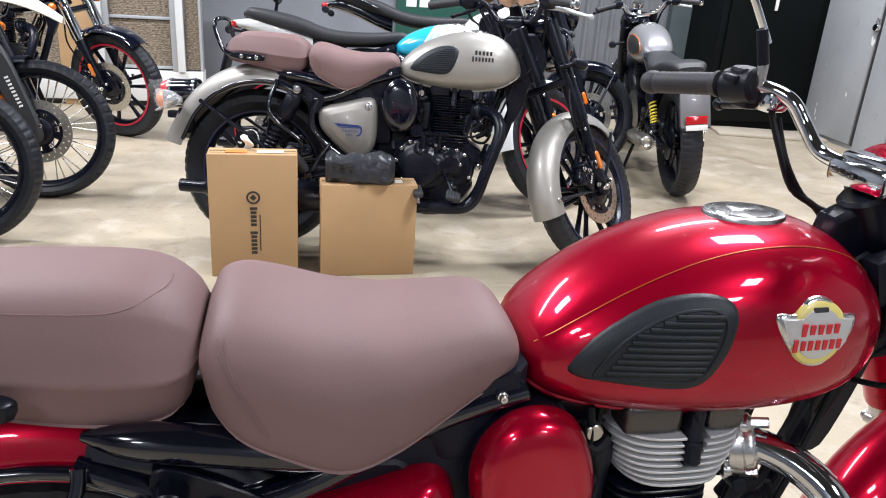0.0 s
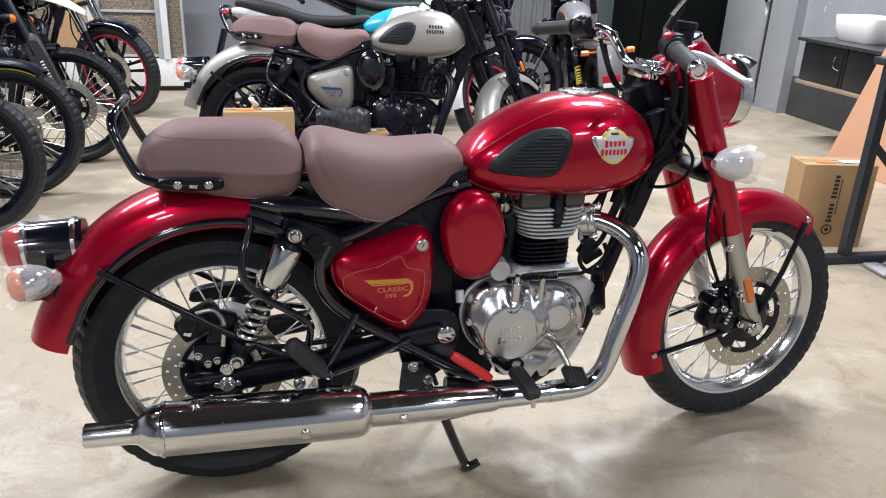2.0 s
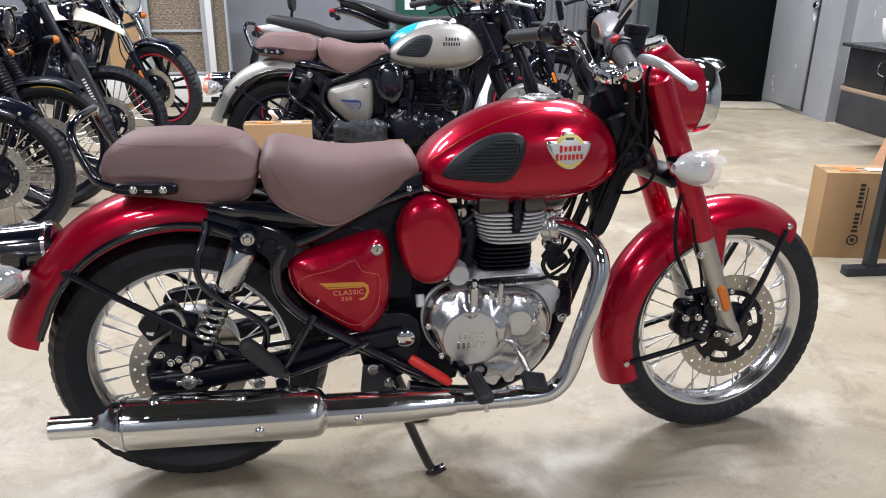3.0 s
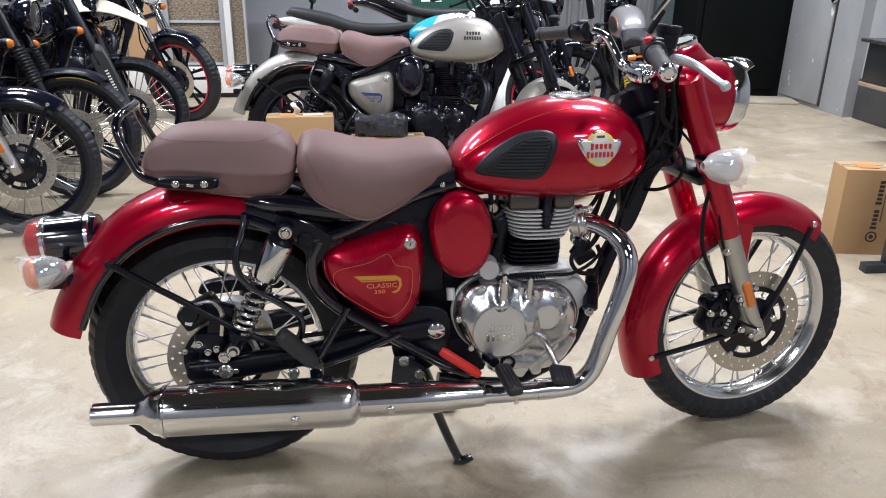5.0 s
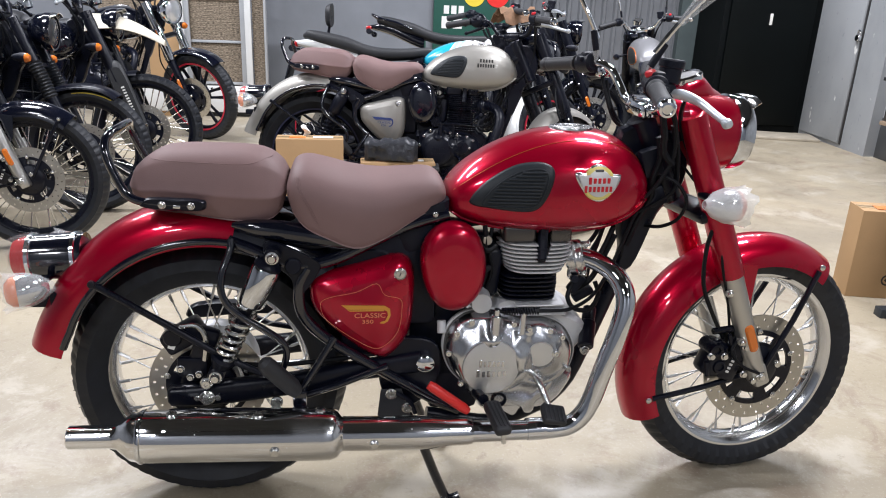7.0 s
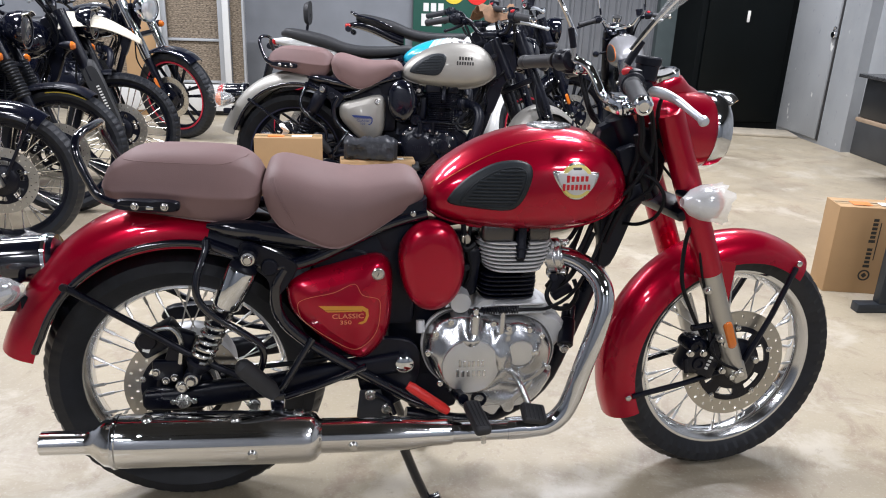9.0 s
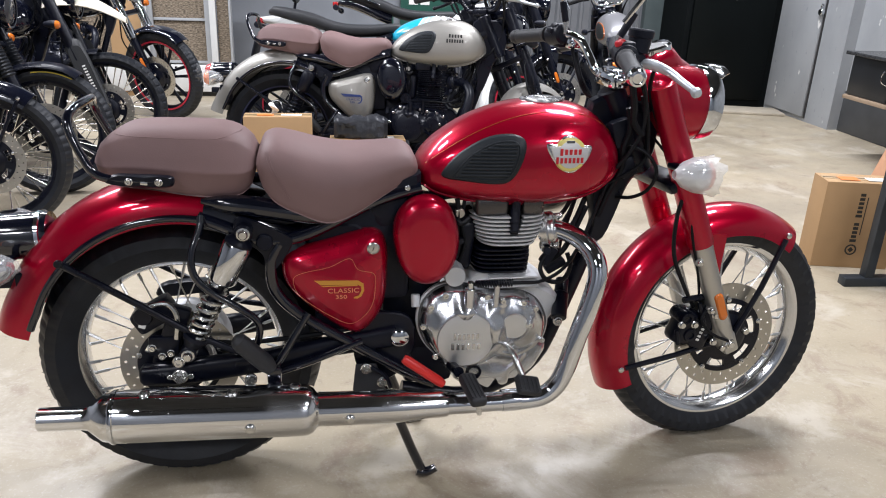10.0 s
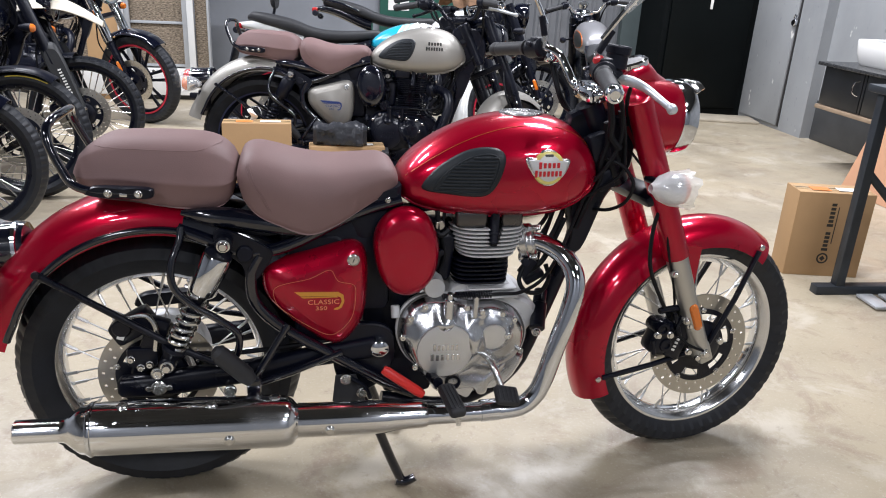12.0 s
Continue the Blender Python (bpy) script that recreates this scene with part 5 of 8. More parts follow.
        bolts(rail, [(-0.068, -0.142, 0.799), (-0.008, -0.142, 0.797)], 0.0065)
        bm = B()
        block(bm, pose(-0.038, -0.141, 0.795, 0, 6, 0), 0.016, 0.006, 0.008, 0.002)
        part("rail_clip", bm, BOLT, rail)


def rear_parts(root, o):
    if o["rear"] == "classic":
        bm = B()
        prof = arch(0.357, 0.446, 0.104, 16, 2.5)

        def grow(t):
            return -0.030 * max(0.0, (t - 0.35) / 0.65) ** 1.5 + 0.012 * max(0.0, (t - 0.9) / 0.1)
        mudguard(bm, REAR, prof, 79, 165, 34, 0.003, lambda u: grow((39 + 86 * u) / 125))
        guard = part("rear_mudguard", bm, o["guard"], root)
        bm = B()
        mudguard(bm, REAR, arch(0.352, 0.450, 0.108, 16, 2.5), 40, 79.5, 16, 0.003, lambda u: grow(39 * u / 125))
        part("guard_front", bm, BLACK_GLOSS, guard, "black front end of the mudguard")
        for s in (-1, 1):
            bm = B()
            pts = []
            for k in range(41):
                t = k / 40
                a = radians(58 + 102 * t)
                r = 0.373 - 0.014 * t * t + grow((58 + 102 * t - 40) / 125) + (0.010 if t < 0.1 else 0)
                pts.append((REAR.x + r * math.cos(a), s * 0.108, REAR.z + r * math.sin(a)))
            tube(bm, pts, 0.0085, 10)
            part("guard_rail", bm, BLACK_GLOSS, root, "black tube round the mudguard's edge")
            # stay from the guard to the swingarm area
            bm = B()
            tube(bm, [(-0.236, 0.116 * s, 0.610), (-0.10, 0.126 * s, 0.525), (0.04, 0.140 * s, 0.437), (0.12, 0.142 * s, 0.395), (0.20, 0.145 * s, 0.378)], 0.008, 10)
            rod(bm, (-0.236, 0.118 * s, 0.612), (-0.236, 0.128 * s, 0.612), 0.009, 10)
            part("guard_stay", bm, BLACK_SATIN, root)
        # saree guard loop
        bm = B()
        tube(bm, [(0.068, -0.118, 0.715), (0.066, -0.128, 0.690), (0.048, -0.150, 0.640), (0.050, -0.158, 0.590), (0.085, -0.160, 0.548), (0.14, -0.160, 0.510), (0.178, -0.160, 0.478), (0.185, -0.158, 0.445), (0.170, -0.152, 0.400), (0.155, -0.145, 0.385)], 0.0085, 10, 4)
        part("leg_loop", bm, BLACK_GLOSS, root)
        for s in (-1, 1):
            bm = B()
            tube(bm, [(0.07, 0.100 * s, 0.742), (0.12, 0.108 * s, 0.738), (0.20, 0.110 * s, 0.728), (0.30, 0.108 * s, 0.708), (0.37, 0.10 * s, 0.69)], [0.006, 0.020, 0.024, 0.020, 0.010], 14, 4)
            part("rail_cover", bm, BLACK_GLOSS, root)
        # tail lamp
        bm = B()
        ax = along((-0.276, 0, 0.642), (-1, 0, -0.06))
        lathe(bm, [(0.030, 0.0), (0.052, 0.002), (0.054, 0.012), (0.054, 0.112), (0.050, 0.114)], ax, 32)
        lamp = part("tail_lamp", bm, BLACK_GLOSS, root, "black round tail lamp with chrome rings")
        for h in (0.014, 0.112):
            bm = B()
            lathe(bm, [(0.054, h), (0.0575, h + 0.002), (0.0575, h + 0.010), (0.054, h + 0.012), (0.05, h + 0.006)], ax, 32, closed=True)
            part("ring", bm, CHROME, lamp)
        bm = B()
        lathe(bm, [(0.050, 0.124), (0.050, 0.139), (0.044, 0.156), (0.025, 0.168), (0.0, 0.171)], ax, 32)
        part("lens", bm, RED_LENS, lamp, "red lens wrapped in film" if o["rear_film"] else "red lens")
        if o["rear_film"]:
            bm = B()
            rng = random.Random(21)
            rows = []
            for k in range(28):
                q = 2 * math.pi * k / 28
                f = rng.uniform(-1, 1)
                rows.append([ax @ Vector(((r + 0.004 * f * (i > 1)) * math.cos(q), (r + 0.004 * f * (i > 1)) * math.sin(q), h + 0.008 * f * (i > 3))) for i, (r, h) in enumerate(((0.0585, 0.108), (0.060, 0.122), (0.056, 0.146), (0.050, 0.166), (0.042, 0.186), (0.050, 0.205)))])
            sheet(bm, rows + [rows[0]])
            part("film", bm, film_material(0.07), lamp, "clear crumpled protective film")
        for s in (-1, 1):
            bm = B()
            rod(bm, (-0.345, 0.02 * s, 0.606), (-0.352, 0.13 * s, 0.608), 0.008, 10)
            stem = part("indicator_stem", bm, BLACK_SATIN, root)
            indicator(stem, Vector((-0.368, 0.150 * s, 0.610)), Vector((-1, 0.40 * s, -0.03)), 0.036, wrapped=o["rear_film"])
        bm = B()
        block(bm, pose(-0.335, 0, 0.52), 0.02, 0.16, 0.11, 0.004)
        part("plate_holder", bm, BLACK_PLASTIC, root)
        bm = B()
        block(bm, pose(-0.37, -0.03, 0.545), 0.06, 0.05, 0.03, 0.006)
        part("tail_bracket", bm, BLACK_PLASTIC, root)
    else:
        bm = B()
        mudguard(bm, REAR, arch(0.36, 0.385, 0.075, 10, 3), 50, 118, 20, 0.003)
        part("rear_mudguard", bm, o["guard"], root)
        bm = B()
        dz = o.get("seat_drop", 0.0)
        seat_loft(bm, [(-0.26, 0.87 - dz), (-0.1, 0.89 - dz), (0.15, 0.82 - dz * 0.7)], [(-0.26, 0.84 - dz), (-0.1, 0.80 - dz), (0.15, 0.74 - dz * 0.5)], [(-0.26, 0.04), (-0.18, 0.085), (0.15, 0.10)], -0.26, 0.15, 3, 3, 0.5, 10)
        part("tail_panel", bm, o["side"], root)
        if o.get("tail_rail"):
            bm = B()
            near = [(0.06, -0.125, 0.90), (-0.06, -0.135, 0.945), (-0.16, -0.135, 0.965), (-0.22, -0.115, 0.99), (-0.235, -0.06, 1.0)]
            tube(bm, near + [(x, -y, z) for x, y, z in reversed(near)], 0.011, 10, 4)
            part("grab_rail", bm, BLACK_GLOSS, root, "black tubular grab rail")
        bm = B()
        block(bm, pose(-0.262, 0, 0.845 - dz), 0.04, 0.13, 0.035, 0.01)
        part("tail_lamp", bm, RED_LENS, root, "red tail lamp")
        bm = B()
        block(bm, pose(-0.31, 0, 0.62, 0, 14, 0), 0.012, 0.17, 0.27, 0.01)
        holder = part("plate_holder", bm, o.get("holder", SILVER), root, "grey number plate bracket")
        bm = B()
        block(bm, pose(-0.357, 0.0, 0.535, 0, 14, 0), 0.006, 0.12, 0.045, 0.002)
        part("reflector", bm, RED_LENS, holder, "red reflector")
        bm = B()
        block(bm, pose(-0.367, 0.0, 0.495, 0, 14, 0), 0.006, 0.12, 0.03, 0.002)
        part("white_strip", bm, WHITE_PAINT, holder)
        for s in (-1, 1):
            bm = B()
            rod(bm, (-0.23, 0.03 * s, 0.815 - dz), (-0.245, 0.16 * s, 0.815 - dz), 0.007, 8)
            rod(bm, (-0.245, 0.13 * s, 0.815 - dz), (-0.245, 0.185 * s, 0.815 - dz), 0.02, 12)
            part("indicator", bm, ORANGE if o.get("amber") else BLACK_PLASTIC, root, "amber indicator" if o.get("amber") else "")


def indicator(stem, p, d, r, wrapped=True, amber=False, cover=0.24):
    bm = B()
    lathe(bm, [(0.0, -0.052), (0.010, -0.05), (r * 0.7, -0.034), (r * 0.95, -0.012), (r, 0.006), (r * 0.98, 0.012)], along(p, d), 24)
    part("indicator_body", bm, CHROME if wrapped else BLACK_PLASTIC, stem)
    bm = B()
    lathe(bm, [(r * 0.96, 0.012), (r * 0.92, 0.022), (r * 0.6, 0.034), (0.0, 0.038)], along(p, d), 24)
    part("lens", bm, material_orange_clear() if wrapped else (ORANGE if amber else SMOKE_LENS), stem)
    if wrapped:
        # loose film pulled over the lamp, frayed at its mouth
        bm = B()
        rng = random.Random(int(1000 * (p.x + 3)))
        rows = []
        m = along(p, d)
        seg = 26
        prof = [(0.010, -0.062), (0.016, -0.052), (r * 0.80, -0.036), (r * 1.06, -0.010), (r * 1.12, 0.012), (r * 1.14, 0.026), (r * 1.26, 0.038)]
        for k in range(seg):
            q = 2 * math.pi * k / seg
            f = rng.uniform(-1, 1)
            rows.append([m @ Vector((rr * (1 + 0.05 * f * (i / 6)) * math.cos(q), rr * (1 + 0.05 * f * (i / 6)) * math.sin(q), h + 0.010 * f * (i == 6))) for i, (rr, h) in enumerate(prof)])
        sheet(bm, rows + [rows[0]])
        part("film", bm, film_material(cover), stem, "clear crumpled protective film")


CACHE = {}


def material_orange_clear():
    if "oc" not in CACHE:
        CACHE["oc"] = material("amber_clear_lens", (0.80, 0.20, 0.05), rough=0.15, coat=0.6)
    return CACHE["oc"]


def film_material(cover=0.16):
    key = "film%s" % cover
    if key not in CACHE:
        m = bpy.data.materials.new("clear_film")
        m.use_nodes = True
        nt = m.node_tree
        b = nt.nodes["Principled BSDF"]
        b.inputs["Base Color"].default_value, b.inputs["Roughness"].default_value = (0.9, 0.9, 0.9, 1), 0.18
        n = nt.nodes.new("ShaderNodeTexNoise")
        n.inputs["Scale"].default_value = 28
        bp = nt.nodes.new("ShaderNodeBump")
        bp.inputs["Strength"].default_value, bp.inputs["Distance"].default_value = 0.30, 0.004
        nt.links.new(n.outputs["Fac"], bp.inputs["Height"])
        nt.links.new(bp.outputs["Normal"], b.inputs["Normal"])
        tr = nt.nodes.new("ShaderNodeBsdfTransparent")
        mix = nt.nodes.new("ShaderNodeMixShader")
        mix.inputs[0].default_value = cover
        out = nt.nodes["Material Output"]
        nt.links.new(tr.outputs[0], mix.inputs[1])
        nt.links.new(b.outputs[0], mix.inputs[2])
        nt.links.new(mix.outputs[0], out.inputs["Surface"])
        CACHE[key] = m
    return CACHE[key]


def lettering(text, x, y, z, wide, high):
    """Flat letters on a plane that faces -y, centred at x, z."""
    cu = bpy.data.curves.new("lettering", "FONT")
    cu.body, cu.resolution_u = text, 3
    ob = bpy.data.objects.new("lettering", cu)
    bm = B()
    bm.from_mesh(bpy.data.meshes.new_from_object(ob))
    bpy.data.objects.remove(ob)
    xs, ys = [v.co.x for v in bm.verts], [v.co.y for v in bm.verts]
    sx, sy = wide / (max(xs) - min(xs)), high / (max(ys) - min(ys))
    cx, cy = (max(xs) + min(xs)) / 2, (max(ys) + min(ys)) / 2
    for v in bm.verts:
        v.co = Vector((x + (v.co.x - cx) * sx, y, z + (v.co.y - cy) * sy))
    ends = bmesh.ops.extrude_face_region(bm, geom=list(bm.faces))
    for v in ends["geom"]:
        if isinstance(v, bmesh.types.BMVert):
            v.co.y += 0.0012
    return bm


def side_parts(root, o):
    out = rounded([(0.236, 0.585), (0.244, 0.612), (0.275, 0.628), (0.345, 0.646), (0.425, 0.668), (0.462, 0.664), (0.481, 0.630), (0.483, 0.56), (0.477, 0.492), (0.457, 0.444), (0.422, 0.410), (0.392, 0.411), (0.345, 0.441), (0.289, 0.489), (0.247, 0.538)], 4)
    bm = B()
    dome(bm, out, -0.085, -0.138, 7, 0.30, flat=0.62)
    panel = part("side_panel", bm, o["side"], root, o.get("side_label", ""))
    bm = B()
    lathe(bm, [(0.0145, 0.0), (0.0145, 0.003), (0.0120, 0.005), (0.0115, 0.003), (0.0100, 0.003), (0.0095, 0.0055), (0.0, 0.006)], along((0.446, -0.134, 0.634), (0, -1, 0.05)), 24)
    lock = part("lock", bm, BOLT, panel, "steel side panel lock")
    bm = B()
    block(bm, pose(0.446, -0.1400, 0.6343, 0, 20, 0), 0.0022, 0.001, 0.010, 0.0003, 1)
    part("key_slot", bm, BADGE_DARK, lock)
    line = o["lines"] or BADGE_BLUE
    if o["lines"]:
        bm = B()
        inner = [(0.2635 + (x - 0.236) * 0.759, 0.612 + (z - 0.664) * 0.666) for x, z in rounded([(0.236, 0.585), (0.244, 0.605), (0.275, 0.618), (0.345, 0.634), (0.405, 0.664), (0.430, 0.622), (0.478, 0.605), (0.483, 0.56), (0.476, 0.495), (0.455, 0.452), (0.420, 0.420), (0.390, 0.421), (0.345, 0.450), (0.290, 0.495), (0.248, 0.540)], 4)]
        tube(bm, [(x, -0.1386 + 0.016 * max(0.0, 0.54 - z), z) for x, z in inner], 0.0005, 5, loop=True)
        part("pinstripe", bm, PALE_GOLD, panel)
    # plain winged mark with bars
    bm = B()
    wing = [(0.302, 0.560), (0.430, 0.557), (0.446, 0.548), (0.448, 0.530), (0.440, 0.514), (0.428, 0.508), (0.416, 0.509), (0.420, 0.513), (0.432, 0.516), (0.440, 0.530), (0.438, 0.541), (0.428, 0.546), (0.32, 0.548)]
    plate(bm, [(0.3105 + (x - 0.302) * 0.784, 0.560 + (z - 0.560) * 0.92) for x, z in wing], -0.1375, -0.1396, 0)
    plate(bm, [(0.325, 0.5468), (0.408, 0.5468), (0.410, 0.5440), (0.331, 0.5440)], -0.1375, -0.1396, 0)
    part("winged_mark", bm, MARK_GOLD if o["lines"] else line, panel)
    if o["lines"] or o["badge"] == "text":
        for text, x, z, w, h in (("CLASSIC", 0.3770, 0.5330, 0.072, 0.0115), ("350", 0.3720, 0.5175, 0.026, 0.0095)):
            part("lettering", lettering(text, x, -0.1392, z, w, h), PALE_GOLD if o["lines"] else line, panel)
    for z, x0, n, w, h in () if o["lines"] or o["badge"] == "text" else ((0.533, 0.377, 7, 0.085, 0.013), (0.515, 0.382, 3, 0.032, 0.009)):
        for k in range(n):
            bm = B()
            block(bm, pose(x0 - w / 2 + w * (k + 0.5) / n, -0.1386, z), w / n * 0.62, 0.002, h, 0.0003, 1)
            part("name_bar", bm, line, panel)
    # oval air box cover
    bm = B()
    dome(bm, rounded([(0.494, 0.663), (0.505, 0.713), (0.538, 0.746), (0.578, 0.753), (0.617, 0.736), (0.642, 0.691), (0.651, 0.636), (0.640, 0.581), (0.610, 0.543), (0.571, 0.532), (0.533, 0.549), (0.506, 0.596)], 4), -0.105, -0.145, 7, 0.30, flat=0.55)
    part("air_box_cover", bm, o["cover"], root, o.get("cover_label", ""))
    bm = B()
    dome(bm, rounded([(0.496, 0.663), (0.507, 0.713), (0.540, 0.744), (0.578, 0.749), (0.614, 0.734), (0.639, 0.691), (0.647, 0.636), (0.637, 0.583), (0.608, 0.546), (0.571, 0.536), (0.535, 0.551), (0.508, 0.596)], 4), -0.108, -0.02, 4, 0.2, flat=0.9)
    part("air_box", bm, BLACK_PLASTIC, root)
    bm = B()
    dome(bm, out, -0.086, 0.09, 3, 0.1, flat=0.95)
    part("tool_box", bm, BLACK_PLASTIC, root)
    bm = B()
    block(bm, pose(0.49, -0.06, 0.715, 0, -20, 0), 0.10, 0.06, 0.09, 0.02)
    part("air_duct", bm, BLACK_PLASTIC, root)
    bolts(root, [(0.527, -0.106, 0.768)], 0.0048)
    # reflective bolts on the plates
    bolts(root, [(0.430, -0.130, 0.322), (0.470, -0.128, 0.282), (0.158, -0.146, 0.318), (0.0, -0.150, 0.375)], 0.011)
    bm = B()
    lathe(bm, [(0.021, -0.02), (0.023, 0.0), (0.022, 0.005), (0.015, 0.010), (0.0, 0.011)], along((0.512, -0.122, 0.397), (0, -1, 0)), 24)
    part("pivot_cap", bm, CHROME, root, "chrome swingarm pivot cap")


def front_parts(root, o, S):
    legs = []
    for s in (-1, 1):
        y = 0.098 * s
        lo = Vector((fork_at(0.315), y, 0.315))
        mid = Vector((fork_at(0.607), y, 0.607))
        top = Vector((fork_at(1.0), y, 1.0))
        bm = B()
        tube(bm, [lo, lo.lerp(mid, 0.15), lo.lerp(mid, 0.6), mid], [0.025, 0.0268, 0.0268, 0.029], 22)
        block(bm, pose(lo.x, y, 0.327, 0, -22, 0), 0.042, 0.042, 0.062, 0.008)
        leg = part("fork_leg", bm, o["fork"], root, m=S)
        bm = B()
        if o["gaiter"]:
            prof = []
            L = (top - mid).length * 0.45
            for k in range(24):
                prof.append((0.030 + 0.006 * (k % 2), L * k / 23))
            lathe(bm, [(0.02, 0)] + prof + [(0.02, L)], along(mid, top - mid), 20)
            part("fork_gaiter", bm, RUBBER, root, "ribbed black rubber fork gaiter", m=S)
            bm = B()
            rod(bm, mid + (top - mid) * 0.42, top, 0.025, 18)
            part("fork_tube", bm, o["shroud"], root, m=S)
        else:
            d = (top - mid).normalized()
            L = (top - mid).length
            lathe(bm, [(0.026, -0.004), (0.0325, -0.004), (0.0335, 0.004), (0.0330, L * 0.5), (0.0330, L * 0.8), (0.0335, L if s < 0 else L * 0.82), (0.026, L if s < 0 else L * 0.82 + 0.003), (0.0, L if s < 0 else L * 0.82 + 0.003)], along(mid, d), 26)
            part("fork_cover", bm, o["shroud"], root, m=S)
            if s > 0:
                bm = B()
                rod(bm, mid + d * (L * 0.80), mid + d * (L * 0.97), 0.024, 18)
                part("fork_tube", bm, BLACK_SATIN, root, m=S)
        if s < 0 or True:
            bm = B()
            rp = lo.lerp(mid, 0.42) + Vector((0.0, 0.025 * s, 0))
            d = (mid - lo).normalized()
            out = []
            for k in range(24):
                q = 2 * math.pi * k / 24
                out.append((0.0125 * math.cos(q), 0.028 * math.copysign(1, math.sin(q)) + 0.0125 * math.sin(q)))
            M = Matrix.Translation(rp) @ Matrix.Rotation(-LEG_LEAN, 4, "Y")
            dome(bm, out, 0.0, 0.007 * s, 4, 0.3, M, flat=0.75)
            part("reflector", bm, ORANGE, leg, "amber fork reflector", m=S)
            for f in (0.40, 0.86):
                bm = B()
                lp = lo.lerp(mid, f) + Vector((-0.024, 0.012 * s, -0.006))
                rod(bm, lp + Vector((0.004, -0.012 * s, 0)), lp + Vector((-0.002, 0.010 * s, 0)), 0.010, 12)
                lug = part("fork_lug", bm, o["fork"], leg, m=S)
                bm = B()
                lathe(bm, [(0.0075, 0), (0.0075, 0.004), (0.005, 0.006), (0, 0.006)], along(lp + Vector((-0.001, 0.011 * s, 0)), (0, s, 0)), 8)
                part("bolt", bm, BOLT, leg, m=S)
        bm = B()
        rod(bm, (FRONT.x - 0.020, 0.108 * s, FRONT.z), (FRONT.x - 0.020, 0.126 * s, FRONT.z), 0.015, 6)
        rod(bm, (FRONT.x - 0.020, 0.124 * s, FRONT.z), (FRONT.x - 0.020, 0.133 * s, FRONT.z), 0.009, 12)
        rod(bm, (FRONT.x - 0.042, 0.118 * s, FRONT.z - 0.010), (FRONT.x - 0.042, 0.128 * s, FRONT.z - 0.010), 0.008, 8)
        rod(bm, (FRONT.x + 0.024, 0.112 * s, FRONT.z + 0.032), (FRONT.x + 0.024, 0.126 * s, FRONT.z + 0.032), 0.009, 8)
        part("axle_nut", bm, BOLT, leg, m=S)
    # fork yokes
    for z, wide, deep in ((0.76, 0.22, 0.06), (0.95, 0.14, 0.045)):
        bm = B()
        c = Vector((fork_at(z) - 0.02, 0, z))
        block(bm, Matrix.Translation(c) @ Matrix.Rotation(-RAKE, 4, "Y"), deep, wide, 0.03, 0.01)
        part("fork_yoke", bm, BLACK_SATIN, root, m=S)
    # caliper
    bm = B()
    block(bm, pose(FRONT.x - 0.142, -0.080, FRONT.z + 0.048, 0, 22, 0), 0.060, 0.060, 0.100, 0.018, 3)
    for dx, dz, r in ((-0.150, 0.076, 0.020), (-0.136, 0.030, 0.020)):
        lathe(bm, [(0.0, 0.0), (r, 0.0), (r, 0.052), (r * 0.86, 0.060), (r * 0.5, 0.061), (r * 0.45, 0.056), (0.0, 0.056)], along((FRONT.x + dx, -0.055, FRONT.z + dz), (0, -1, 0)), 22)
    block(bm, pose(FRONT.x - 0.088, -0.094, FRONT.z + 0.045, 0, 22, 0), 0.052, 0.018, 0.125, 0.007)
    rod(bm, (FRONT.x - 0.160, -0.098, FRONT.z + 0.125), (FRONT.x - 0.095, -0.092, FRONT.z + 0.128), 0.009, 10)
    rod(bm, (FRONT.x - 0.118, -0.108, FRONT.z + 0.118), (FRONT.x - 0.098, -0.112, FRONT.z + 0.055), 0.006, 8)
    rod(bm, (FRONT.x - 0.172, -0.105, FRONT.z + 0.045), (FRONT.x - 0.165, -0.105, FRONT.z + 0.005), 0.007, 8)
    cal = part("brake_caliper", bm, BLACK_SATIN, root, "black two-piston front brake caliper", m=S)
    bm = B()
    tube(bm, [(FRONT.x - 0.10, -0.115, FRONT.z + 0.10), (FRONT.x - 0.115, -0.122, FRONT.z + 0.075), (FRONT.x - 0.08, -0.125, FRONT.z + 0.035), (FRONT.x - 0.03, -0.128, FRONT.z + 0.012)], 0.004, 8, 4)
    part("sensor_lead", bm, CABLE, cal, m=S)
    for dx, dz in ((-0.128, 0.060), (-0.165, 0.062), (-0.070, 0.082), (-0.066, 0.006)):
        bm = B()
        lathe(bm, [(0.010, 0), (0.010, 0.004), (0.007, 0.006), (0.007, 0.011), (0, 0.011)], along((FRONT.x + dx, -0.110, FRONT.z + dz), (0, -1, 0)), 12)
        part("bolt", bm, BOLT, cal, m=S)
    for k in range(5):
        bm = B()
        block(bm, pose(FRONT.x - 0.108 + 0.004 * k, -0.1045, FRONT.z + 0.012 + 0.0095 * k, 0, 22, 0), 0.010, 0.002, 0.006, 0.0004, 1)
        part("name_bar", bm, WHITE_PAINT, cal, m=S)
    bm = B()
    for dz, dx in ((0.055, -0.038), (0.10, -0.045), (0.015, -0.03)):
        rod(bm, (FRONT.x + dx - 0.02 - dz * 0.2, -0.095, FRONT.z + dz), (fork_at(FRONT.z + dz), -0.098, FRONT.z + dz + 0.012), 0.012, 10)
    part("caliper_bracket", bm, o["fork"], root, m=S)
    bm = B()
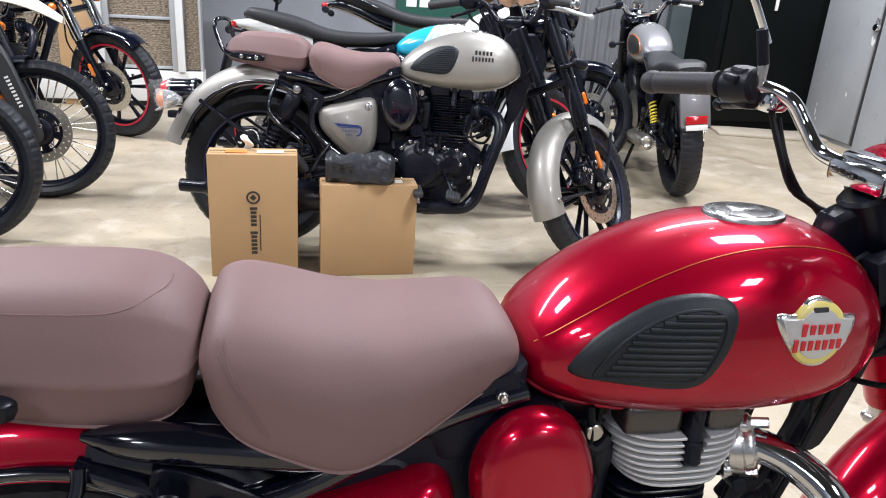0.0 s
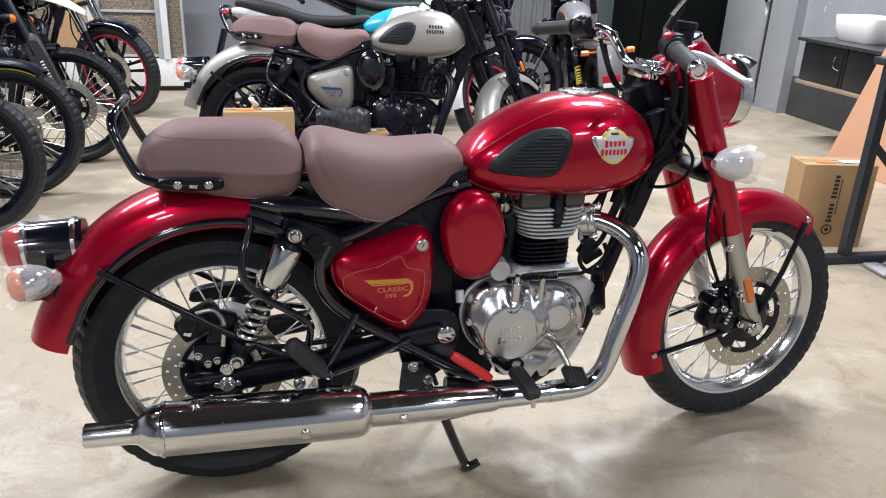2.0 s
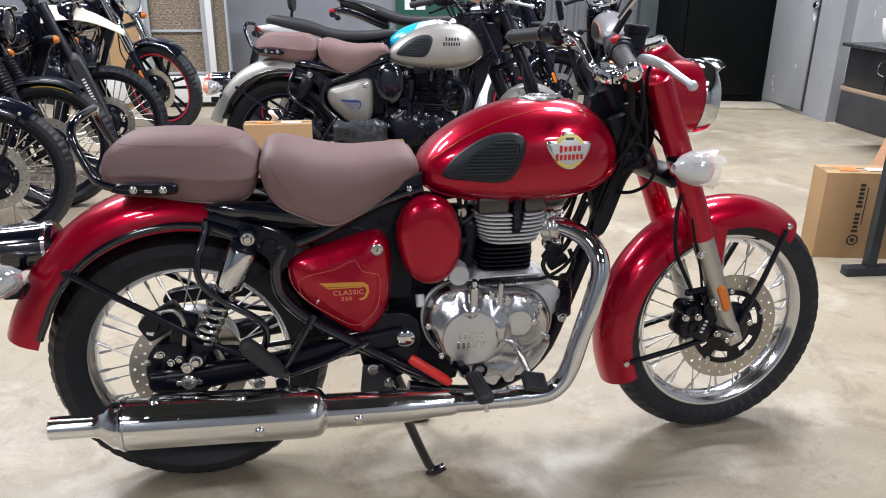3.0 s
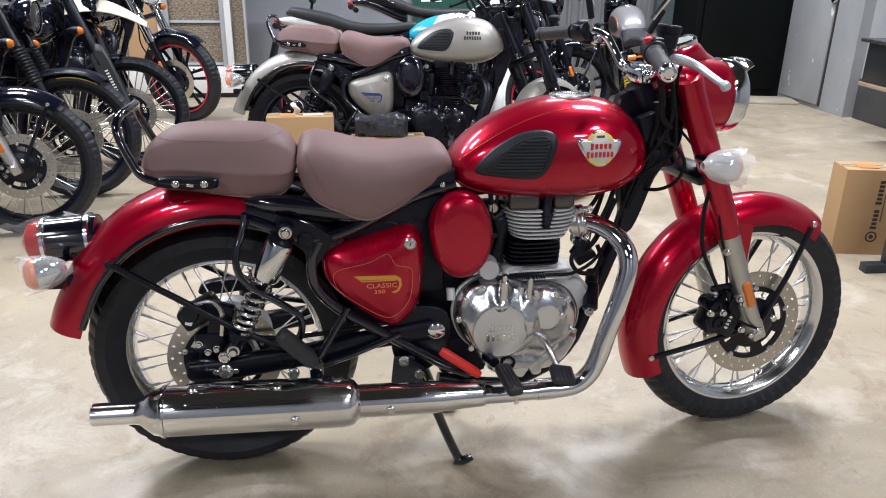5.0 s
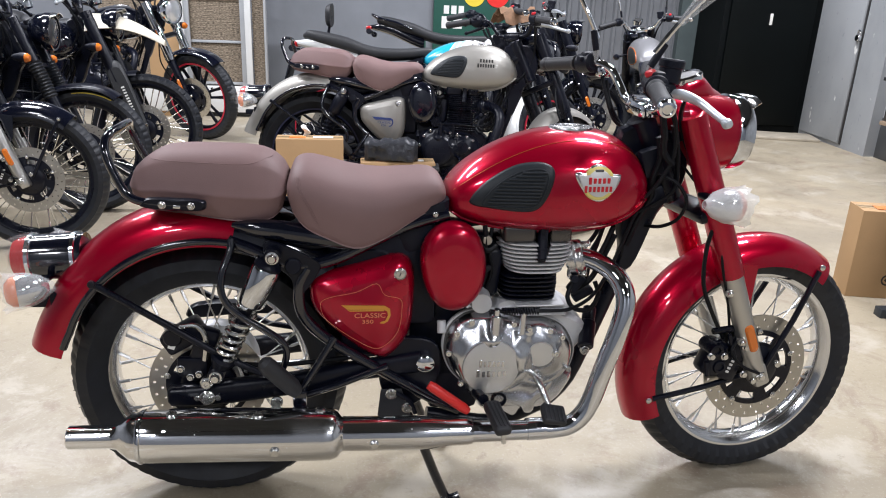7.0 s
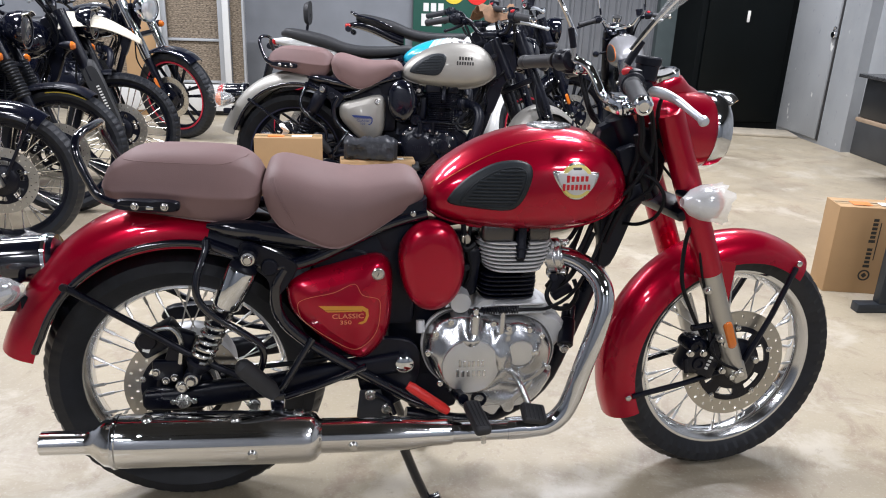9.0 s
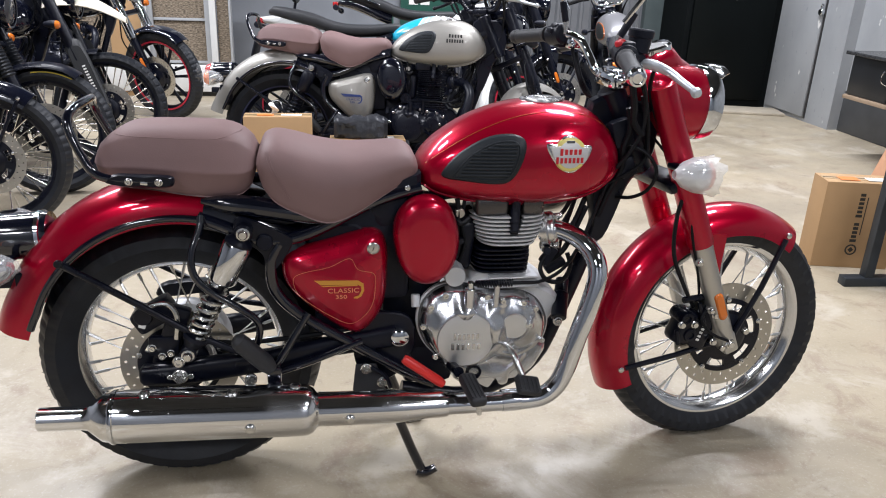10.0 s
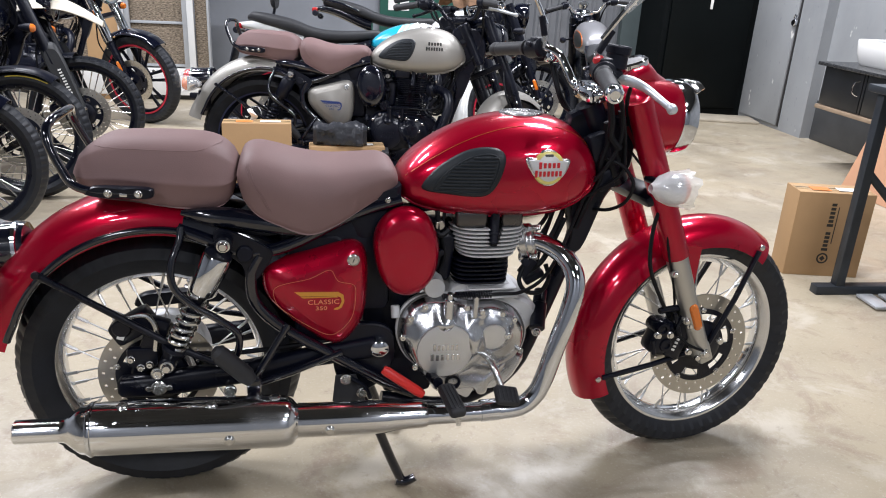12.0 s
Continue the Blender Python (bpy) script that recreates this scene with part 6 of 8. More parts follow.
    tube(bm, [(FRONT.x - 0.12, -0.085, FRONT.z + 0.10), (FRONT.x - 0.17, -0.105, FRONT.z + 0.17), (FRONT.x - 0.215, -0.115, FRONT.z + 0.26), (FRONT.x - 0.215, -0.11, FRONT.z + 0.36), (FRONT.x - 0.20, -0.115, FRONT.z + 0.44), (FRONT.x - 0.225, -0.11, FRONT.z + 0.52), (FRONT.x - 0.28, -0.09, FRONT.z + 0.58), (FRONT.x - 0.32, -0.10, FRONT.z + 0.66), (FRONT.x - 0.34, -0.15, FRONT.z + 0.72)], 0.0052, 8, 5)
    tube(bm, [(FRONT.x - 0.10, -0.08, FRONT.z + 0.11), (FRONT.x - 0.13, -0.10, FRONT.z + 0.20), (FRONT.x - 0.17, -0.118, FRONT.z + 0.30), (FRONT.x - 0.190, -0.118, FRONT.z + 0.40), (FRONT.x - 0.235, -0.105, FRONT.z + 0.48), (FRONT.x - 0.285, -0.07, FRONT.z + 0.55)], 0.0035, 8, 5)
    part("brake_hose", bm, CABLE, root, m=S)
    if o["front_guard"]:
        bm = B()

        def grow(t):
            return 0.010 * max(0.0, (t - 0.45) / 0.55) - 0.006 * max(0.0, (0.15 - t) / 0.15)
        mudguard(bm, FRONT, arch(0.284 if "guard_arc" not in o else 0.325, 0.357, 0.074, 16, 2.05), *o.get("guard_arc", (55, 204)), 50, 0.003, grow)
        guard = part("front_mudguard", bm, o["guard"], root, m=S)
        for s in (-1, 1) if "guard_arc" not in o else ():
            for a, q in (((FRONT.x + 0.015, 0.085 * s, FRONT.z + 0.01), 62), ((FRONT.x - 0.02, 0.085 * s, FRONT.z - 0.005), 193)):
                bm = B()
                r = 0.302
                p = Vector((FRONT.x + r * math.cos(radians(q)), 0.074 * s, FRONT.z + r * math.sin(radians(q))))
                tube(bm, [a, Vector(a).lerp(p, 0.5) + Vector((0, 0.006 * s, 0)), p], 0.0075, 8)
                part("guard_stay", bm, BLACK_SATIN, guard, m=S)
                bm = B()
                lathe(bm, [(0.008, -0.003), (0.008, 0.002), (0.004, 0.004), (0, 0.004)], along(p + Vector((0.012 * math.cos(radians(q)), 0.003 * s, 0.012 * math.sin(radians(q)))), (0, s, 0)), 12)
                part("bolt", bm, BOLT, guard, m=S)
            bm = B()
            plate(bm, [(FRONT.x - 0.105, FRONT.z + 0.30), (FRONT.x - 0.042, FRONT.z + 0.29), (FRONT.x - 0.050, FRONT.z + 0.185), (FRONT.x - 0.064, FRONT.z + 0.178)], 0.073 * s, 0.078 * s, 0.001)
            part("guard_bracket", bm, o["guard"], guard, m=S)
    if o["beak"]:
        bm = B()
        rings = []
        for k in range(17):
            t = k / 16
            x = fork_at(0.80) - 0.09 + 0.43 * t
            z = 0.935 + 0.05 * math.sin(math.pi * min(1, t * 0.8 + 0.12)) - 0.06 * t * t
            w = 0.11 * (1 - 0.75 * t ** 1.6)
            rings.append([Vector((x, w * u, z + (0.105 - 0.075 * t) * (1 - abs(u) ** 2.6) - 0.06)) for u in [-1 + 2 * j / 10 for j in range(11)]])
        sheet(bm, rings)
        bmesh.ops.recalc_face_normals(bm, faces=bm.faces[:])
        bmesh.ops.solidify(bm, geom=bm.faces[:], thickness=0.008)
        part("front_beak", bm, o["beak"], root, "long white front mudguard beak", m=S)
        for s in (-1, 1):
            lo = Vector((fork_at(0.34) + 0.01, 0.105 * s, 0.34))
            hi = Vector((fork_at(0.70) + 0.01, 0.105 * s, 0.70))
            M = Matrix.Translation(lo.lerp(hi, 0.5)) @ Matrix.Rotation(-LEG_LEAN, 4, "Y")
            bm = B()
            dome(bm, rounded([(-0.030, -0.23), (0.036, -0.235), (0.052, -0.05), (0.056, 0.14), (0.036, 0.215), (-0.040, 0.20), (-0.048, 0.0)], 4), 0.0, 0.026 * s, 4, 0.3, M, flat=0.8)
            part("fork_guard", bm, GUARD_PLASTIC, root, "black fork leg guard with pale bars", m=S)
            bm = B()
            dome(bm, rounded_rect(-0.064, 0.0, 0.028, 0.090, 0.010), 0.0, 0.034 * s, 3, 0.3, M, flat=0.8)
            part("reflector", bm, ORANGE, root, "amber fork reflector", m=S)
        for k in range(9):
            bm = B()
            p = Vector((fork_at(0.45 + 0.016 * k) + 0.022, -0.1325, 0.45 + 0.016 * k))
            block(bm, Matrix.Translation(p) @ Matrix.Rotation(-LEG_LEAN, 4, "Y"), 0.018, 0.003, 0.009, 0.0005, 1)
            part("name_bar", bm, WHITE_PAINT, root, m=S)
    # head lamp
    c = Vector((1.175, 0, 0.945))
    ax = along(c, (1, 0, -0.06))
    if o["nacelle"]:
        bm = B()
        rings = []
        for x, w, z0, z1 in ((1.086, 0.030, 0.975, 1.026), (1.092, 0.075, 0.960, 1.040), (1.106, 0.104, 0.945, 1.047), (1.130, 0.112, 0.915, 1.049), (1.155, 0.107, 0.880, 1.049), (1.18, 0.100, 0.862, 1.047), (1.22, 0.093, 0.855, 1.042), (1.250, 0.091, 0.856, 1.039), (1.256, 0.088, 0.858, 1.036)):
            rings.append(section(x, w, z0, z1, 2.2, 2.2, 0.5, 40))
        loft(bm, rings)
        nac = part("headlamp_shell", bm, o["lamp"], root, "headlamp shell that covers the fork top", m=S)
        bm = B()
        rings = [section(x, w, z0, z1, 2.2, 2.2, 0.5, 24) for x, w, z0, z1 in ((1.115, 0.050, 1.02, 1.056), (1.123, 0.062, 1.02, 1.074), (1.150, 0.058, 1.02, 1.086), (1.180, 0.044, 1.02, 1.084), (1.208, 0.028, 1.01, 1.060), (1.238, 0.012, 1.0, 1.044))]
        loft(bm, rings)
        part("peak", bm, o["lamp"], nac, m=S)
        cl = Vector((1.264, 0, 0.947))
    else:
        bm = B()
        lathe(bm, [(0.0, -0.02), (0.05, -0.01), (0.085, 0.03), (0.095, 0.075), (0.095, 0.085)], ax, 32)
        nac = part("headlamp_shell", bm, o["lamp"], root, m=S)
        cl = Vector((1.252, 0, 0.939))
    ax = along(cl, (1, 0, -0.05))
    bm = B()
    lathe(bm, [(0.090, -0.016), (0.0955, -0.014), (0.0970, -0.008), (0.0970, 0.018), (0.0925, 0.028), (0.084, 0.027), (0.084, -0.012)], ax, 40, closed=True)
    bright = o["wrapped"] or o.get("bright_lamp")
    rim = part("headlamp_rim", bm, CHROME if bright else BLACK_GLOSS, nac, "chrome headlamp rim" if bright else "", m=S)
    bm = B()
    lathe(bm, [(0.086, 0.012), (0.080, 0.020), (0.06, 0.030), (0.03, 0.035), (0.0, 0.037)], ax, 40)
    part("lens", bm, LENS if o["wrapped"] or o.get("bright_lamp") else SMOKE_LENS, nac, m=S)
    bm = B()
    rings = []
    for h, r in ((0.020, 0.0960), (0.026, 0.0990), (0.040, 0.1000), (0.054, 0.0985)):
        rings.append([ax @ Vector((r * math.cos(q), r * math.sin(q), h + 0.0)) for q in [radians(90 + (a - 90) * (1.0 - 9.0 * max(0.0, h - 0.026))) for a in range(45, 136, 5)]])
    mloc = ax.to_3x3()
    up_axis = mloc @ Vector((0, 1, 0))
    sheet(bm, rings)
    if up_axis.z < 0.5:
        turn = 90 if (mloc @ Vector((-1, 0, 0))).z > 0.5 else (-90 if (mloc @ Vector((1, 0, 0))).z > 0.5 else 180)
        bmesh.ops.rotate(bm, cent=cl, matrix=Matrix.Rotation(radians(turn), 3, mloc @ Vector((0, 0, 1))), verts=bm.verts[:])
    bmesh.ops.recalc_face_normals(bm, faces=bm.faces[:])
    bmesh.ops.solidify(bm, geom=bm.faces[:], thickness=0.003)
    part("headlamp_peak", bm, PEAK_STEEL, nac, "chromed headlamp peak", m=S)
    # front indicators
    for s in (-1, 1):
        bm = B()
        x0 = fork_at(0.812)
        rod(bm, (x0 - 0.03, 0.10 * s, 0.812), (x0 - 0.022, 0.168 * s, 0.808), 0.010, 12)
        stem = part("indicator_stem", bm, BLACK_SATIN, root, m=S)
        ip = S @ Vector((x0 - 0.008, 0.186 * s, 0.803))
        indicator(stem, ip, S.to_3x3() @ Vector((1, 0, -0.05)), 0.039 if o["wrapped"] else 0.025, wrapped=o["wrapped"], amber=o.get("amber", False), cover=0.52)


def bar_parts(root, o, S):
    # the bar stands level, turned with the fork
    mid = Vector((0.985, 0, 1.05))
    turn = S.to_euler().z
    level = Matrix.Translation(mid + Vector((0.012, 0, 0))) @ Matrix.Rotation(turn * 1.1, 4, "Z") @ Matrix.Rotation(-o.get("lean", 0.0) * -1, 4, "X") @ Matrix.Translation(-mid)

    def put(name, bm, mat, parent, label=""):
        return part(name, bm, mat, parent, label, m=level)
    half = [(1.025, 0.0, 1.010), (1.025, 0.06, 1.010), (1.022, 0.095, 1.018), (1.014, 0.122, 1.048), (0.998, 0.146, 1.080), (0.965, 0.195, 1.092), (0.932, 0.27, 1.080), (0.912, 0.335, 1.070)]
    pts = [(x, -y, z) for x, y, z in reversed(half[1:])] + half
    bm = B()
    tube(bm, pts, 0.0112, 14, 5)
    bar = put("handlebar", bm, o["bar"], root, "chrome handlebar" if o["bar"] is CHROME else "")
    bm = B()
    block(bm, pose(1.025, 0, 1.005), 0.05, 0.10, 0.035, 0.01)
    block(bm, pose(1.03, 0, 1.025), 0.035, 0.08, 0.014, 0.005)
    put("bar_clamp", bm, o["bar"], bar)
    for s in (-1, 1):
        back = 0.014 if s < 0 else 0.0
        a, b = Vector((0.944 - back, 0.235 * s, 1.085)), Vector((0.908 - back, 0.352 * s, 1.067))
        bm = B()
        L = (b - a).length
        prof = [(0.0115, 0.0), (0.020, 0.0), (0.020, 0.006), (0.0175, 0.010)]
        for k in range(9):
            prof += [(0.0172, 0.014 + 0.012 * k), (0.0178, 0.018 + 0.012 * k)]
        prof += [(0.0178, L - 0.006), (0.0165, L), (0.0115, L)]
        lathe(bm, prof, along(a, b - a), 22)
        put("grip", bm, GRIP_RUBBER, bar, "grey-black ribbed rubber grip")
        bm = B()
        d = (b - a).normalized()
        lathe(bm, [(0.0115, -0.002), (0.0165, 0.0), (0.019, 0.006), (0.019, 0.016), (0.016, 0.024), (0.011, 0.026), (0.0095, 0.022), (0.0, 0.022)], along(b, d), 24)
        put("bar_end", bm, CHROME if s < 0 else GRIP_RUBBER, bar, "chrome bar end" if s < 0 else "")
        # switch housing
        bm = B()
        c = Vector((0.960 - back * 1.2, 0.205 * s, 1.088))
        rod(bm, c - d * 0.028, c + d * 0.030, 0.026, 20, 0.006)
        block(bm, Matrix.Translation(c + Vector((0.012, 0, -0.018))), 0.035, 0.045, 0.03, 0.008)
        block(bm, Matrix.Translation(c + Vector((0.0, 0, 0.018))), 0.035, 0.035, 0.022, 0.008)
        put("switch_housing", bm, BLACK_PLASTIC, bar)
        bm = B()
        if s < 0:
            lathe(bm, [(0.012, 0), (0.0125, 0.006), (0.010, 0.010), (0.0, 0.011)], along(c + Vector((-0.012, 0.0, 0.020)), (-0.4, 0, 1)), 18)
            put("kill_switch", bm, BADGE_RED, bar, "red kill switch")
        else:
            block(bm, Matrix.Translation(c + Vector((-0.022, 0, 0.01))), 0.012, 0.03, 0.014, 0.004)
            put("switch_rocker", bm, BLACK_PLASTIC, bar)
        # lever with its ball end
        bm = B()
        p0 = Vector((0.996, 0.170 * s, 1.066))
        pts = [p0, (1.016, 0.200 * s, 1.066), (1.032, 0.24 * s, 1.058), (1.036, 0.295 * s, 1.044), (1.034, 0.345 * s, 1.034)]
        tube(bm, pts, [0.010, 0.012, 0.0095, 0.008, 0.0075], 12, 4)
        lathe(bm, [(0.0, -0.012), (0.008, -0.009), (0.0115, 0.0), (0.008, 0.009), (0.0, 0.012)], along((1.034, 0.350 * s, 1.033), (0, s, 0)), 16)
        put("lever", bm, LEVER if s < 0 else BLACK_SATIN, bar, "blue-grey alloy lever in film" if s < 0 else "black clutch lever")
        bm = B()
        block(bm, pose(0.988, 0.168 * s, 1.072), 0.04, 0.035, 0.03, 0.008)
        put("lever_clamp", bm, BLACK_SATIN if s < 0 else o["bar"], bar)
        if o["mirrors"]:
            bm = B()
            e = Vector((0.968 - back * 2, 0.178 * s, 1.092))
            rod(bm, e, e + Vector((0.0, 0, 0.035)), 0.008, 8)
            put("mirror_bolt", bm, BOLT, bar)
            bm = B()
            rod(bm, e + Vector((0, 0, 0.03)), e + Vector((-0.010 if s > 0 else 0.026, 0.006 * s, 0.080)), 0.0085, 12)
            put("mirror_boot", bm, BLACK_PLASTIC, bar)
            bm = B()
            tube(bm, [e + Vector((0.004, 0.004 * s, 0.06)), e + Vector((-0.03 if s > 0 else 0.05, 0.02 * s, 0.13)), e + Vector((-0.065 if s > 0 else 0.10, 0.05 * s, 0.20)), e + Vector((-0.08 if s > 0 else 0.125, 0.08 * s, 0.25))], 0.0055, 8, 4)
            put("mirror_stem", bm, CHROME, bar)
            if s < 0 and o["wrapped"]:
                bm = B()
                tube(bm, [e + Vector((0.045, -0.02, 0.12)), e + Vector((0.07, -0.03, 0.155)), e + Vector((0.10, -0.05, 0.20)), e + Vector((0.125, -0.08, 0.25))], [0.007, 0.013, 0.022, 0.026], 14, 3)
                put("film", bm, film_material(), bar, "clear protective film round the mirror stem")
            bm = B()
            lathe(bm, [(0.0, -0.018), (0.03, -0.015), (0.052, -0.004), (0.054, 0.004), (0.050, 0.007), (0.0, 0.007)], along(e + Vector((-0.09 if s > 0 else 0.13, 0.10 * s, 0.29)), (-1, 0, 0.1)), 28)
            put("mirror", bm, CHROME, bar, "round chrome mirror")
    # brake fluid reservoir on the right
    bm = B()
    lathe(bm, [(0.020, -0.022), (0.024, -0.020), (0.025, 0.010), (0.028, 0.012), (0.0285, 0.026), (0.026, 0.029), (0.012, 0.029), (0.011, 0.027), (0.0, 0.027)], along((1.004, -0.150, 1.108), (0.1, 0, 1)), 26)
    put("brake_reservoir", bm, BLACK_PLASTIC, bar, "round black brake fluid reservoir")
    # instruments
    bm = B()
    lathe(bm, [(0.036, -0.03), (0.042, -0.005), (0.042, 0.006), (0.037, 0.010), (0.035, 0.006), (0.0, 0.005)], along((1.128, 0, 1.078), (-0.35, 0, 1)), 32)
    dial = put("speedometer", bm, CHROME, root, "chrome-rimmed round speedometer")
    bm = B()
    lathe(bm, [(0.0, 0.0065), (0.034, 0.0065), (0.034, 0.004), (0.0, 0.004)], along((1.128, 0, 1.078), (-0.35, 0, 1)), 28)
    put("dial", bm, BADGE_DARK, dial)
    for pts, r in (([(0.985, 0.165, 1.065), (0.992, 0.135, 1.01), (1.010, 0.112, 0.955), (1.045, 0.085, 0.925), (1.05, 0.05, 0.86), (1.0, 0.04, 0.78)], 0.0052),
                   ([(0.995, 0.155, 1.05), (1.002, 0.125, 0.99), (1.030, 0.100, 0.940), (1.070, 0.070, 0.92), (1.10, 0.04, 0.88)], 0.0045),
                   ([(0.985, -0.17, 1.07), (1.04, -0.14, 1.00), (1.06, -0.115, 0.90), (1.02, -0.09, 0.81), (0.98, -0.05, 0.77)], 0.005),
                   ([(0.99, -0.165, 1.065), (1.05, -0.13, 0.98), (1.085, -0.105, 0.88), (1.08, -0.10, 0.82), (1.02, -0.06, 0.76)], 0.0045)):
        bm = B()
        tube(bm, pts, r, 8, 5)
        put("bar_cable", bm, CABLE, root)
    if o["wrapped"]:
        for pts, r in (([(1.03, -0.13, 1.02), (1.045, -0.125, 0.965), (1.055, -0.11, 0.92), (1.085, -0.10, 0.89)], 0.0085),
                       ([(1.075, -0.10, 0.98), (1.09, -0.095, 0.93), (1.105, -0.085, 0.88), (1.11, -0.07, 0.82)], 0.006),
                       ([(1.050, -0.085, 0.95), (1.062, -0.080, 0.90), (1.052, -0.075, 0.85), (1.060, -0.060, 0.80), (1.040, -0.045, 0.74), (1.02, -0.035, 0.67)], 0.0075),
                       ([(1.065, -0.08, 0.86), (1.10, -0.105, 0.845), (1.125, -0.115, 0.805), (1.120, -0.095, 0.755), (1.095, -0.06, 0.725), (1.07, -0.02, 0.715)], 0.0045),
                       ([(1.08, 0.06, 0.94), (1.06, 0.045, 0.86), (1.03, 0.04, 0.76), (1.0, 0.035, 0.66)], 0.007)):
            bm = B()
            tube(bm, pts, r, 8, 5)
            part("head_cable", bm, CABLE, root)
        bm = B()
        block(bm, pose(1.050, -0.055, 0.885, 0, -18, 0), 0.05, 0.035, 0.07, 0.010)
        block(bm, pose(1.075, -0.050, 0.80, 0, -25, 0), 0.045, 0.03, 0.05, 0.008)
        part("connector_box", bm, BLACK_PLASTIC, root)


def control_parts(root, o):
    # rider's foot peg
    bm = B()
    c = pose(0.652, -0.245, 0.335, 0, 0, 0)
    tube(bm, [(0.638, -0.14, 0.325), (0.645, -0.20, 0.338)], 0.013, 12)
    part("peg_hinge", bm, BLACK_SATIN, root)
    bm = B()
    block(bm, Matrix.Translation((0.668, -0.258, 0.322)) @ Matrix.Rotation(radians(10), 4, "X") @ Matrix.Rotation(radians(8), 4, "Z"), 0.040, 0.105, 0.026, 0.010, 3)
    peg = part("foot_peg", bm, GRIP_RUBBER, root, "black rubber foot peg")
    for k in range(4):
        bm = B()
        block(bm, Matrix.Translation((0.654 + 0.009 * k, -0.261, 0.3345)) @ Matrix.Rotation(radians(10), 4, "X") @ Matrix.Rotation(radians(8), 4, "Z"), 0.005, 0.085, 0.004, 0.001, 1)
        part("rib", bm, GRIP_RUBBER, peg)
    bm = B()
    rod(bm, (0.674, -0.300, 0.310), (0.676, -0.303, 0.282), 0.006, 8)
    part("peg_feeler", bm, BOLT, peg)
    # brake pedal: a bent chrome arm and a rubber pad
    bm = B()
    tube(bm, [(0.765, -0.12, 0.372), (0.780, -0.150, 0.370), (0.790, -0.178, 0.352), (0.805, -0.205, 0.315)], 0.008, 10, 4)
    pedal = part("brake_pedal", bm, BOLT if o["engine"] == "alloy" else BLACK_SATIN, root)
    bm = B()
    block(bm, Matrix.Translation((0.812, -0.225, 0.305)) @ Matrix.Rotation(radians(28), 4, "X") @ Matrix.Rotation(radians(16), 4, "Y"), 0.062, 0.050, 0.020, 0.007, 3)
    pad = part("pedal_pad", bm, GRIP_RUBBER, pedal, "ribbed rubber pedal pad")
    for k in range(5):
        bm = B()
        block(bm, Matrix.Translation((0.790 + 0.011 * k, -0.2302, 0.3206 - 0.0032 * k)) @ Matrix.Rotation(radians(28), 4, "X") @ Matrix.Rotation(radians(16), 4, "Y"), 0.005, 0.042, 0.004, 0.001, 1)
        part("rib", bm, GRIP_RUBBER, pad)
    # passenger peg, folded up on its triangular bracket
    bm = B()
    tube(bm, [(0.295, -0.128, 0.475), (0.245, -0.145, 0.395), (0.215, -0.150, 0.350)], 0.009, 10)
    tube(bm, [(0.42, -0.125, 0.395), (0.30, -0.140, 0.355), (0.22, -0.150, 0.335)], 0.009, 10)
    block(bm, pose(0.213, -0.155, 0.335), 0.035, 0.03, 0.045, 0.008)
    part("peg_bracket", bm, BLACK_GLOSS, root)
    bm = B()
    tube(bm, [(0.207, -0.180, 0.362), (0.197, -0.185, 0.378), (0.150, -0.205, 0.438), (0.140, -0.208, 0.452), (0.134, -0.209, 0.458)], [0.016, 0.021, 0.021, 0.019, 0.010], 14)
    part("passenger_peg", bm, GRIP_RUBBER, root, "black rubber passenger peg, folded up")
    if o["engine"] == "alloy":
        bm = B()
        tube(bm, [(0.516, -0.165, 0.363), (0.526, -0.168, 0.357), (0.602, -0.170, 0.300), (0.614, -0.170, 0.290)], [0.010, 0.0125, 0.0125, 0.010], 14)
        part("red_sleeve", bm, HANDLE_RED, root, "bright red rubber sleeve over a lever")
    # rear caliper and hose
    bm = B()
    block(bm, pose(-0.055, -0.085, 0.47, 0, -30, 0), 0.10, 0.055, 0.055, 0.012)
    rod(bm, (-0.075, -0.12, 0.475), (-0.075, -0.08, 0.475), 0.022, 14)
    block(bm, pose(-0.01, -0.10, 0.44, 0, 20, 0), 0.05, 0.03, 0.11, 0.008)
    block(bm, pose(-0.035, -0.110, 0.40, 0, 0, 0), 0.07, 0.02, 0.05, 0.008)
    cal = part("rear_caliper", bm, BLACK_SATIN, root, "black rear brake caliper")
    bm = B()
    block(bm, pose(-0.078, -0.118, 0.455, 0, 20, 0), 0.016, 0.003, 0.013, 0.001, 1)
    part("sticker", bm, WHITE_PAINT, cal)
    bolts(cal, [(-0.06, -0.122, 0.40), (-0.04, -0.122, 0.378), (-0.02, -0.122, 0.385)], 0.007)
    bm = B()
    tube(bm, [(-0.06, -0.11, 0.50), (-0.02, -0.115, 0.505), (0.0, -0.12, 0.475), (-0.005, -0.122, 0.42)], 0.006, 8, 4)
    part("hose", bm, BOLT, cal)
    bm = B()
    tube(bm, [(0.05, -0.10, 0.40), (0.15, -0.105, 0.395), (0.28, -0.105, 0.405), (0.42, -0.10, 0.42)], 0.006, 8, 4)
    part("brake_line", bm, CABLE, root)


YAW, LEAN_LEFT = 1.2, 1.7
motorcycle("glossy candy-red classic motorcycle with brown seats and chrome exhaust", dict(lean=radians(LEAN_LEFT)), pose(0, 0, 0, -LEAN_LEFT, 0, YAW), 5.0)

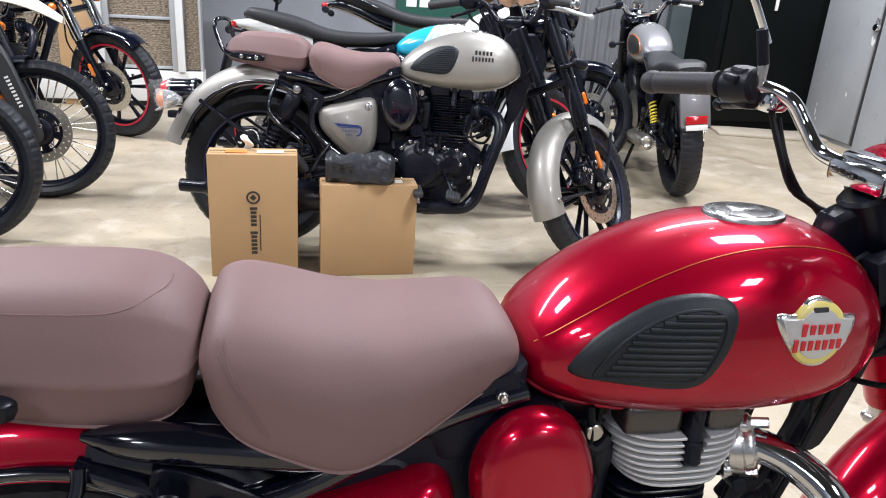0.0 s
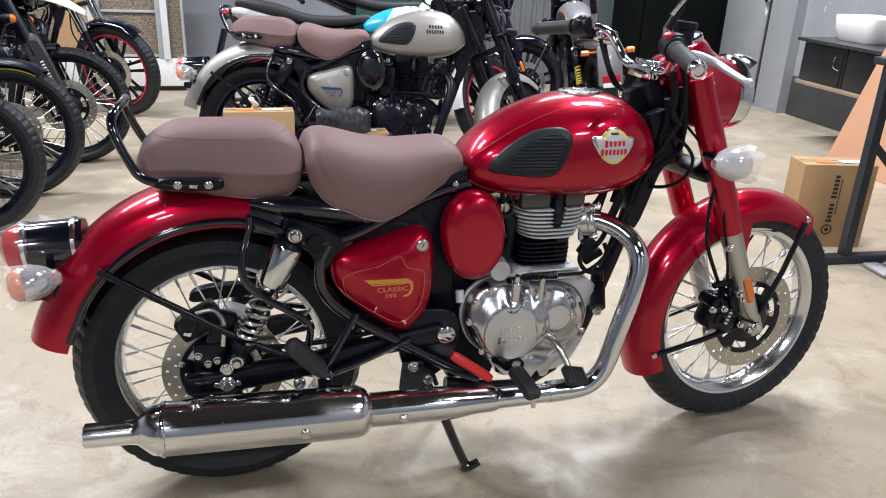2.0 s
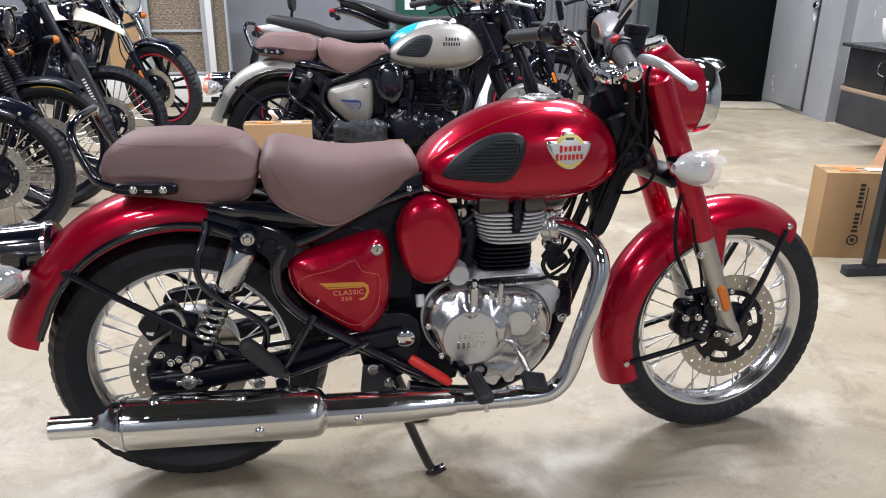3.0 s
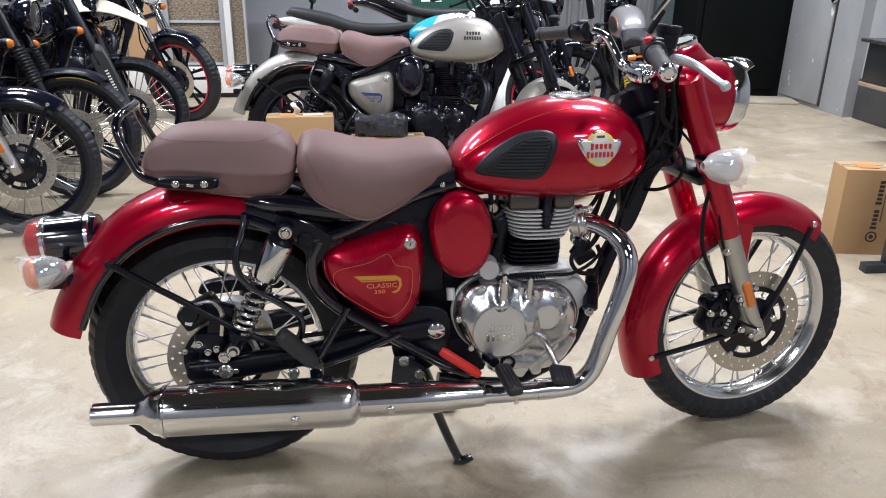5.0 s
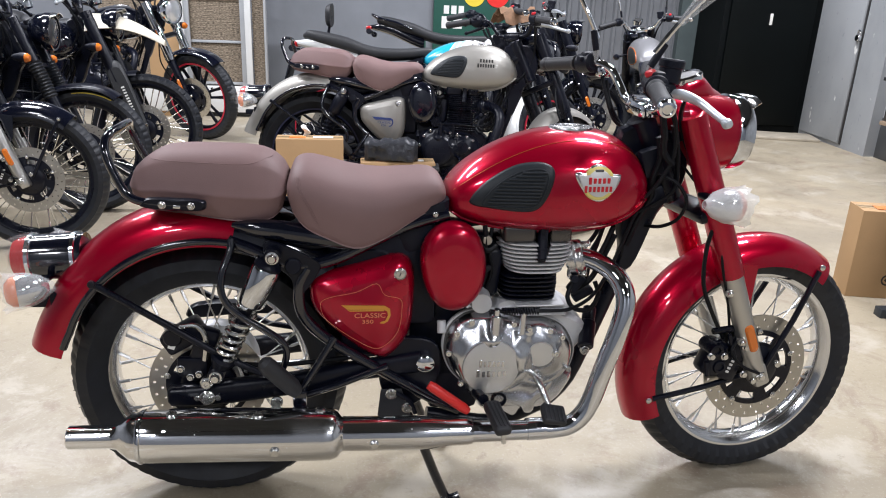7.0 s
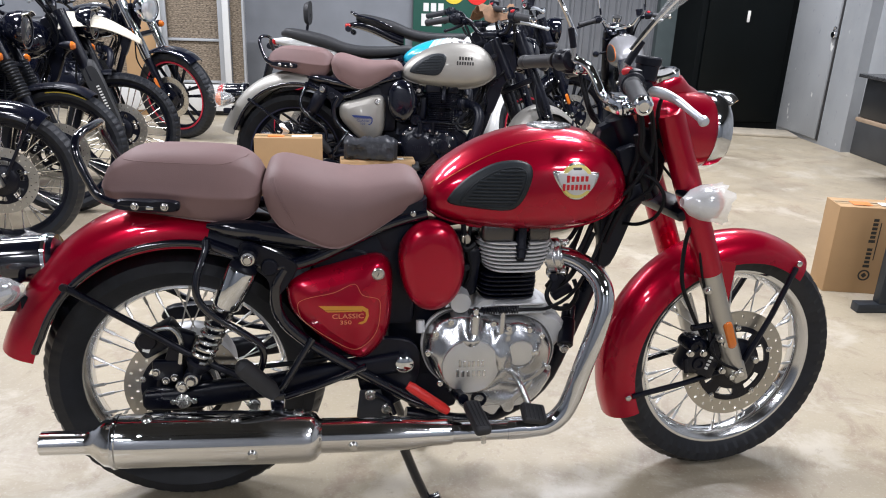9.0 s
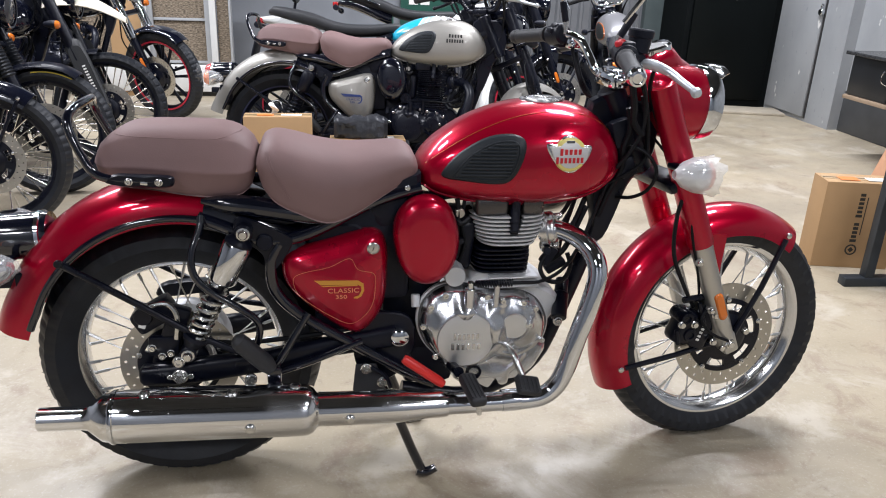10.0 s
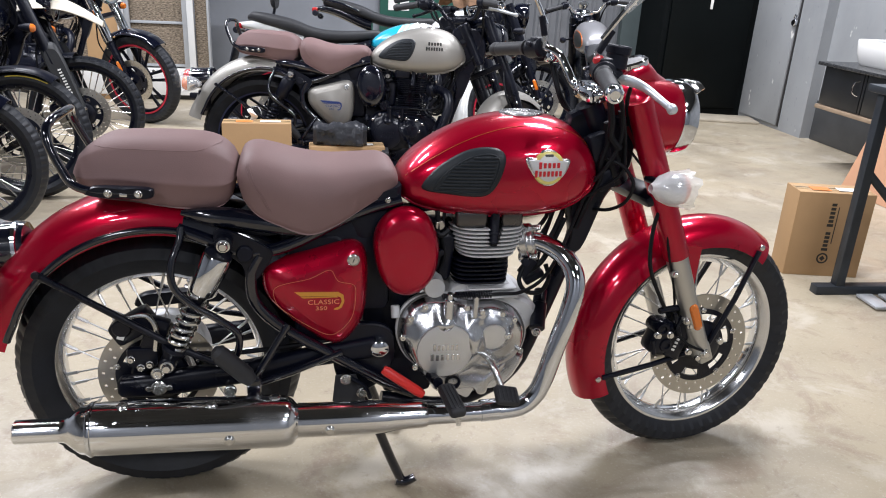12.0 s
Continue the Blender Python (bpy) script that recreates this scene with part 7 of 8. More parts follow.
# ---- other motorcycles ----
NAVY = material("dark_blue_stripe", (0.008, 0.013, 0.05), rough=0.4)
RED_STRIPE = material("red_stripe", (0.42, 0.012, 0.035), rough=0.45)
CYAN = material("sky_blue_paint", (0.02, 0.42, 0.62), rough=0.25, coat=0.8)
PALE_CYAN = material("pale_cyan_paint", (0.42, 0.68, 0.72), rough=0.2, coat=0.7, vary=0.03)
WHITE_GLOSS = material("white_gloss_paint", (0.72, 0.73, 0.72), rough=0.22, coat=0.8, vary=0.03)
CREAM = material("cream_plastic", (0.62, 0.58, 0.48), rough=0.4, vary=0.05)
GREY_PAINT = material("mid_grey_paint", (0.22, 0.22, 0.23), rough=0.35, metal=0.3, coat=0.4)

DARK = dict(engine="black", rim=BLACK_SATIN, spoke=BOLT, hub=BLACK_SATIN, exhaust=BLACK_SATIN, fork=BLACK_SATIN, shroud=BLACK_SATIN, bar=BLACK_SATIN, lamp=BLACK_GLOSS, cover=BLACK_GLOSS, lines=None, stand="side", wrapped=False, nacelle=False)

motorcycle("satin grey-silver classic motorcycle with black engine and brown seats", dict(DARK, paint=SILVER, guard=SILVER, side=SILVER, spoked=False, stripe=NAVY, badge="text", nacelle=True, mirrors=False, rear_film=True), pose(0.132, 2.399, 0, -8.0, 0, -10.85), 51.0)

motorcycle("white and sky-blue motorcycle with a long black seat", dict(DARK, paint=WHITE_GLOSS, tank_flash=CYAN, tank_height=0.80, lines=None, guard=WHITE_GLOSS, side=WHITE_GLOSS, spoked=False, stripe=RED_STRIPE, badge="plain", long_seat=True, seat=BLACK_LEATHER, mirrors=False, rear="short", holder=BLACK_PLASTIC, backrest=True, guard_arc=(80, 190)), pose(0.20, 3.17, 0, -8, 0, -9), 42.0)
motorcycle("dark motorcycle with a stepped black seat and grab rail", dict(DARK, paint=WHITE_GLOSS, guard=BLACK_GLOSS, side=BLACK_GLOSS, spoked=False, badge="plain", long_seat=True, seat=BLACK_LEATHER, mirrors=False, rear="short", holder=BLACK_PLASTIC, seat_drop=-0.06, tail_rail=True), pose(0.68, 3.95, 0, -8, 0, -8), 12.0)

motorcycle("black roadster with spoked wheels and a grey fork", dict(DARK, paint=BLACK_GLOSS, guard=BLACK_GLOSS, side=BLACK_GLOSS, seat=BLACK_LEATHER, amber=True, fork=FORK_GREY, front_rim=0.255, badge="plain", gaiter=False, mirrors=False, lamp=BLACK_GLOSS), pose(-2.545, 1.80, 0, -6, 0, 2.0), 2.0, group="row of parked motorcycles")
motorcycle("black motorcycle with rubber fork gaiters and a yellow tyre mark", dict(DARK, paint=BLACK_GLOSS, guard=BLACK_SATIN, side=BLACK_GLOSS, seat=BLACK_LEATHER, amber=True, gaiter=True, badge="plain", front_rim=0.256, mirrors=False, guard_arc=(58, 140), tyre_mark=True), pose(-2.49, 2.45, 0, -6, 0, -1.0), 3.0, group="row of parked motorcycles")
motorcycle("black adventure motorcycle with a cream beak and knobbly spoked wheels", dict(DARK, paint=BLACK_GLOSS, guard=BLACK_PLASTIC, side=BLACK_GLOSS, badge="plain", gaiter=False, seat=BLACK_LEATHER, amber=True, beak=CREAM, front_rim=0.264, knobby=True, mirrors=False, guard_arc=(96, 150)), pose(-2.34, 3.08, 0, -6, 0, -1.0), 2.0, group="row of parked motorcycles")
motorcycle("black cruiser with red-striped cast wheels and a bright fork", dict(DARK, paint=BLACK_GLOSS, guard=BLACK_GLOSS, side=BLACK_GLOSS, seat=BLACK_LEATHER, amber=True, spoked=False, stripe=RED_STRIPE, badge="plain", shroud=CHROME, gaiter=False, mirrors=False, guard_arc=(50, 128), bright_lamp=True), pose(-2.30, 4.36, 0, -7, 0, -1.0) @ Matrix.Scale(1.03, 4), -30.0, group="row of parked motorcycles")
motorcycle("grey and black roadster seen from behind with amber indicators", dict(DARK, paint=GREY_PAINT, guard=BLACK_SATIN, side=GREY_PAINT, spoked=False, badge="plain", rear="short", bar=CHROME, seat=BLACK_LEATHER, long_seat=True, mirrors=True, seat_drop=0.11, spring_mat=YELLOW, amber=True, holder=GREY_PAINT, far_pad=True, pipes=False), pose(2.475, 3.22, 0, -7, 0, 79) @ Matrix.Scale(0.95, 4), 8.0)


# ---- boxes and loose things ----
TAPE_ORANGE = material("orange_sticker", (0.75, 0.22, 0.05), rough=0.5)
TAPE_CLEAR = material("clear_tape", (0.55, 0.38, 0.20), rough=0.2, coat=0.5)
PAPER = material("white_label", (0.75, 0.74, 0.70), rough=0.6)
INK = material("black_ink", (0.03, 0.027, 0.022), rough=0.7)
POUCH = material("black_film_wrap", (0.022, 0.024, 0.030), rough=0.34, vary=0.15, bump=0.8, bump_scale=45)


def carton(m, w, d, h, label, mark, at=0.66, pitch=0.0165, text=True):
    """A closed carton that stands on its base, front towards -y."""
    root = empty("cardboard_box", m, label, "box", "motorcycle part boxes")
    rng = random.Random(int(w * 997))
    bm = B()
    block(bm, pose(0, 0, h / 2), w, d, h, 0.004, 2)
    for v in bm.verts:
        v.co += Vector((rng.uniform(-1, 1), rng.uniform(-1, 1), 0)) * 0.0012
    part("carton_body", bm, CARD, root)
    bm = B()
    block(bm, pose(0, -0.002, h + 0.0008), w * 0.985, 0.05, 0.0012, 0)
    part("tape", bm, TAPE_CLEAR, root)
    bm = B()
    block(bm, pose(0, -0.002, h + 0.0022), w * 0.97, 0.0025, 0.0010, 0)
    part("flap_gap", bm, INK, root)
    bm = B()
    block(bm, pose(-w * 0.18, -d * 0.12, h + 0.0030), w * 0.24, d * 0.40, 0.0008, 0)
    part("sticker", bm, TAPE_ORANGE, root, "orange sticker")
    bm = B()
    block(bm, pose(w * 0.20, -d * 0.12, h + 0.0030), w * 0.30, d * 0.36, 0.0008, 0)
    part("sticker", bm, PAPER, root, "white paper sticker")
    if text:
        y = -d / 2 - 0.0012
        cx = -w * 0.02 if mark == "up" else w * 0.0
        z0 = h * at
        bm = B()
        lathe(bm, [(0.019, 0), (0.026, 0), (0.026, 0.0008), (0.019, 0.0008)], along((cx, y + 0.0008, z0), (0, -1, 0)), 28, closed=True)
        lathe(bm, [(0, 0), (0.013, 0), (0.013, 0.0008), (0, 0.0008)], along((cx, y + 0.0008, z0), (0, -1, 0)), 4)
        part("round_mark", bm, INK, root)
        up = 1 if mark == "up" else -1
        for k, (a, t) in enumerate([(i, 0) for i in range(12)]):
            if k == 5:
                continue
            bm = B()
            zc = z0 + up * (0.044 + pitch * k)
            block(bm, pose(cx, y + 0.0004, zc), 0.028 if k in (0, 6) else 0.022, 0.001, pitch * 0.66, 0)
            part("name_bar", bm, INK, root)
        bm = B()
        block(bm, pose(cx + 0.024, y + 0.0004, z0 + up * (0.044 + pitch * 6)), 0.004, 0.001, pitch * 9, 0)
        part("name_bar", bm, INK, root)
    return root


carton(pose(0.112, 2.10, 0, 0, 0, 0.5), 0.332, 0.10, 0.496, "tall brown cardboard box with a printed mark standing on the floor", "down")
carton(pose(0.556, 2.10, 0, 0, 0, 1.5), 0.378, 0.105, 0.384, "plain brown cardboard box standing on the floor", "down", text=False)
carton(pose(2.715, 1.245, 0, 0, 0, -11.5), 0.345, 0.15, 0.402, "brown cardboard box with printed bars beside a steel bench", "up", 0.22, 0.0195)

# a torn strip of tape that stands up from the tall box
bm = B()
rings = []
for k in range(9):
    t = k / 8
    rings.append([Vector((0.03 * (u - 0.5) + 0.01 * math.sin(5 * t), 0.012 * math.sin(6 * t + 2 * u), 0.06 * t * (1 - 0.25 * abs(u - 0.4)))) for u in (0, 0.25, 0.5, 0.75, 1)])
sheet(bm, rings)
bmesh.ops.recalc_face_normals(bm, faces=bm.faces[:])
bmesh.ops.solidify(bm, geom=bm.faces[:], thickness=0.0012)
thing("paper_strip", bm, PAPER, pose(0.09, 2.125, 0.4965, 0, 0, 12), "torn white paper strip standing on a cardboard box", "paper")


def pouch():
    bm = B()
    rng = random.Random(5)
    rings = []
    for k in range(41):
        t = k / 40
        x = -0.135 + 0.27 * t
        s = min(1.0, 0.55 + 6 * min(t, 1 - t)) if min(t, 1 - t) < 0.1 else 1.0
        ring = []
        for v in section(x, 0.055 * s, 0.0, 0.105 * (0.85 + 0.15 * s), 3.0, 4.0, 0.4, 44):
            f = noise.noise(v * 16) * 0.014 + (abs(noise.noise(Vector((v.x * 26 + v.z * 22, v.y * 60, v.z * 48 - v.x * 14)))) - 0.2) * 0.016
            ring.append(Vector((v.x, v.y + f, max(0.0, v.z + f))))
        rings.append(ring)
    loft(bm, rings)
    thing("wrapped_parcel", bm, POUCH, pose(0.522, 2.10, 0.3885, 0, 0, -4), "black film-wrapped parcel lying on a cardboard box", "parcel")


pouch()


# ---- the back of the room ----
WEAVE = bpy.data.materials.new("stacked_brown_board")
WEAVE.use_nodes = True


def weave_nodes():
    nt = WEAVE.node_tree
    b = nt.nodes["Principled BSDF"]
    b.inputs["Roughness"].default_value = 0.85
    co = nt.nodes.new("ShaderNodeTexCoord")
    mp = nt.nodes.new("ShaderNodeMapping")
    mp.inputs["Scale"].default_value = (30, 30, 90)
    n = nt.nodes.new("ShaderNodeTexNoise")
    n.inputs["Scale"].default_value, n.inputs["Detail"].default_value = 1.6, 5
    ramp = nt.nodes.new("ShaderNodeValToRGB")
    ramp.color_ramp.elements[0].position, ramp.color_ramp.elements[0].color = 0.36, (0.085, 0.066, 0.048, 1)
    ramp.color_ramp.elements[1].position, ramp.color_ramp.elements[1].color = 0.66, (0.36, 0.29, 0.21, 1)
    nt.links.new(co.outputs["Object"], mp.inputs["Vector"])
    nt.links.new(mp.outputs["Vector"], n.inputs["Vector"])
    nt.links.new(n.outputs["Fac"], ramp.inputs["Fac"])
    nt.links.new(ramp.outputs["Color"], b.inputs["Base Color"])
    bp = nt.nodes.new("ShaderNodeBump")
    bp.inputs["Strength"].default_value, bp.inputs["Distance"].default_value = 0.8, 0.006
    nt.links.new(n.outputs["Fac"], bp.inputs["Height"])
    nt.links.new(bp.outputs["Normal"], b.inputs["Normal"])


weave_nodes()
GREY_TRIM = material("grey_metal_trim", (0.45, 0.47, 0.49), rough=0.4, metal=0.2, vary=0.05)
GREEN = material("dark_green_banner", (0.012, 0.075, 0.055), rough=0.5, vary=0.05)
SHUTTER = material("grey_ribbed_steel", (0.155, 0.163, 0.175), rough=0.45, metal=0.2, vary=0.12, scale=4)
GREEN_GREY = material("green_grey_panel", (0.06, 0.078, 0.08), rough=0.5, vary=0.1)
KERB = material("beige_kerb", (0.42, 0.37, 0.29), rough=0.6, vary=0.12, bump=0.1)
PEACH = material("peach_board", (0.55, 0.30, 0.18), rough=0.7, vary=0.05, scale=3)
STEEL_DARK = material("dark_steel_frame", (0.035, 0.042, 0.052), rough=0.42, metal=0.3, vary=0.2)


def rack():
    root = empty("display_rack", pose(-0.56, 5.32, 0), "white and grey metal rack filled with stacked brown boards", "rack")
    bm = B()
    block(bm, pose(-0.62, 0.10, 0.160), 1.45, 0.20, 0.23, 0.004)
    part("plinth", bm, WHITE_PAINT, root, "white plinth")
    bm = B()
    block(bm, pose(-0.62, 0.12, 0.0225), 1.40, 0.14, 0.045, 0)
    part("toe_gap", bm, BADGE_DARK, root)
    for x, side in ((-0.042, -1), (-0.610, 1)):
        bm = B()
        block(bm, pose(x, 0, 1.30), 0.054, 0.05, 2.05, 0.003)
        part("post", bm, WHITE_GLOSS, root)
        bm = B()
        block(bm, pose(x + side * 0.048, 0.012, 1.30), 0.042, 0.03, 2.05, 0.002)
        part("post_trim", bm, GREY_TRIM, root)
    bm = B()
    block(bm, pose(-0.62, 0.012, 1.075), 1.12, 0.03, 0.05, 0.002)
    part("rail", bm, GREY_TRIM, root)
    for x0, x1 in ((-0.545, -0.105), (-0.01, 0.090), (-1.3, -0.65)):
        z = 0.285
        k = 0
        while z < 1.04:
            h = 0.013 + 0.004 * ((k * 7) % 3)
            bm = B()
            block(bm, pose((x0 + x1) / 2 + 0.002 * ((k * 5) % 3 - 1), 0.075 + 0.004 * ((k * 3) % 3), z + h / 2), x1 - x0, 0.07, h - 0.0015, 0)
            part("board", bm, WEAVE, root)
            z += h
            k += 1
    for z in (0.30, 0.66):
        bm = B()
        block(bm, pose(-0.325, 0.03, z), 0.45, 0.012, 0.022, 0.002)
        part("cross_rail", bm, GREY_TRIM, root)
    bm = B()
    block(bm, pose(0.100, 0.06, 1.3), 0.018, 0.10, 2.05, 0.002)
    part("post_trim", bm, GREY_TRIM, root)


rack()

bm = B()
block(bm, pose(0, 0, 0.75), 0.26, 0.4, 1.5, 0.006)
thing("tall_carton", bm, CARD, pose(-1.335, 5.53, 0), "tall brown cardboard carton beside the rack", "box")


def banner():
    root = empty("green_banner", pose(1.42, 5.72, 0), "dark green printed banner with pale bars and bright flower shapes", "banner")
    bm = B()
    block(bm, pose(0, 0, 1.0), 0.72, 0.02, 2.0, 0.002)
    part("banner_sheet", bm, GREEN, root)
    for x, z, w, h in ((-0.24, 0.985, 0.05, 0.075), (-0.17, 0.985, 0.05, 0.075), (-0.10, 0.985, 0.05, 0.075), (-0.24, 0.87, 0.085, 0.11), (-0.13, 0.87, 0.085, 0.11)):
        bm = B()
        block(bm, pose(x, -0.012, z), w, 0.003, h, 0)
        part("letter_bar", bm, WHITE_PAINT, root)
    for x, z, r, mat in ((0.02, 1.12, 0.10, YELLOW), (0.24, 1.13, 0.11, HANDLE_RED)):
        bm = B()
        lathe(bm, [(0, 0), (r, 0), (r, 0.003), (0, 0.003)], along((x, -0.013, z), (0, -1, 0)), 28)
        part("disc_print", bm, mat, root)


banner()


def shutter():
    bm = B()
    rings = []
    x = 0.0
    row0, row1 = [], []
    while x < 1.62:
        for dx, dy in ((0, 0), (0.045, 0), (0.06, -0.028), (0.085, -0.028), (0.10, 0)):
            row0.append(Vector((x + dx, dy, 0)))
            row1.append(Vector((x + dx, dy, 3.3)))
        x += 0.115
    sheet(bm, [row0, row1])
    bmesh.ops.recalc_face_normals(bm, faces=bm.faces[:])
    bmesh.ops.solidify(bm, geom=bm.faces[:], thickness=0.003)
    thing("ribbed_panel", bm, SHUTTER, pose(1.82, 5.70, 0), "grey ribbed steel wall panel with upright folds", "panel", kind="structure")


shutter()
wall("wall_panel", 3.44, 5.62, 3.62, 5.75, CEILING, GREEN_GREY, "dark green-grey wall panel")


def dark_door():
    root = empty("door_1", pose(4.05, 5.10, 0), "flush door with its shade put into the near-black colour, and a pale pull handle", "door", kind="structure")
    # the leaf's shade is put into its colour
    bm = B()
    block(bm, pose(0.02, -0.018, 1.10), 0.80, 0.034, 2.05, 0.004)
    part("door_leaf", bm, DOOR_SHADED, root)
    bm = B()
    block(bm, pose(0.0, -0.05, 1.03), 0.022, 0.02, 0.10, 0.004)
    part("door_handle", bm, PAPER, root)


dark_door()
bm = B()
block(bm, pose(4.10, 4.885, 0.0125, 0, 0, -13), 0.88, 0.30, 0.025, 0.006)
thing("kerb", bm, KERB, Matrix.Identity(4), "low beige threshold kerb before the dark door", "kerb", kind="structure")


def east_door():
    wall("wall_pier", 4.55, 4.10, 4.65, 5.10, CEILING, GREY_WALL, "scuffed grey pier on the side wall")
    root = empty("door_2", pose(4.55, 4.75, 0), "grey steel door with a padlock and a dark edge gap", "door", kind="structure")
    bm = B()
    block(bm, pose(-0.012, 0.01, 1.05), 0.022, 0.62, 2.02, 0.003)
    part("door_leaf", bm, GREY_WALL, root)
    bm = B()
    block(bm, pose(-0.004, -0.312, 1.05), 0.010, 0.018, 2.04, 0.001)
    part("edge_gap", bm, BADGE_DARK, root)
    bm = B()
    rod(bm, (-0.05, -0.30, 0.93), (-0.02, -0.30, 0.93), 0.028, 18)
    part("padlock", bm, CHROME, root, "round steel padlock")
    bm = B()
    tube(bm, [(-0.035, -0.315, 0.945), (-0.035, -0.312, 0.985), (-0.035, -0.30, 0.995), (-0.035, -0.288, 0.985), (-0.035, -0.285, 0.945)], 0.005, 8, 3)
    part("shackle", bm, CHROME, root)


east_door()


# ---- wash stand ----
CABINET_BLACK = material("black_cabinet_board", (0.016, 0.017, 0.019), rough=0.3, vary=0.15, scale=4)
GRANITE = material("black_granite", (0.035, 0.036, 0.038), rough=0.25, vary=0.6, scale=90)
# dark grey that stands for the shade below the plank shelf
UNDER_SHELF_SHADE = material("under_shelf_shade_colour", (0.050, 0.052, 0.055), rough=0.5, vary=0.25, scale=5)
PLANK = material("raw_plank", (0.30, 0.22, 0.15), rough=0.7, vary=0.15, scale=6)
CERAMIC = material("white_ceramic", (0.85, 0.85, 0.83), rough=0.12, coat=0.6)


def wash_stand():
    root = empty("wash_cabinet", pose(4.05, 2.40, 0), "black two-door wash cabinet hung over a raw plank shelf", "cabinet")
    bm = B()
    block(bm, pose(0.30, 0.0, 0.578), 0.56, 1.78, 0.274, 0.003)
    part("cabinet_body", bm, CABINET_BLACK, root)
    for k, (y0, y1) in enumerate(((0.47, 0.885), (0.44, 0.465), (-0.05, 0.435), (-0.55, -0.055), (-0.88, -0.555))):
        bm = B()
        block(bm, pose(0.012, (y0 + y1) / 2, 0.578), 0.018, y1 - y0 - 0.004, 0.268, 0.002)
        door = part("cabinet_door", bm, CABINET_BLACK, root)
        if k == 0:
            bm = B()
            tube(bm, [(0.004, y0 + 0.03, 0.66), (-0.022, y0 + 0.045, 0.645), (-0.026, y0 + 0.055, 0.61), (-0.022, y0 + 0.045, 0.575), (0.004, y0 + 0.03, 0.56)], 0.005, 8, 4)
            part("handle", bm, CHROME, door, "bowed chrome handle")
    bm = B()
    block(bm, pose(0.29, 0.0, 0.425), 0.60, 1.80, 0.028, 0.003)
    part("plank_shelf", bm, PLANK, root, "raw plank")
    # sheet added on the wall to darken it where the shelf shades it
    bm = B()
    block(bm, pose(0.585, 0.395, 0.168), 0.02, 2.56, 0.33, 0.002)
    part("shade_sheet", bm, UNDER_SHELF_SHADE, root, "dark grey sheet added against the wall as the shade under the shelf")
    for y in (0.35, -0.60):
        bm = B()
        rod(bm, (0.36, y, 0.10), (0.36, y, 0.415), 0.025, 12)
        rod(bm, (0.36, y, 0.10), (0.60, y, 0.10), 0.025, 12)
        part("waste_pipe", bm, BLACK_PLASTIC, root)
    bm = B()
    block(bm, pose(0.28, 0.0, 0.728), 0.64, 1.84, 0.024, 0.003)
    thing("worktop", bm, GRANITE, pose(4.05, 2.40, 0), "speckled black granite worktop on the cabinet", "worktop")
    bm = B()
    rings = []
    for z, s in ((0.0, 0.80), (0.015, 0.86), (0.08, 0.96), (0.165, 1.0), (0.172, 0.985), (0.165, 0.94), (0.08, 0.88), (0.03, 0.75), (0.028, 0.2)):
        rings.append([Vector((x * s, y * s, z)) for x, y in rounded_rect(0, 0, 0.36, 0.42, 0.07)])
    loft(bm, rings)
    thing("basin", bm, CERAMIC, pose(4.36, 3.02, 0.7405), "white ceramic countertop wash basin", "basin")
    bm = B()
    tube(bm, [(0, 0, 0), (0, 0, 0.24), (-0.03, 0, 0.27), (-0.10, 0, 0.27), (-0.12, 0, 0.25)], 0.012, 12, 3)
    rod(bm, (0, 0, 0), (0, 0, 0.02), 0.024, 16)
    thing("tap", bm, CHROME, pose(4.59, 2.95, 0.7405), "tall chrome basin tap", "tap")
    bm = B()
    rod(bm, (0, 0, 0), (0, 0, 1.2), 0.011, 10)
    thing("white_pipe", bm, WHITE_PAINT, pose(4.62, 3.08, 0.7405), "thin white upright water pipe", "pipe")


wash_stand()


# ---- steel bench and leaning board ----
def bench():
    root = empty("steel_bench", pose(2.65, 0.985, 0, 0, 0, -3), "dark steel workshop bench frame on a slotted foot plate", "bench")
    for x, y in ((0.0, 0.0), (1.1, 0.0), (0.0, -0.62), (1.1, -0.62)):
        bm = B()
        block(bm, pose(x, y, 0.46), 0.042, 0.042, 0.84, 0.003)
        part("leg", bm, STEEL_DARK, root)
    for y in (0.0, -0.62):
        bm = B()
        block(bm, pose(0.52, y, 0.02), 1.26, 0.05, 0.04, 0.003)
        part("foot_beam", bm, STEEL_DARK, root)
        bm = B()
        tube(bm, [(0.0, y, 0.56), (0.55, y, 0.06)], 0.018, 8)
        part("brace", bm, STEEL_DARK, root)
    bm = B()
    block(bm, pose(0.55, -0.31, 0.895), 1.2, 0.72, 0.03, 0.004)
    part("bench_top", bm, STEEL_DARK, root)
    for k in range(9):
        bm = B()
        block(bm, pose(0.10 + 0.105 * k, -0.12, 0.012), 0.075, 0.14, 0.012, 0.003)
        part("foot_slat", bm, GREY_TRIM, root)


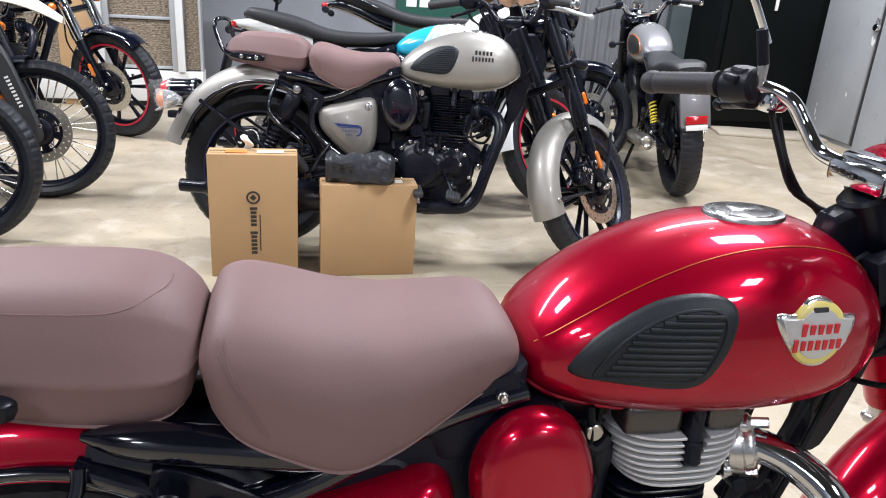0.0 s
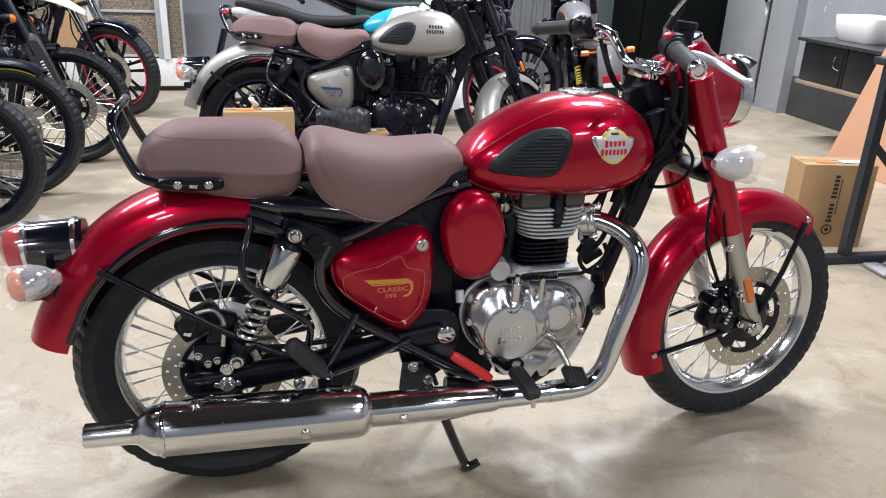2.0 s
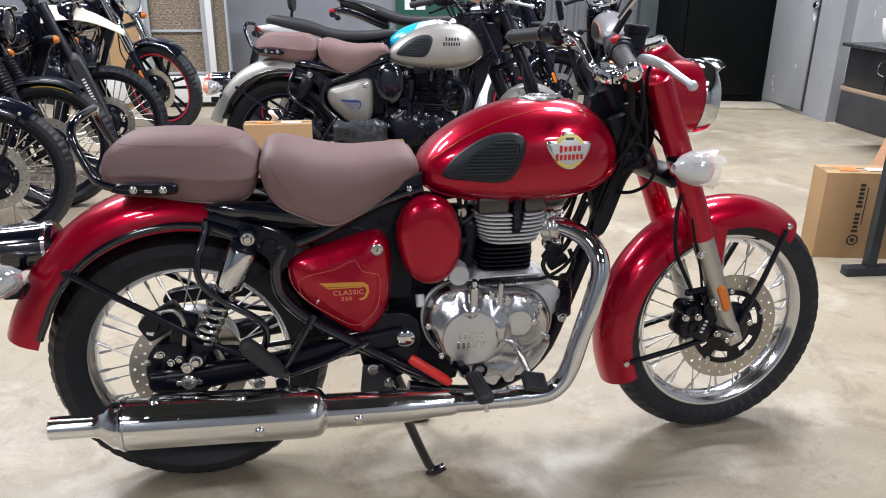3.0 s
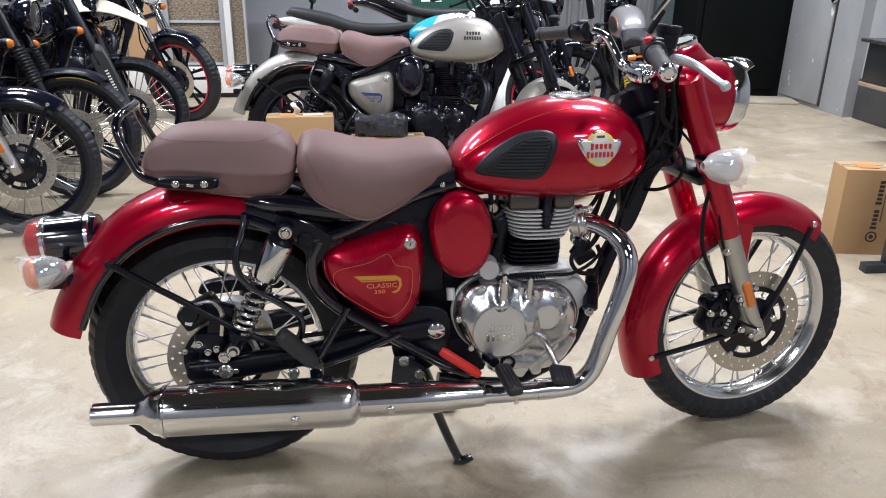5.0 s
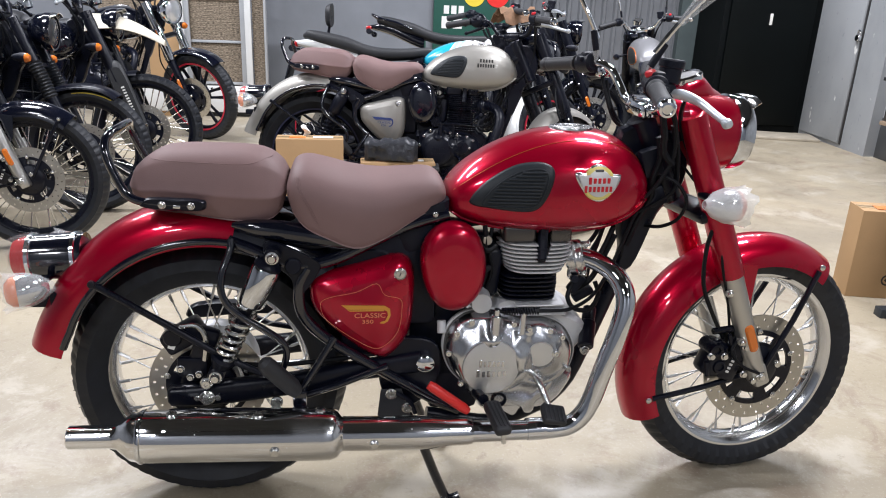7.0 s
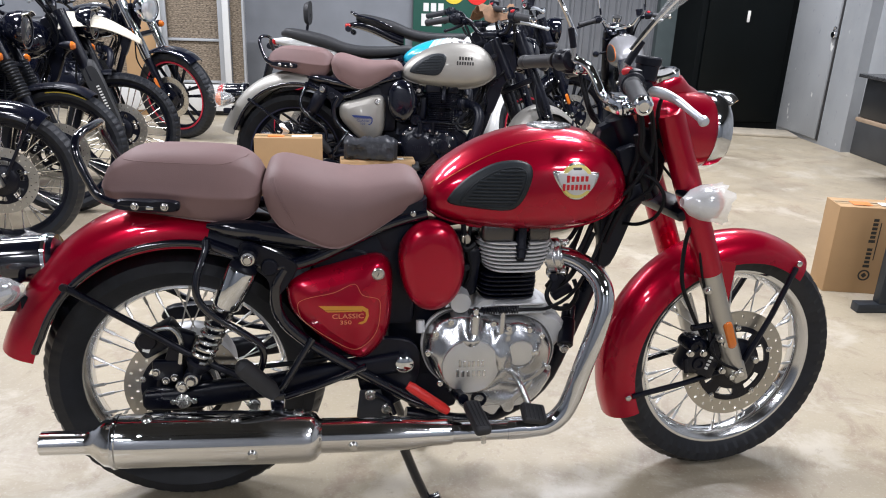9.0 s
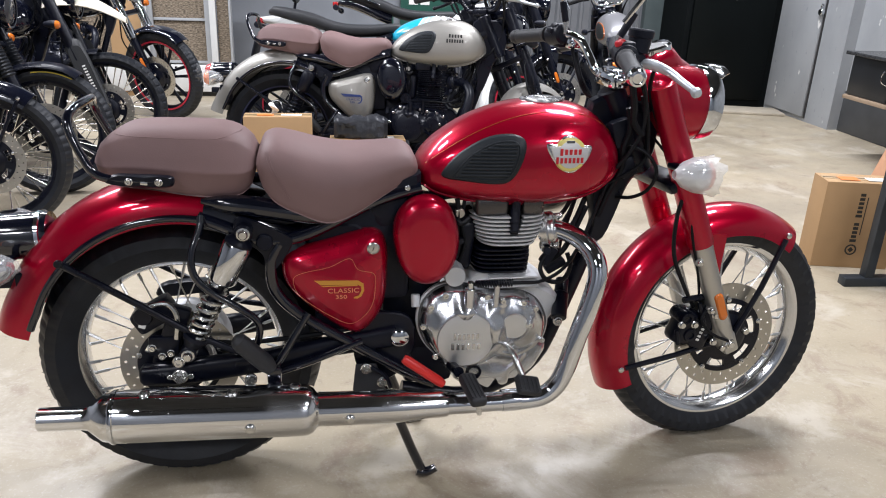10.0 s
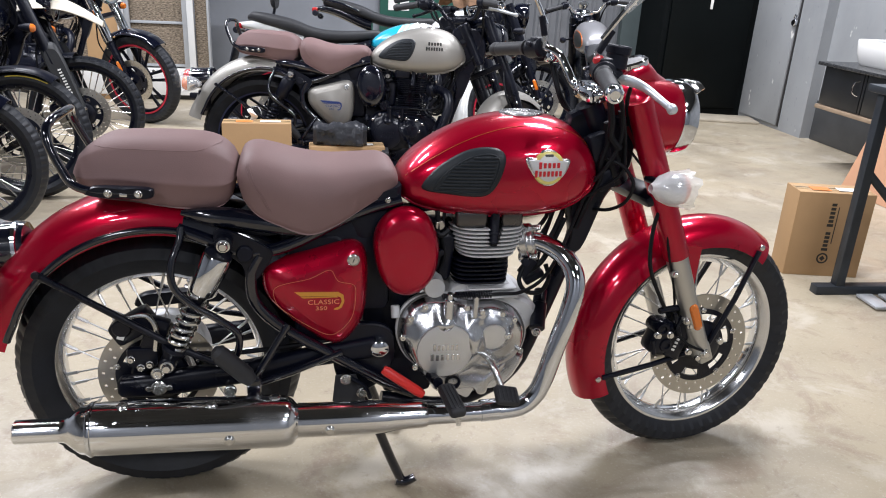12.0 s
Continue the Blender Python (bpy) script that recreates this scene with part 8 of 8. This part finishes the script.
bench()
bm = B()
plate(bm, [(0, 0), (0.95, 0), (0.95, 1.15), (0.21, 1.15)], -0.009, 0.009, 0.002)
thing("leaning_board", bm, PEACH, pose(3.86, 2.60, 0.0, 0, 0, 0) @ pose(0, 0, 0, -10, 0, -90), "tall peach-coloured board leaning upright", "board")


# ---- ceiling lights ----
GLOW = material("lit_diffuser", (1.0, 0.96, 0.9), rough=0.5, glow=2.0)


def ceiling_light(x, y, length, width, label):
    root = empty("ceiling_light", pose(x, y, CEILING), label, "light", "ceiling lights")
    bm = B()
    for a, b, w, d in ((0, width / 2 + 0.012, length + 0.06, 0.024), (0, -width / 2 - 0.012, length + 0.06, 0.024), (length / 2 + 0.015, 0, 0.03, width), (-length / 2 - 0.015, 0, 0.03, width)):
        block(bm, pose(a, b, -0.018), w, d, 0.036, 0)
    part("light_frame", bm, WHITE_PAINT, root)
    bm = B()
    block(bm, pose(0, 0, -0.014), length, width, 0.006, 0)
    part("diffuser", bm, GLOW, root)
    return root


def ceiling_lights():
    made = {}
    for x, y, length, width, watts in LAMPS:
        if length in made:
            copy_thing(made[length], pose(x, y, CEILING))
        else:
            made[length] = ceiling_light(x, y, length, width, "long slim white ceiling batten, switched on" if length > 1 else "broad white ceiling light panel, switched on")


ceiling_lights()


# ---- a cloth on a handlebar ----
CLOTH = material("brown_cloth", (0.20, 0.11, 0.06), rough=0.9, vary=0.25, scale=30, bump=0.3, bump_scale=200)
bm = B()
rings = []
for k in range(25):
    t = k / 24
    ring = []
    for j in range(17):
        u = j / 16
        p = Vector((0.24 * (t - 0.5), 0.10 * (u - 0.5) * 2, 0.03 - 0.16 * (u - 0.5) ** 2 * 2))
        f = noise.noise(p * 18) * 0.03 + noise.noise(p * 45) * 0.012
        ring.append(p + Vector((f * 0.6, f * 0.5, f)))
    rings.append(ring)
sheet(bm, rings)
bmesh.ops.recalc_face_normals(bm, faces=bm.faces[:])
bmesh.ops.solidify(bm, geom=bm.faces[:], thickness=0.004)
thing("brown_cloth", bm, CLOTH, pose(1.30, 2.98, 1.085, 0, 0, 20), "crumpled brown cloth draped over a handlebar", "cloth")
